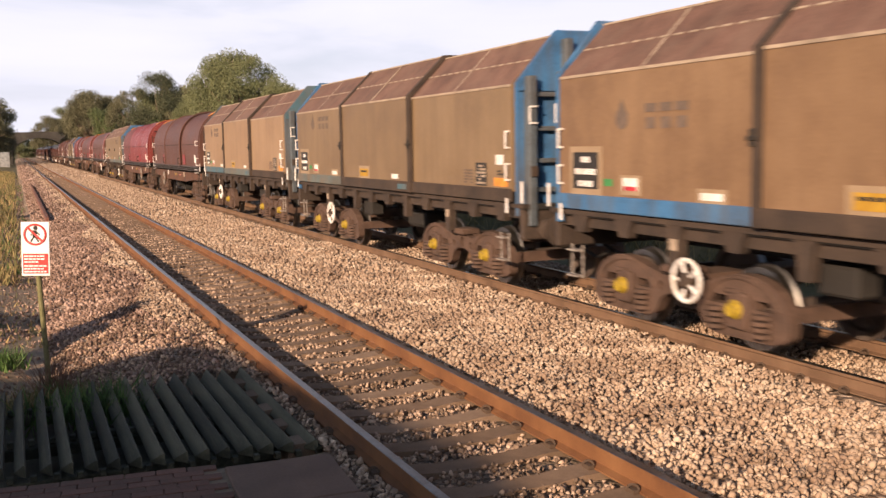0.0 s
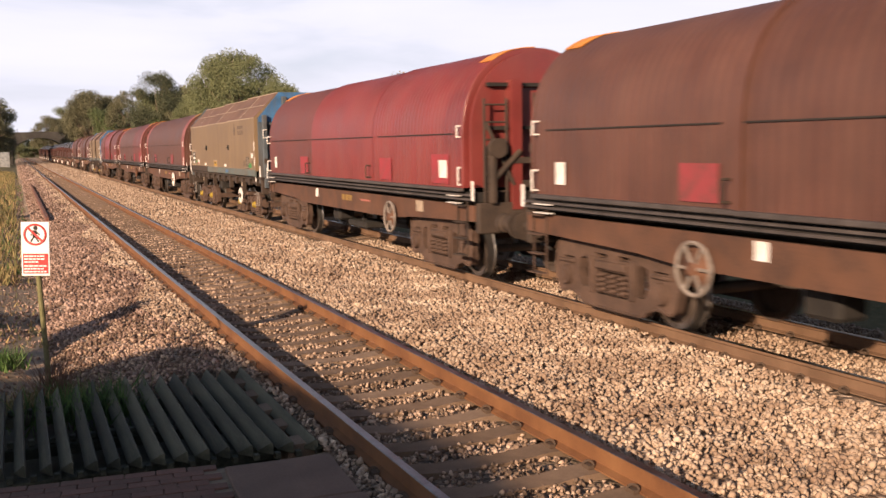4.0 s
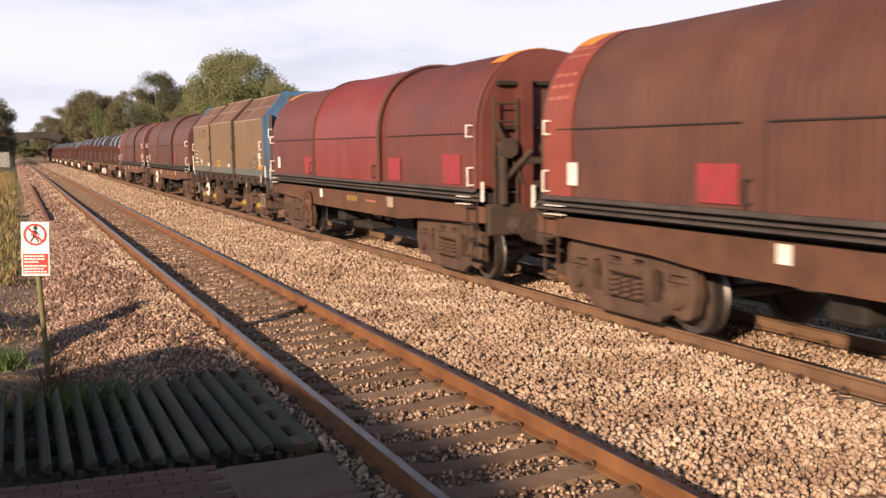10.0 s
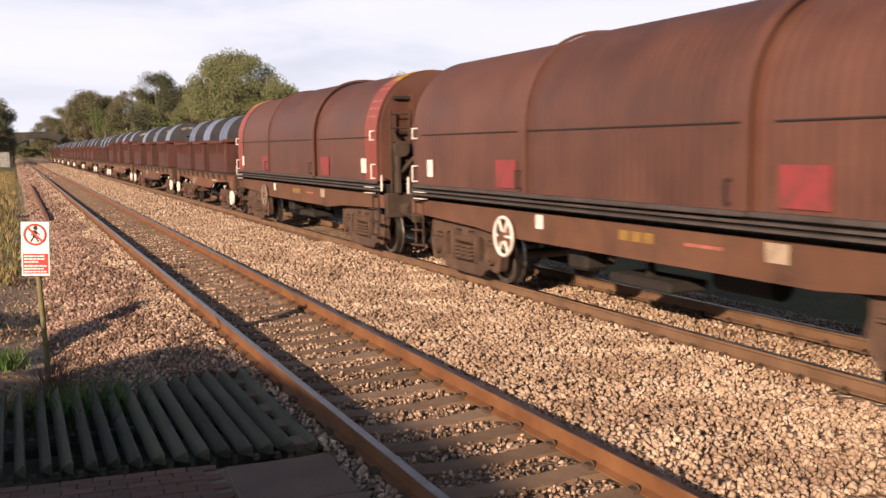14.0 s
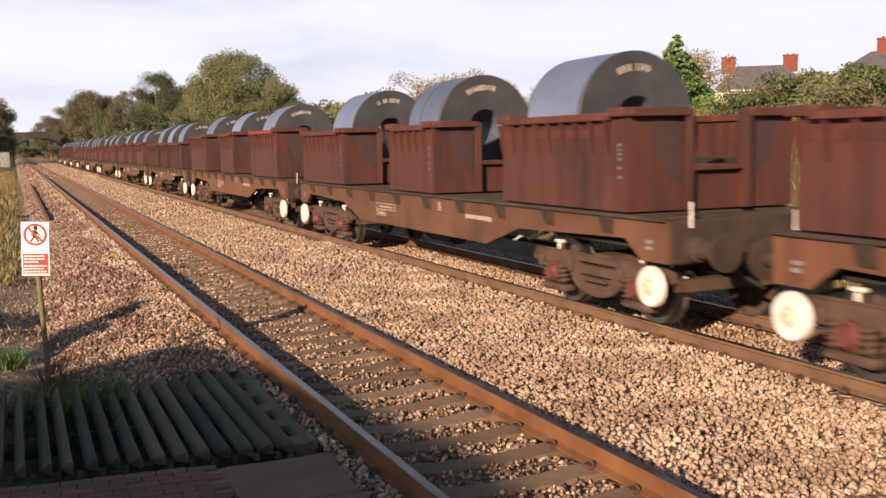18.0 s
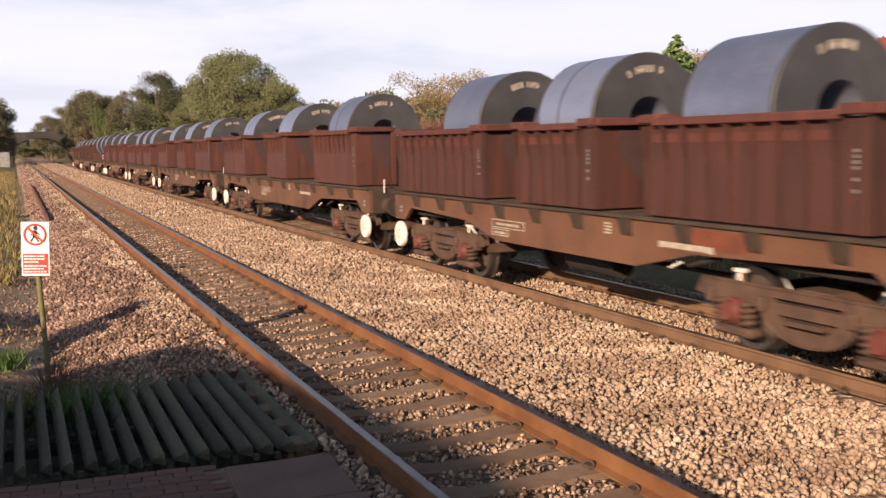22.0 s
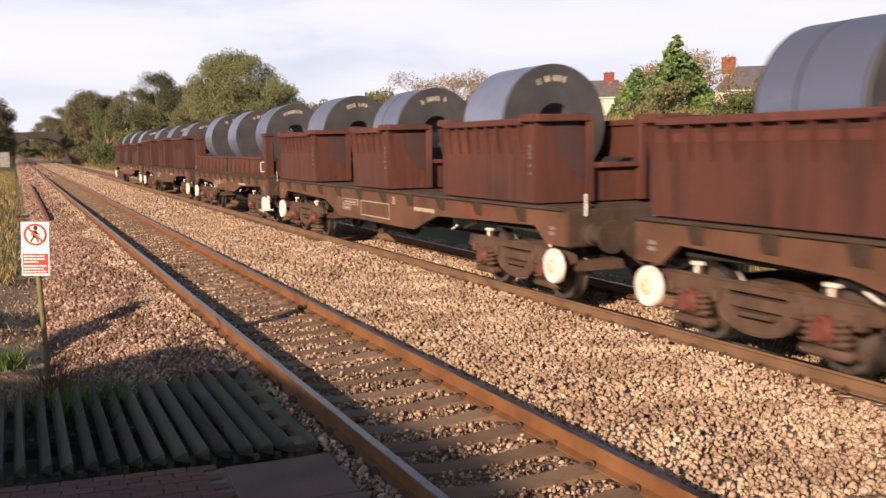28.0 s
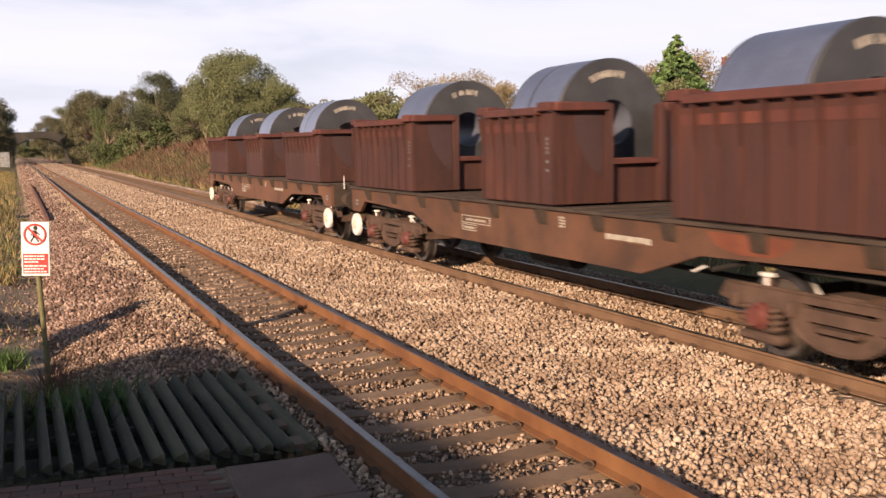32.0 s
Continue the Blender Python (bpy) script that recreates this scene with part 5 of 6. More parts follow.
LONG, SHORT = 7.48, 5.95


def open_wagon(label, long, frame_mark=True, ribbed=False, belly=4.4, tall=1.0):
    wg = thing("open_coil_wagon", label, "train wagon", "train")
    disc = LONG if long else SHORT
    open_frame(wg, disc, 0.70 if long else 0.78, belly if long else 4.1)
    if long:
        cuts = ((-7.0, -3.75), (-1.05, 1.12), (4.1, 7.38))
    else:
        cuts = ((-5.35, -2.1), (-0.98, 1.1), (2.25, 5.9))
    for a, b in cuts:
        bin_box(wg, a, b, ribbed, tall)
    if frame_mark or ribbed:
        part("rust_patch", side_plate(bmesh.new(), [(-disc + 1.9, 1.30), (-disc + 3.2, 1.30), (-disc + 3.05, 1.16), (-disc + 2.7, 1.09), (-disc + 2.2, 1.10), (-disc + 1.95, 1.2)], -1.2728, -1.268), RED_RUST, wg, "reddish rust patch on the solebar")
    if frame_mark:
        part("rust_stain", side_plate(bmesh.new(), [(2.22, 1.24), (2.36, 1.24), (2.46, 0.88), (2.16, 0.88)], -1.2732, -1.268), RUST_STAIN, wg, "ochre rust run below a bracket")
        bm = bmesh.new()
        for z in (0.80, 1.10):
            box(bm, 0, -0.13, z, 0.005, 1.75, 0.02)
        for y in (-0.995, 0.735):
            box(bm, 0, y, 0.82, 0.005, 0.02, 0.28)
        part("stencil_box", bm, STENCIL, wg, "thin white stencilled frame", at=(-1.274, 0, 0))
    return wg


def trough_wagon(label):
    """The low-sided flat with a lined trough and end stanchions."""
    wg = thing("trough_coil_wagon", label, "train wagon", "train")
    open_frame(wg, SHORT - 0.05, 0.80)
    for s in (-1, 1):
        w = part("trough_side", prism(bmesh.new(), [(s * 1.22, 1.39), (s * 1.22, 1.92), (s * 1.12, 1.95), (s * 0.45, 1.52), (s * 0.4, 1.39)], -5.7, 5.7), TROUGH, wg, "worn red sloping trough side")
        for i in range(16):
            y = -5.3 + i * 10.6 / 15
            part("rib", prism(bmesh.new(), [(s * 1.19, 1.39), (s * 1.32, 1.39), (s * 1.25, 1.90), (s * 1.19, 1.93)], y - 0.05, y + 0.05), BIN, w)
        for i in range(46 if s < 0 else 0):
            part("lashing_ring", memo("lring", lambda: to_mesh("lashing_ring", rod(bmesh.new(), (0, -0.05, 0), (0, 0.05, 0), 0.055, 10), UNDER)), None, w, at=(-1.31, -5.55 + i * 11.1 / 45, 1.42 + 0.008 * (i % 3)))
        part("top_rail", box(bmesh.new(), s * 1.20, 0, 1.92, 0.12, 11.4, 0.06, 0.01), BIN_RIM, w)
    for s in (-1, 1):
        for x in (-1.12, 1.12):
            part("stanchion", box(box(box(bmesh.new(), x, s * 5.95, 1.38, 0.26, 0.26, 1.28, 0.015), x, s * 5.95, 1.38, 0.30, 0.38, 0.1), x, s * 5.95, 2.60, 0.32, 0.34, 0.09, 0.012), BIN, wg, "rusty end stanchion")
        part("end_plate", box(bmesh.new(), 0, s * 5.95, 1.38, 2.1, 0.08, 0.5), BIN, wg)
    grab(wg, -1.28, -5.9, 1.55, 0.3)
    part("owner_mark", side_plate(bmesh.new(), [(1.05, 1.0), (0.82, 1.0), (0.93, 1.2)], -1.276, -1.271), ORANGE, wg, "faded orange triangle mark")
    for y in (-0.05, 0.27, 0.59):
        plate(wg, "owner_bar", -1.274, y, 1.15, 0.20, 0.05, GOLD)
        plate(wg, "owner_bar", -1.274, y, 1.07, 0.20, 0.05, GOLD)
    part("shunter_step", box(box(bmesh.new(), -1.3, -6.2, 0.42, 0.35, 0.3, 0.03), -1.2, -6.1, 0.45, 0.05, 0.08, 0.4), WHITE, wg, "white shunter step")
    return wg


def coil_mesh(r, length):
    bm = bmesh.new()
    h = length / 2
    lathe(bm, [(-h, 0.33), (-h, r - 0.012), (-h + 0.012, r), (-h + 0.05, r), (-0.12, r + 0.002), (-0.08, r + 0.004), (0.08, r + 0.004), (0.12, r + 0.002), (h - 0.05, r), (h - 0.012, r), (h, r - 0.012), (h, 0.33)], 72, "Y", True)
    me = to_mesh("steel_coil", bm, COIL)
    me.materials.append(COIL_FACE)
    me.materials.append(COIL_BORE)
    for p in me.polygons:
        rad = math.hypot(p.center.x, p.center.z)
        if abs(p.normal.y) > 0.5 or rad < 0.5 * r:
            p.material_index = 1 if abs(p.normal.y) > 0.5 else 2
        elif abs(p.center.y) > h - 0.05:
            p.material_index = 1
    return me


def chalk_mesh(r, n):
    """Unreadable chalk writing bent round the coil's face."""
    bm = bmesh.new()
    rng = random.Random(n)
    for i in range(n):
        if rng.random() < 0.8:
            a = math.pi * 0.42 + 0.85 * i / n
            m = Matrix.Translation((math.cos(a) * r * 0.76, 0, math.sin(a) * r * 0.76)) @ Matrix.Rotation(-(a - math.pi / 2), 4, "Y")
            box(bm, 0, 0, -0.05, 0.02 + 0.03 * rng.random(), 0.004, 0.10, m=m)
            if rng.random() < 0.6:
                box(bm, 0.03, 0, -0.02, 0.03, 0.003, 0.03, m=m)
    return bm


COILS = []


def coil(s, dy, r, length, base, marks):
    me = memo(("coil", r, length), lambda: coil_mesh(r, length))
    c = new("steel_coil", me)
    tagged(c, "large blue-grey rolled steel coil lying in a wagon cradle", "steel coil", "coils on the train")
    if marks:
        tagged(part("chalk_marks", memo(("chalk", r, marks), lambda: to_mesh("chalk_marks", chalk_mesh(r, marks), STENCIL)), None, c, "white chalk lettering, unreadable", at=(0, -length / 2 - 0.002, 0)), kind="stuff")
    if marks % 2:
        part("strap", memo(("strap", r), lambda: to_mesh("strap", lathe(bmesh.new(), [(-0.016, r + 0.005), (0.016, r + 0.005), (0.016, r - 0.01), (-0.016, r - 0.01)], 72, "Y", True), COIL_FACE)), None, c, "dark steel strap", at=(0, 0.15, 0))
    COILS.append((c, s + dy, base + r))
    return c


# ---- the train: every wagon with its place along the line ----
TRAIN = []
TRAIN.append((angular_wagon("covered steel wagon with dusty tan hood and blue sill", (UNDER, UNDER, BLUE), BLUE, True, False, 2.55), -152.9))
TRAIN.append((angular_wagon("covered steel wagon with dusty tan hood and bright blue end", (UNDER, UNDER, TEAL), BLUE, True, False), -139.6))
TRAIN.append((angular_wagon("covered steel wagon with tan hood and dark ribs", (UNDER, TEAL, BLUE_SILL), BLUE_GREY, True, False), -126.25))
TRAIN.append((arched_wagon("covered coil wagon with round brown corrugated hood", (BROWN, BROWN, BROWN), True, (False, False), False), -112.1))
TRAIN.append((arched_wagon("covered coil wagon with crimson corrugated hood", (CRIMSON, CRIMSON, MAUVE), False, (False, False), False, -3.2), -96.5))
TRAIN.append((angular_wagon("covered steel wagon with plain tan hood and blue-grey end", (TEAL, TEAL, UNDER), BLUE_GREY, False, True), -82.27))
TRAIN.append((arched_wagon("covered coil wagon with brown hood and red end bands", (BROWN, BROWN, BROWN), False, (True, True), True, -3.15, WHITE), -68.15))
TRAIN.append((arched_wagon("covered coil wagon with brown hood and faded red front section", (MAUVE, BROWN, BROWN), False, (True, True), False, -3.4, SOLE), -52.85))
TRAIN.append((arched_wagon("covered coil wagon with brown hood and crimson middle section", (MAUVE, CRIMSON, MAUVE), True, (False, False), False, wheel_paint=SOLE), -37.3))
TRAIN.append((angular_wagon("covered steel wagon with tan hood, teal sill and blue end", (TEAL, TEAL, TEAL), BLUE, True, False), -23.37))
TRAIN.append((arched_wagon("covered coil wagon with dark brown ribbed hood", (BROWN, BROWN, BROWN), True, (False, False), False, wheel_paint=WHITE, flash=False), -9.2))
TRAIN.append((arched_wagon("covered coil wagon with brown ribbed hood and orange-red ends", (BROWN, BROWN, BROWN), True, (True, True), True), 6.15))
OPEN = [(20.28, 0), (35.98, 1), (53.1, 1), (68.6, 0), (84.1, 1), (101.3, 1), (117.0, 0), (132.65, 1), (148.16, 2), (163.8, 1), (180.9, 1)]
for i, (s, kind) in enumerate(OPEN):
    if kind == 2:
        TRAIN.append((trough_wagon("low open coil wagon with worn red trough sides"), s))
        for k, dy in enumerate((-4.33, 0.1, 4.63)):
            coil(s, dy, 0.95, 1.45, 1.69, 11 + k)
    else:
        TRAIN.append((open_wagon("open coil wagon with three rust-stained maroon bins", kind == 1, i == 7, i in (3, 9), 5.2 if i == 7 else 4.4, 0.89 if kind == 0 else 1.08 if i in (2, 9) else 0.97), s))
        for k, dy in enumerate((-4.6, 0.2, 5.15) if kind == 1 else (-3.0, 0.4, 3.87)):
            coil(s, dy + (0.2 if i == 4 and k == 1 else 0.0), 0.905 if i == 7 and k == 1 else 0.955 if i in (1, 2, 7) else 0.93, 1.5, 1.63, 9 + (i + k) % 4)


def repaint(ob, old, fresh):
    """Gives one wagon's parts another coat."""
    for slot in ob.material_slots:
        if slot.material is not None and slot.material.name == old.name:
            slot.link = "OBJECT"
            slot.material = fresh
    for ch in ob.children:
        repaint(ch, old, fresh)


for wg, s in TRAIN:
    if s > 160 or 60 < s < 80:
        repaint(wg, BIN, BIN_DARK)
    if s == -126.25:
        repaint(wg, TAN, TAN_PALE)
    if s in (-139.6, -82.27, -23.37):
        repaint(wg, TAN, TAN_OLIVE)
    if s in (20.28, 53.1):
        repaint(wg, SOLE, SOLE_RUST)
    if s == 53.1:
        bins = [b for b in wg.children if b.name.startswith("bin")]
        front = min(bins, key=lambda b: min(ch.location.y for ch in b.children))
        for ch in front.children:
            if ch.name.startswith(("rim", "paint_band")):
                repaint(ch, BIN_RIM, RIM_RED)


def motions():
    """Rolls the whole train past, with its wheels turning."""
    times = [i * 2.0 for i in range(17)]
    for wg, s in TRAIN:
        walk(wg, [(t, pose(FAR, s - run(t), 0)) for t in times])
    for c, s, z in COILS:
        walk(c, [(t, pose(FAR, s - run(t), z)) for t in times])
    spin = []
    t = 0.0
    while t < CLIP:
        spin.append(t)
        t += 1 / 15
    spin.append(CLIP)
    rows = [(t, math.degrees((run(t) - run(0)) / WHEEL_R)) for t in spin]
    for ws, (x, y, z) in WHEELSETS:
        walk(ws, [(t, pose(x, y, z, a)) for t, a in rows])


# ---- surroundings: materials ----
BRIDGE = surface("weathered_bridge_stone", (0.0496, 0.0448, 0.0400), (0.0288, 0.0256, 0.0224), (0.0720, 0.0656, 0.0592), 0.92, grain=12, blotch=0.6, bump=0.3)
BARK = surface("bark", (0.192, 0.144, 0.104), (0.112, 0.08, 0.056), (0.352, 0.288, 0.224), 0.95, grain=14, blotch=2, bump=0.5, bump_dist=0.03)
LEAF_OLIVE = surface("olive_leaves", (0.150, 0.165, 0.074), (0.100, 0.112, 0.052), (0.205, 0.220, 0.105), 0.75, grain=2, blotch=0.35, island=0.25, bump=0)
LEAF_BROWN = surface("brown_green_leaves", (0.122, 0.116, 0.062), (0.080, 0.078, 0.043), (0.170, 0.158, 0.088), 0.78, grain=2, blotch=0.35, island=0.25, bump=0)
LEAF_GREEN = surface("green_leaves", (0.085, 0.112, 0.04), (0.045, 0.062, 0.022), (0.13, 0.16, 0.06), 0.7, grain=2, blotch=0.4, island=0.32, bump=0)
LEAF_GOLD = surface("golden_leaves", (0.24, 0.18, 0.085), (0.14, 0.105, 0.05), (0.33, 0.25, 0.12), 0.75, grain=2, blotch=0.5, island=0.32, bump=0)
LEAF_CONIFER = surface("conifer_needles", (0.1045, 0.1741, 0.0522), (0.0522, 0.0957, 0.0309), (0.1741, 0.2611, 0.0784), 0.75, grain=2, blotch=0.6, island=0.32, bump=0)
BRACKEN = surface("dead_bracken", (0.152, 0.080, 0.056), (0.090, 0.054, 0.039), (0.205, 0.128, 0.088), 0.9, grain=2, blotch=0.3, island=0.32, bump=0)
GRASS = surface("dry_grass", (0.1969, 0.1603, 0.0625), (0.105, 0.1009, 0.0375), (0.3413, 0.2494, 0.1125), 0.85, grain=2, blotch=0.4, island=0.6, bump=0)
WEED = surface("weed_green", (0.06, 0.12, 0.025), (0.035, 0.075, 0.015), (0.10, 0.17, 0.04), 0.7, grain=3, blotch=2, island=0.4, bump=0)
BRICK_RED = surface("red_chimney_brick", (0.19, 0.048, 0.034), rough=0.85, grain=25, blotch=3)
SLATE = surface("grey_slate", (0.115, 0.105, 0.115), (0.08, 0.072, 0.08), (0.15, 0.14, 0.15), 0.6, grain=20, blotch=1.5, bump=0.2)
RENDER = surface("cream_wall_render", (0.55, 0.50, 0.42), rough=0.85, grain=20, blotch=1)
GLASS = surface("dark_window_glass", (0.04, 0.045, 0.05), rough=0.15, grain=5, bump=0)
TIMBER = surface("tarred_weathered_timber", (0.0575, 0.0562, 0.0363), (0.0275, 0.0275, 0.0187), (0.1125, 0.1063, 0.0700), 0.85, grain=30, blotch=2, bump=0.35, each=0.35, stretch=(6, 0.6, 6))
PAVER = surface("red_brown_paving_brick", (0.1345, 0.0661, 0.0494), (0.0874, 0.0473, 0.0348), (0.1815, 0.0945, 0.0697), 0.9, grain=45, blotch=3, bump=0.3, each=0.25)
SLAB = surface("worn_concrete_slab", (0.1421, 0.0936, 0.0716), (0.1065, 0.0694, 0.0521), (0.1846, 0.1230, 0.0955), 0.9, grain=50, blotch=2, bump=0.25)
POST_GREEN = surface("mossy_post_paint", (0.15, 0.14, 0.06), (0.09, 0.09, 0.04), (0.22, 0.2, 0.1), 0.8, grain=40, blotch=6)
SIGN_WHITE = surface("sign_white", (0.86, 0.86, 0.86), (0.80, 0.80, 0.80), (0.88, 0.88, 0.88), 0.45, grain=20, blotch=4, bump=0)
SIGN_RED = surface("sign_red", (0.55, 0.05, 0.045), rough=0.45, grain=20, blotch=4, bump=0)
FENCE = surface("galvanised_grey", (0.36, 0.37, 0.37), rough=0.55, metal=0.5, grain=30, blotch=3)
RUSTY_EDGE = surface("rusty_edging", (0.16, 0.07, 0.05), rough=0.9, grain=25, blotch=2)


# ---- stone arch bridge over both tracks ----
def arch_bridge():
    br = thing("road_bridge", "low grey stone arch bridge over the railway", "bridge")
    x0, x1, crown, spring = -0.05, 10.95, 5.25, 0.9
    y0, y1 = 236.0, 245.0
    n = 24
    cx, hw = (x0 + x1) / 2, (x1 - x0) / 2
    arc = [(cx - hw * math.cos(math.pi * i / n), spring + (crown - spring) * max(0.0, math.sin(math.pi * i / n)) ** 0.8) for i in range(n + 1)]
    vs, fs = [], []
    for y in (y0, y1):
        for x, z in arc:
            vs += [(x, y, z), (x, y, 5.85 - 0.012 * (x - cx) ** 2)]
    k = 2 * (n + 1)
    for i in range(n):
        a = 2 * i
        fs += [(a, a + 2, a + 3, a + 1), (k + a, k + a + 1, k + a + 3, k + a + 2), (a, k + a, k + a + 2, a + 2), (a + 1, a + 3, k + a + 3, k + a + 1)]
    part("arch", mesh_from("arch", vs, fs, BRIDGE), None, br)
    for s, xa in ((-1, x0), (1, x1)):
        bm = bmesh.new()
        prism(bm, [(xa, -1.2), (xa + s * 26, -1.2), (xa + s * 26, 4.6), (xa, 5.45)], y0, y1)
        part("abutment", bm, BRIDGE, br, "grey stone abutment wall")
        part("pilaster", box(bmesh.new(), xa + s * 0.6, y0 - 0.15, -1.2, 0.9, 0.4, 7.6, 0.05), BRIDGE, br)
    bm = bmesh.new()
    for y in (y0 + 0.2, y1 - 0.2):
        prism(bm, [(cx - 30, 4.7), (cx - 30, 5.7), (cx - 7, 6.45), (cx, 6.62), (cx + 7, 6.45), (cx + 30, 5.7), (cx + 30, 4.7), (cx + 7, 5.2), (cx, 5.44), (cx - 7, 5.2)], y - 0.25, y + 0.25)
    part("parapet", bm, BRIDGE, br, "grey stone parapet")
    bm = bmesh.new()
    for i in range(n):
        (xa, za), (xb, zb) = arc[i], arc[i + 1]
        mx, mz = (xa + xb) / 2, (za + zb) / 2
        a = math.atan2(zb - za, xb - xa)
        box(bm, 0, 0, 0.0, math.hypot(xb - xa, zb - za) * 0.94, 0.12, 0.55, m=Matrix.Translation((mx, y0 - 0.03, mz)) @ Matrix.Rotation(-a, 4, "Y"))
    part("voussoirs", bm, BRIDGE, br)
    for x in (-3.0, 0.5):
        part("railing_post", box(bmesh.new(), x + 4, y0 + 0.3, 6.4, 0.12, 0.12, 0.9), BRIDGE, br)


arch_bridge()


# ---- trees and bushes ----
def leaf_cloud(centres, radii, count, size, seed, flat=0.75):
    """Many small leaf blades spread over lumps."""
    rng = np.random.default_rng(seed)
    w = np.asarray(radii) ** 2
    idx = rng.choice(len(centres), count, p=w / w.sum())
    d = rng.normal(size=(count, 3))
    d /= np.linalg.norm(d, axis=1)[:, None]
    rad = np.asarray(radii)[idx] * rng.uniform(0.0, 1.15, count) ** 0.5
    p = np.asarray(centres)[idx] + d * rad[:, None] * np.array([1, 1, flat])
    u = rng.normal(size=(count, 3))
    u /= np.linalg.norm(u, axis=1)[:, None]
    v = np.cross(u, rng.normal(size=(count, 3)))
    v /= np.linalg.norm(v, axis=1)[:, None]
    s = size * rng.uniform(0.5, 1.25, count)[:, None]
    a, b, c, e = p - u * s, p + v * s * 0.5, p + u * s, p - v * s * 0.5
    verts = np.stack([a, b, c, e], 1).reshape(-1, 3)
    base = 4 * np.arange(count)[:, None]
    faces = np.concatenate([base + [0, 1, 2], base + [0, 2, 3]], 1).reshape(-1, 3)
    return verts, faces


def tree_meshes(seed, height, spread, leaves, size, material, bare=0.0):
    rng = random.Random(seed)
    bm = bmesh.new()
    cen, rad = [], []
    trunk_top = Vector((rng.uniform(-0.4, 0.4), rng.uniform(-0.4, 0.4), height * 0.45))
    rod(bm, (0, 0, -0.3), trunk_top, height * 0.028, 8, height * 0.018)
    for i in range(11):
        a = rng.uniform(0, 2 * math.pi)
        z0 = height * rng.uniform(0.18, 0.45)
        st = trunk_top * (z0 / trunk_top.z)
        reach = spread * rng.uniform(0.45, 0.95)
        tip = Vector((math.cos(a) * reach, math.sin(a) * reach, height * rng.uniform(0.45, 0.92)))
        mid = (st + tip) / 2 + Vector((0, 0, height * 0.06))
        rod(bm, st, mid, height * 0.012, 6, height * 0.008)
        rod(bm, mid, tip, height * 0.008, 5, height * 0.002)
        for k in range(3):
            q = mid.lerp(tip, rng.uniform(0.2, 1.0)) + Vector((rng.uniform(-1, 1), rng.uniform(-1, 1), rng.uniform(-0.4, 1.0))) * spread * 0.22
            rod(bm, mid.lerp(tip, 0.5), q, height * 0.004, 4, height * 0.001)
            cen.append(q)
            rad.append(spread * rng.uniform(0.16, 0.34))
    for i in range(5):
        cen.append(Vector((rng.uniform(-0.4, 0.4) * spread, rng.uniform(-0.4, 0.4) * spread, height * rng.uniform(0.7, 0.9))))
        rad.append(spread * rng.uniform(0.2, 0.32))
    for i in range(7):
        a = rng.uniform(0, 2 * math.pi)
        cen.append(Vector((math.cos(a) * spread * 0.75, math.sin(a) * spread * 0.75, height * rng.uniform(0.12, 0.4))))
        rad.append(spread * rng.uniform(0.2, 0.34))
    v, f = leaf_cloud([tuple(c) for c in cen], rad, leaves, size, seed)
    return to_mesh("trunk", bm, BARK), tri_soup("crown", v, f, material)


def dome_meshes(seed, height, spread, leaves, size, material, full=1.0):
    """A broad round-headed tree: limbs fan out to lumps over a dome."""
    rng = random.Random(seed)
    bm = bmesh.new()
    rod(bm, (0, 0, -0.3), (0, 0, height * 0.32), height * 0.03, 8, height * 0.022)
    cen, rad = [], []
    for i in range(64):
        a, u = rng.uniform(0, 2 * math.pi), rng.uniform(-0.25, 1.0)
        k = math.sqrt(max(0.0, 1 - u * u)) * rng.uniform(0.72, 0.98)
        q = Vector((math.cos(a) * k * spread, math.sin(a) * k * spread, height * (0.44 + 0.50 * u * rng.uniform(0.86, 1.0))))
        cen.append(q)
        rad.append(spread * rng.uniform(0.12, 0.25) * full)
        if i % 2:
            mid = q * 0.5 + Vector((0, 0, height * 0.12))
            rod(bm, (0, 0, height * rng.uniform(0.2, 0.32)), mid, height * 0.011, 5, height * 0.007)
            rod(bm, mid, q, height * 0.007, 5, height * 0.0015)
            for t in range(3):
                e = q + Vector((rng.uniform(-1, 1), rng.uniform(-1, 1), rng.uniform(-0.3, 1))) * spread * 0.2
                rod(bm, mid.lerp(q, 0.7), e, height * 0.003, 4, height * 0.0008)
    for i in range(9):
        a = rng.uniform(0, 2 * math.pi)
        cen.append(Vector((math.cos(a) * spread * 0.6, math.sin(a) * spread * 0.6, height * rng.uniform(0.1, 0.35))))
        rad.append(spread * rng.uniform(0.2, 0.3))
    v, f = leaf_cloud([tuple(c) for c in cen], rad, leaves, size, seed)
    return to_mesh("trunk", bm, BARK), tri_soup("crown", v, f, material)


def plant(name, label, category, meshes, x, y, scale, turn, group=""):
    t = thing(name, label, category, group, at=(x, y, ground_height(x, y) - 0.1))
    for nm, me in zip(("trunk", "crown"), meshes):
        ob = part(nm, me, None, t, "leafy crown with gaps" if nm == "crown" else "branching trunk", turn=(0, 0, turn))
        ob.scale = (scale, scale, scale)
    return t


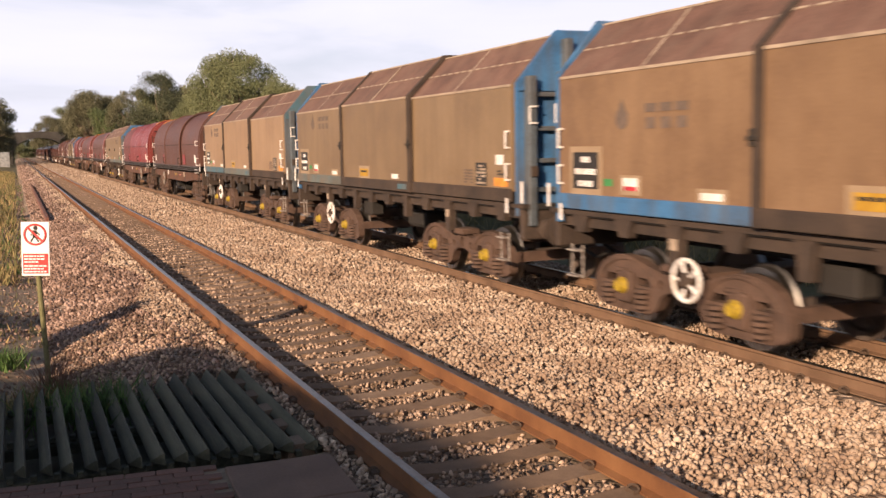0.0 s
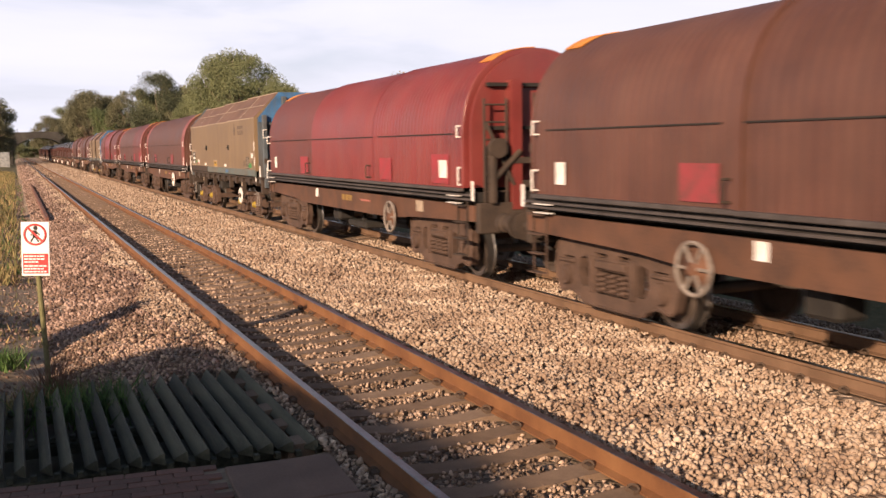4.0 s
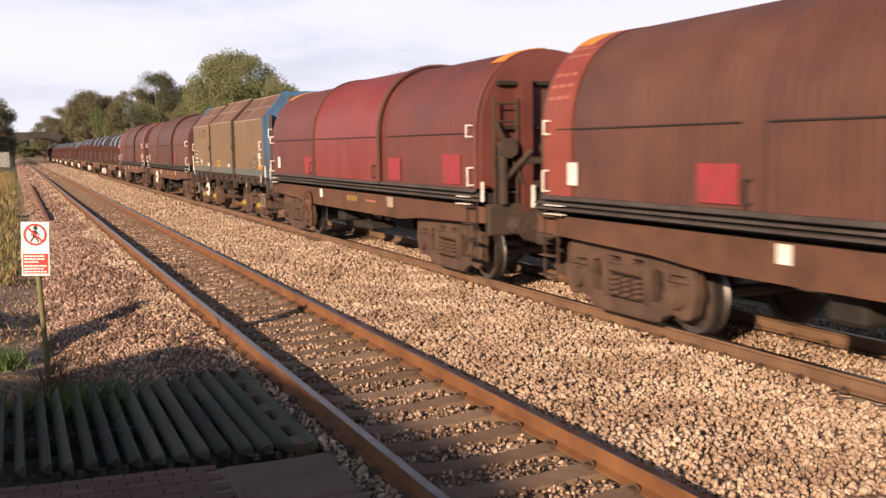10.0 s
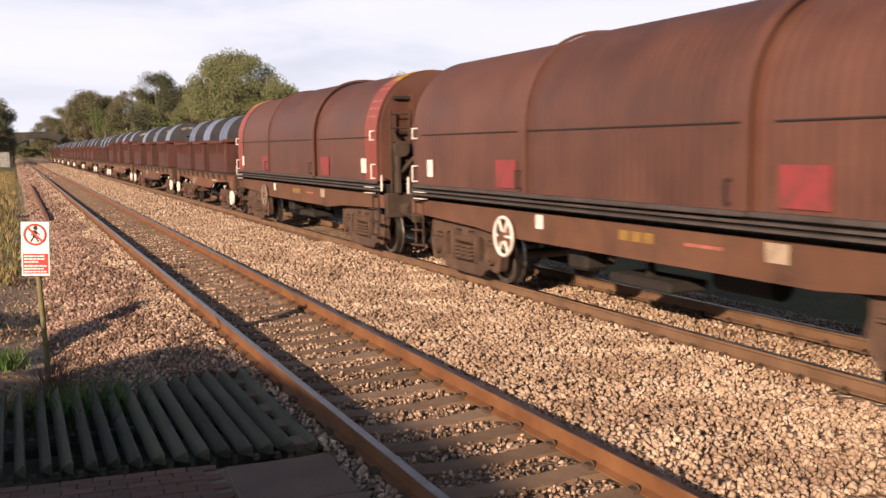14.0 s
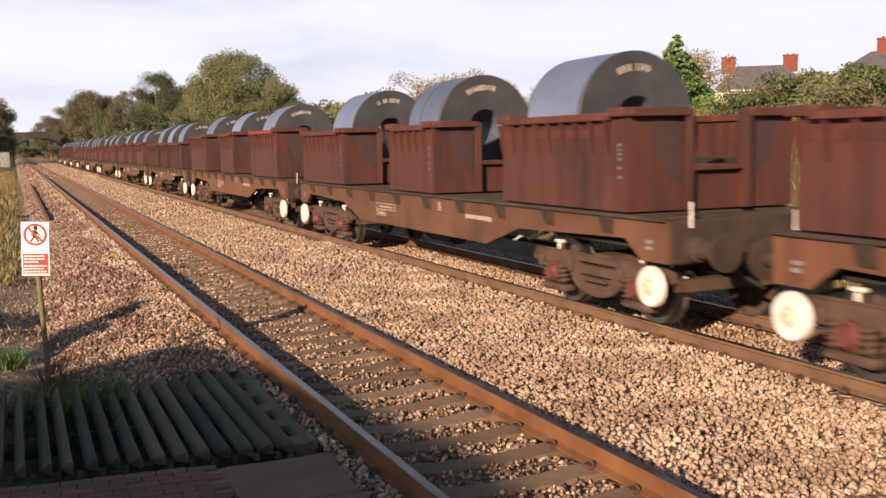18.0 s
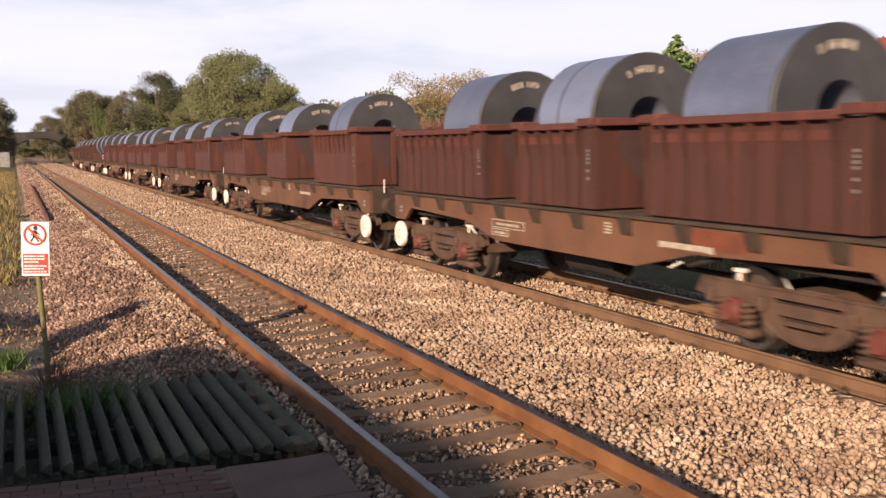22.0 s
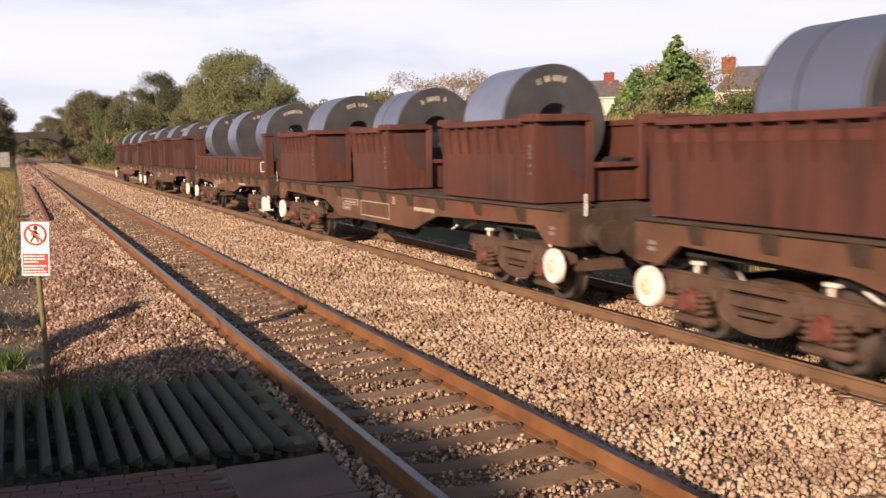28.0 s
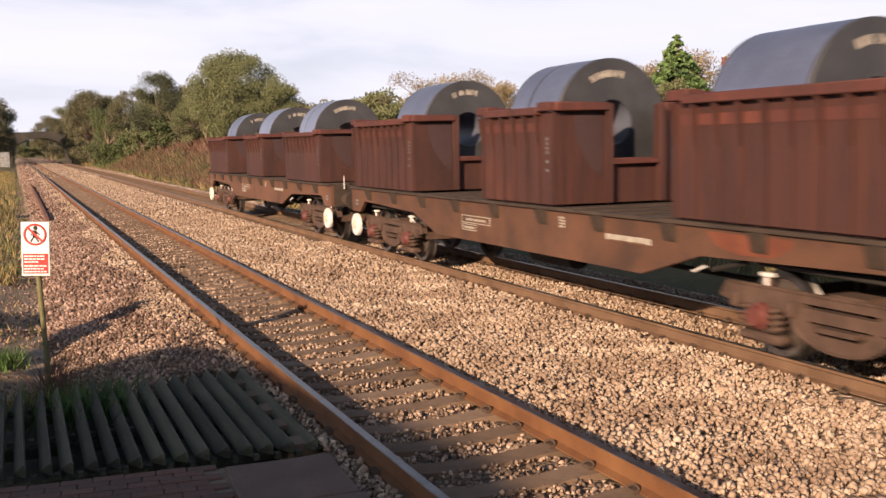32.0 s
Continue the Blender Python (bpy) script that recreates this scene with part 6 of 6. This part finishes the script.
LEAF_GREY = surface("grey_green_leaves", (0.072, 0.082, 0.042), (0.036, 0.042, 0.022), (0.115, 0.125, 0.066), 0.75, grain=2, blotch=0.35, island=0.32, bump=0)
T_PINE = dome_meshes(24, 9.0, 3.1, 46000, 0.075, LEAF_GREY, 1.7)
T_TALL = dome_meshes(13, 8.8, 3.2, 48000, 0.08, LEAF_BROWN, 1.6)
T_OLIVE = tree_meshes(1, 8.5, 4.2, 30000, 0.085, LEAF_OLIVE)
T_BROWN = tree_meshes(2, 8.0, 3.8, 28000, 0.085, LEAF_BROWN)
T_DOME = dome_meshes(11, 8.4, 4.5, 56000, 0.085, LEAF_OLIVE, 1.3)
T_DOMEB = dome_meshes(12, 8.5, 4.2, 36000, 0.095, LEAF_BROWN)
T_GREEN = tree_meshes(3, 7.5, 3.6, 24000, 0.085, LEAF_GREEN)
T_GOLD = tree_meshes(4, 6.0, 3.6, 6000, 0.10, LEAF_GOLD)
T_BUSH = tree_meshes(5, 3.2, 2.4, 5000, 0.13, LEAF_OLIVE)
T_BUSHG = tree_meshes(6, 3.0, 2.2, 5000, 0.13, LEAF_GREEN)
T_BRAM = tree_meshes(7, 2.6, 2.6, 4500, 0.12, LEAF_BROWN)

WOOD = [(T_DOME, 20.6, 95, 1.10, 20), (T_PINE, 16.6, 125, 1.12, 75), (T_TALL, 13.6, 190, 1.58, 40), (T_TALL, 9.9, 300, 1.5, 130), (T_DOMEB, -6.2, 200, 1.75, 77), (T_OLIVE, 22.8, 91, 0.80, 100), (T_DOME, 18.6, 104, 0.74, 200), (T_BROWN, 22.5, 140, 1.0, 130), (T_DOMEB, 17.6, 160, 1.0, 210), (T_BROWN, 20.4, 147, 0.9, 10), (T_OLIVE, 18.6, 140, 0.85, 300), (T_OLIVE, 23, 112, 0.95, 70),
        (T_OLIVE, 16.5, 180, 0.92, 90), (T_GREEN, 14.8, 172, 1.15, 0), (T_DOMEB, 13.8, 214, 1.2, 160), (T_BROWN, 17, 208, 1.3, 160), (T_OLIVE, 15, 226, 0.9, 230), (T_OLIVE, 19, 128, 0.8, 15),
        (T_BROWN, 14, 285, 1.45, 60), (T_OLIVE, 18, 310, 1.5, 15), (T_BROWN, 22, 262, 1.3, 10), (T_BROWN, 27, 180, 1.1, 80), (T_OLIVE, 28, 130, 0.9, 45), (T_OLIVE, 27, 100, 0.6, 10),
        (T_BROWN, -5.0, 214, 1.55, 33), (T_BROWN, -6, 205, 1.4, 122), (T_OLIVE, -7.5, 268, 1.3, 5), (T_BROWN, -5.0, 320, 1.2, 5),
        (T_BROWN, -1, 405, 1.2, 15), (T_OLIVE, 5, 412, 1.1, 75), (T_BROWN, 11, 408, 1.3, 95), (T_OLIVE, 16, 400, 1.2, 35), (T_BROWN, 12.5, 330, 0.8, 35), (T_BUSH, 1.5, 400, 1.6, 5), (T_BUSH, 7.5, 404, 1.6, 65), (T_BUSHG, -1.5, 330, 1.2, 65)]
for me, x, y, s, r in WOOD:
    gold = me is T_GREEN
    plant("tree", "bushy green tree on the cutting side" if gold else "olive-brown autumn tree on the cutting side", "tree", me, x, y, s, r, "line of trees")
BUSHES = [(T_BUSHG, 17.2, 121, 1.2, 15), (T_BRAM, 19.4, 119, 1.4, 60), (T_BUSH, 15.6, 131, 1.2, 100), (T_BUSHG, 21.4, 117, 1.3, 40), (T_BUSH, 24.4, 70, 1.1, 10), (T_BRAM, 22.5, 74, 1.2, 50), (T_BRAM, 27, 66, 1.2, 90), (T_GOLD, 27.0, 52.5, 0.55, 30), (T_BUSHG, 23.5, 22, 0.5, 15), (T_BRAM, 22.0, 25, 0.45, 70), (T_BUSHG, 21.5, 19.5, 0.5, 120), (T_BUSH, 25, 24, 0.55, 40), (T_BUSHG, 19.5, 22.5, 0.42, 10), (T_BRAM, 18.5, 18, 0.4, 60), (T_BUSH, 20.5, 28, 0.42, 0), (T_BRAM, 22.5, 31, 0.5, 60),
          (T_BRAM, 19.5, 82, 0.7, 0), (T_BRAM, 18.8, 116, 0.9, 40), (T_BUSHG, 15.0, 146, 1.2, 80), (T_BUSHG, 13.8, 160, 1.2, 60), (T_BRAM, 14.0, 178, 1.4, 20), (T_BUSH, 13.6, 195, 1.3, 20),
          (T_BUSHG, 13.4, 212, 1.3, 130), (T_BRAM, 14, 226, 1.5, 10), (T_BUSH, 20.5, 66, 0.8, 70), (T_BUSH, 22, 60, 0.75, 30), (T_BRAM, 24, 62, 0.9, 0), (T_GOLD, 23.4, 50.5, 0.60, 0), (T_GOLD, 25.3, 51, 0.58, 80), (T_GOLD, 21.6, 52, 0.55, 140),
          (T_BRAM, 21, 47, 0.7, 33), (T_BUSHG, 32.8, 35, 0.85, 10), (T_BUSHG, 35.5, 36.5, 0.9, 90), (T_BUSH, 34, 33.5, 0.8, 160), (T_BUSHG, 38, 36, 1.0, 50), (T_GOLD, 26.6, 34.5, 0.55, 50), (T_GOLD, 25.0, 35.0, 0.45, 10), (T_BRAM, 28.5, 35, 0.55, 80), (T_BUSHG, 30.5, 36, 0.5, 10),
          (T_BUSH, -1.75, 45, 0.3, 60), (T_BRAM, -4.2, 70, 0.5, 0)]
for me, x, y, s, r in BUSHES:
    lab = {id(T_GOLD): "golden autumn bush with thin bare twigs", id(T_BRAM): "brown bramble bush beside the railway", id(T_BUSHG): "leafy green bush beside the railway"}.get(id(me), "olive green bush beside the railway")
    plant("bush", lab, "bush", me, x, y, s, r, "lineside bushes")


def conifer(x, y, height):
    """A pointed evergreen with drooping sprays."""
    t = thing("conifer", "pointed green conifer beside the gardens", "tree", at=(x, y, ground_height(x, y)))
    part("trunk", rod(bmesh.new(), (0, 0, 0), (0, 0, height * 0.97), 0.14, 8, 0.02), BARK, t)
    rng = random.Random(9)
    cen, rad = [], []
    for i in range(90):
        f = rng.uniform(0.1, 1.0) ** 0.8
        r = (1 - f) * height * 0.56 + 0.04
        a = rng.uniform(0, 2 * math.pi)
        cen.append((math.cos(a) * r * 0.8, math.sin(a) * r * 0.8, height * f))
        rad.append(0.14 + 0.42 * (1 - f))
    v, f = leaf_cloud(cen, rad, 12000, 0.10, 8, 0.6)
    part("crown", tri_soup("crown", v, f, LEAF_CONIFER), None, t)


conifer(25.3, 33.4, 3.75)
conifer(23.9, 34.2, 2.6)


# grass and bracken on the far slope and the near verge
def blades(name, spots, heights, width, material, label, lean=0.5, seed=3):
    rng = np.random.default_rng(seed)
    n = len(spots)
    a = rng.uniform(0, 2 * math.pi, n)
    side = np.stack([np.cos(a), np.sin(a), 0 * a], -1) * (width * rng.uniform(0.5, 1.3, n))[:, None]
    tip = spots + np.stack([rng.normal(0, lean, n), rng.normal(0, lean, n), np.ones(n)], -1) * heights[:, None]
    v = np.stack([spots - side, spots + side, tip], 1).reshape(-1, 3)
    f = np.arange(3 * n).reshape(-1, 3)
    tagged(new(name, tri_soup(name, v, f, material)), label, "vegetation", kind="stuff")


def verge_spots(x0, x1, y0, y1, n, seed):
    rng = np.random.default_rng(seed)
    x, y = rng.uniform(x0, x1, n), y0 + (y1 - y0) * rng.uniform(0, 1, n) ** 1.3
    return np.array([(a, b, ground_height(a, b) - 0.03) for a, b in zip(x, y)])


sp = verge_spots(12.4, 20, 34, 150, 26000, 11)
blades("bracken", sp, np.random.default_rng(1).uniform(0.35, 0.95, len(sp)), 0.07, BRACKEN, "reddish dead bracken and grass on the cutting slope")
sp = verge_spots(12.0, 16, 40, 230, 12000, 12)
blades("slope_grass", sp, np.random.default_rng(2).uniform(0.25, 0.7, len(sp)), 0.05, GRASS, "dry green-brown grass along the slope foot")
sp = verge_spots(12.3, 16.5, 78, 185, 9000, 17)
blades("slope_herbs", sp, np.random.default_rng(8).uniform(0.3, 0.8, len(sp)), 0.06, LEAF_GREEN, "green grass and herbs on the cutting slope")
sp = verge_spots(13.4, 26, 6, 40, 26000, 15)
blades("bank_grass", sp, np.random.default_rng(6).uniform(0.2, 0.6, len(sp)), 0.02, GRASS, "dry yellow-green grass on the near bank")
sp = verge_spots(-5.0, -0.05, 22, 140, 16000, 19)
blades("verge_grass", sp, np.random.default_rng(7).uniform(0.12, 0.42, len(sp)), 0.03, GRASS, "tall dry golden grass on the near verge", 0.35)
sp = verge_spots(-3.5, 0.4, 24, 90, 1800, 27)
blades("verge_herbs", sp, np.random.default_rng(9).uniform(0.08, 0.3, len(sp)), 0.04, WEED, "green weeds among the dry verge grass", 0.45)
sp = verge_spots(-5.0, 0.5, 15, 130, 15000, 13)
blades("verge_grass", sp, np.random.default_rng(5).uniform(0.03, 0.20, len(sp)), 0.022, GRASS, "patchy dry grass on the near verge")


# ---- houses beyond the gardens ----
def house(x, y, w, d, eaves, ridge, turn, label, chimneys, hip):
    g = ground_height(x, y)
    h = thing("house", label, "house", "houses", at=(x, y, g))
    h.rotation_euler = (0, 0, radians(turn))
    part("wall", box(bmesh.new(), 0, 0, -0.5, w, d, eaves + 0.5), RENDER, h, "cream rendered wall")
    o = 0.35
    vs = [(-w / 2 - o, -d / 2 - o, eaves), (w / 2 + o, -d / 2 - o, eaves), (w / 2 + o, d / 2 + o, eaves), (-w / 2 - o, d / 2 + o, eaves), (-w / 2 + hip, 0, ridge), (w / 2 - hip, 0, ridge)]
    fs = [(0, 1, 5, 4), (2, 3, 4, 5), (1, 2, 5), (3, 0, 4), (3, 2, 1, 0)]
    roof = part("roof", mesh_from("roof", vs, fs, SLATE), None, h, "grey slate hipped roof")
    for cx in chimneys:
        c = part("chimney", box(box(bmesh.new(), cx, 0, ridge - 0.9, 1.75, 0.8, 2.1, 0.02), cx, 0, ridge + 1.12, 1.9, 0.95, 0.12), BRICK_RED, roof, "red brick chimney stack")
        for k in (-0.4, 0.4):
            part("chimney_pot", rod(bmesh.new(), (cx + k, 0, ridge + 1.22), (cx + k, 0, ridge + 1.42), 0.11, 10, 0.09), BRICK_RED, c)
    for fx in (-0.3, 0.3):
        for z in (1.0, 3.6):
            wdw = part("window", box(bmesh.new(), fx * w, -d / 2 - 0.02, z, 1.5, 0.08, 1.2), GLASS, h)
            bm = bmesh.new()
            for a, b in ((-0.78, 0.06), (0.78, 0.06), (0, 0.05)):
                box(bm, fx * w + a, -d / 2 - 0.05, z, b, 0.08, 1.2)
            for zz in (z - 0.05, z + 1.15):
                box(bm, fx * w, -d / 2 - 0.05, zz, 1.62, 0.1, 0.07)
            part("window_frame", bm, SIGN_WHITE, wdw, "white window frame")
    part("gutter", box(bmesh.new(), 0, -d / 2 - o, eaves - 0.12, w + 2 * o, 0.12, 0.12), SIGN_WHITE, h)
    return h


house(89.0, 100, 11.0, 8.0, 5.2, 8.4, -41, "house with grey slate roof and red chimneys", (-4.0, 3.6), 2.6)
house(78.5, 69, 12.5, 8.0, 4.9, 7.6, -44, "house with grey slate roof behind garden bushes", (-1.2, 4.0), 3.6)
house(91, 140, 9, 8.0, 5.0, 8.0, -35, "slate-roofed house beyond the gardens", (1.0,), 2.0)


# ---- near side: crossing, trespass guard, sign ----
def warning_sign():
    s = thing("warning_sign", "white trespass warning sign with red circle on a green post", "sign", at=(0.19, 11.25, -0.515))
    bm = rod(bmesh.new(), (0.03, 0, 0), (-0.04, 0.03, 2.0), 0.028, 10)
    part("post", bm, POST_GREEN, s, "thin mossy green post")
    tilt = pose(-0.035, -0.01, 1.75, 0, 2.0, -14)
    b = part("board", box(bmesh.new(), 0, 0, -0.29, 0.285, 0.012, 0.58, 0.003), SIGN_WHITE, s, "white sign board")
    b.matrix_basis = tilt
    part("red_circle", lathe(bmesh.new(), [(-0.011, 0.118), (-0.011, 0.096), (-0.006, 0.096), (-0.006, 0.118)], 36, "Y", True), SIGN_RED, b, "red prohibition ring", at=(0, 0, 0.155))
    part("red_bar", box(bmesh.new(), 0, 0, -0.1, 0.022, 0.004, 0.2), SIGN_RED, b, at=(0, -0.0095, 0.155), turn=(0, -45, 0))
    bm = bmesh.new()
    rod(bm, (0.005, -0.008, 0.225), (0.005, -0.0075, 0.225), 0.024, 12)
    for p, q, r in (((0, 0.2), (-0.005, 0.13), 0.042), ((-0.005, 0.14), (-0.045, 0.078), 0.018), ((-0.005, 0.14), (0.036, 0.078), 0.018), ((0, 0.19), (0.05, 0.15), 0.014), ((0, 0.19), (-0.045, 0.145), 0.014)):
        a = math.atan2(q[0] - p[0], q[1] - p[1])
        ln = math.hypot(q[0] - p[0], q[1] - p[1])
        box(bm, 0, 0, 0, r, 0.003, ln, m=Matrix.Translation((p[0], -0.0075, p[1])) @ Matrix.Rotation(a, 4, "Y"))
    part("walking_symbol", bm, BLACK, b, "black walking symbol")
    part("red_panel", box(bmesh.new(), 0, -0.0075, -0.265, 0.255, 0.003, 0.215), SIGN_RED, b, "red text panel")
    rng = random.Random(2)
    for r in range(6):
        bm = bmesh.new()
        x = -0.115
        while x < 0.09 - (0.08 if r == 2 else 0):
            ww = rng.uniform(0.02, 0.045)
            box(bm, x + ww / 2, -0.0105, -0.085 - r * 0.031 - (0.012 if r > 2 else 0), ww, 0.003, 0.015)
            x += ww + 0.008
        tagged(part("text_line", bm, SIGN_WHITE, b, "line of small white text, unreadable"), kind="stuff")


warning_sign()
cess = new("cess_path", mesh_from("cess_path", [(x + 0.1 * math.sin(y), y, ground_height(x, y) + 0.02 + 0.02 * noise.noise((x * 3, y * 2, 1))) for y in grid_lines([(3, 30, 0.6), (30, 110, 4)]) for x in (-6, -3, -1.5, -0.7, -0.2, 0.2, 0.5)],
                                        [(j * 7 + i, j * 7 + i + 1, j * 7 + i + 8, j * 7 + i + 7) for j in range(len(grid_lines([(3, 30, 0.6), (30, 110, 4)])) - 1) for i in range(6)], EARTH, True))
tagged(cess, "trodden brown earth path beside the ballast", "path", kind="structure")


def trespass_guard():
    """Ridged bars side by side, each with a broad slope towards the path, a narrow one towards the rail and a pointed end."""
    g = thing("trespass_guard", "dark weathered timber anti-trespass guard of pointed ridged bars", "guard", at=(0, 0, -0.24))
    rng = random.Random(12)
    for i in range(16):
        x = -0.42 + i * 0.168
        far = 10.62 + rng.uniform(-0.09, 0.05)
        tip = 7.88 - 0.155 * (x + 0.07) + rng.uniform(-0.02, 0.02)
        section = [(-0.050, 0.0), (-0.048, 0.012), (0.026, 0.108), (0.036, 0.108), (0.040, 0.012), (0.040, 0.0)]
        back = (0.19, 0.185, 0.03, 0.0, 0.02, 0.05)
        bm = bmesh.new()
        a = [bm.verts.new((px, tip + d, pz)) for (px, pz), d in zip(section, back)]
        b = [bm.verts.new((px, far - d * 0.5, pz)) for (px, pz), d in zip(section, back)]
        for k in range(6):
            bm.faces.new((a[k], a[(k + 1) % 6], b[(k + 1) % 6], b[k]))
        bm.faces.new(a[::-1])
        bm.faces.new(b)
        bmesh.ops.recalc_face_normals(bm, faces=bm.faces)
        part("bar", bm, TIMBER, g, at=(x + rng.uniform(-0.006, 0.006), 0, 0.01 + rng.uniform(-0.006, 0.008)), turn=(0, rng.uniform(-2, 2), rng.uniform(-0.08, 0.08)))
        for y in (7.97, 9.0, 10.1):
            part("block", memo("guard_block", lambda: to_mesh("block", box(bmesh.new(), 0.0, 0, -0.03, 0.05, 0.07, 0.05, 0.006), TIMBER)), None, g, at=(x + 0.08, y - 0.155 * (x + 0.07) * (y < 8), 0.0))
    part("side_board", box(bmesh.new(), 2.2, 9.05, 0.03, 0.14, 3.0, 0.03, 0.004), TIMBER, g, "dark board along the rail side")
    for y in (8.05, 9.0, 10.1):
        part("bearer", box(bmesh.new(), 0.8, y, -0.14, 2.75, 0.14, 0.1, 0.01), TIMBER, g)


trespass_guard()

# Dark sheet added below the bars so the gaps between them read as shade.
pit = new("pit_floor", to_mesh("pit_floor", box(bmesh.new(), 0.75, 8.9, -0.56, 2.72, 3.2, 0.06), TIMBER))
tagged(pit, "dark sheet added as shade under the timber guard", "ground", kind="structure")


def crossing():
    c = thing("foot_crossing", "brick and concrete foot crossing beside the track", "pavement", at=(0, 0, 0), kind="structure")
    part("base", box(bmesh.new(), 0.35, 5.1, -0.5, 3.4, 4.1, 0.388), EARTH, c)
    me = to_mesh("brick", box(bmesh.new(), 0, 0, 0, 0.213, 0.104, 0.05, 0.004), PAVER)
    rng = random.Random(5)
    for r in range(24):
        for k in range(14):
            x = -1.25 + k * 0.218 + (0.109 if r % 2 else 0)
            y = 7.30 - 0.10 * x - 0.108 * r
            if x < 1.22:
                part("brick", me, None, c, at=(x, y, -0.145 + rng.uniform(-0.003, 0.003)), turn=(0, 0, -5.7))
    for k, (xa, ya) in enumerate(((1.68, 6.64), (1.66, 5.74), (1.64, 4.84))):
        part("slab", box(bmesh.new(), 0, 0, 0, 0.80, 0.88, 0.06, 0.008), SLAB, c, "worn grey concrete slab", at=(xa, ya, -0.145), turn=(0, 0, -3))


crossing()


def edging():
    e = thing("edging_board", "rusty brown edging strip along the cess", "edging", at=(0, 0, 0))
    for i in range(14):
        y = 40 + i * 2.8
        part("board", box(bmesh.new(), 1.0 + 0.004 * i, y, -0.50, 0.12, 2.75, 0.34, 0.008), RUSTY_EDGE, e, turn=(0, 0, 0))


edging()


def relay_hut():
    h = thing("relay_hut", "pale grey metal equipment hut beside the line", "hut", at=(-2.05, 188, -0.45))
    part("body", box(bmesh.new(), 0, 0, 0, 2.7, 1.6, 2.55, 0.02), FENCE, h)
    part("roof", box(bmesh.new(), 0, 0, 2.55, 2.9, 1.8, 0.12, 0.02), FENCE, h)
    for x in (-0.75, 0.55):
        part("door", box(bmesh.new(), x, -0.82, 0.15, 1.1, 0.05, 2.2, 0.01), FENCE, h, "flush grey metal door")
    part("door_handle", box(bmesh.new(), 0.12, -0.87, 1.1, 0.05, 0.05, 0.2), BLACK, h)


relay_hut()


def weeds(x, y, z, n, h, w, material, seed, label, spread=0.3):
    rng = np.random.default_rng(seed)
    sp = np.stack([rng.normal(x, spread, n), rng.normal(y, spread, n), np.full(n, z)], -1)
    blades("weed_clump", sp, rng.uniform(0.4, 1.0, n) * h, w, material, label, 0.45, seed)


weeds(0.55, 10.1, -0.34, 700, 0.34, 0.011, WEED, 21, "green weeds growing through the guard", 0.30)
weeds(-0.22, 13.1, -0.42, 260, 0.3, 0.014, WEED, 22, "bright green weed tuft by the path", 0.10)
weeds(0.28, 11.2, -0.45, 150, 0.75, 0.008, BRACKEN, 23, "dry brown stalks beside the sign post", 0.10)
weeds(0.05, 10.9, -0.42, 420, 0.26, 0.008, GRASS, 24, "dry golden grass beside the sign post", 0.26)


# ---- behind the camera: an unseen building, added and shaped to shade the crossing ----
def shade_building():
    b = thing("station_building", "unseen brick block added to shade the crossing", "building", at=(0, 0, 0), kind="structure")
    bm = side_plate(bmesh.new(), [(4.6, -0.6), (3.15, 3.9), (3.3, 4.45), (2.97, 4.9), (2.2, 5.08), (-3.7, 5.52), (-10.2, 5.0), (-10.2, -0.6)], -16.0, -9.8)
    part("wall", bm, BRICK_RED, b)
    for ya, za, yb, zb in ((2.97, 4.9, 2.2, 5.08), (2.2, 5.08, -3.7, 5.52), (-3.7, 5.52, -10.25, 5.0)):
        part("roof", side_plate(bmesh.new(), [(ya, za), (ya, za + 0.05), (yb, zb + 0.05), (yb, zb)], -16.2, -9.79), SLATE, b)


shade_building()
# Two bushes out of view, added only to throw shadow blotches beside the track.
T_CASTER = tree_meshes(31, 2.2, 0.62, 4000, 0.06, LEAF_OLIVE)
plant("bush", "unseen upright bush added to cast shade on the ballast", "bush", T_CASTER, -1.93, 13.06, 1.0, 15, "station bushes")
plant("bush", "unseen bush added to cast shade on the path", "bush", T_BUSH, -4.9, 13.6, 0.6, 115, "station bushes")

motions()
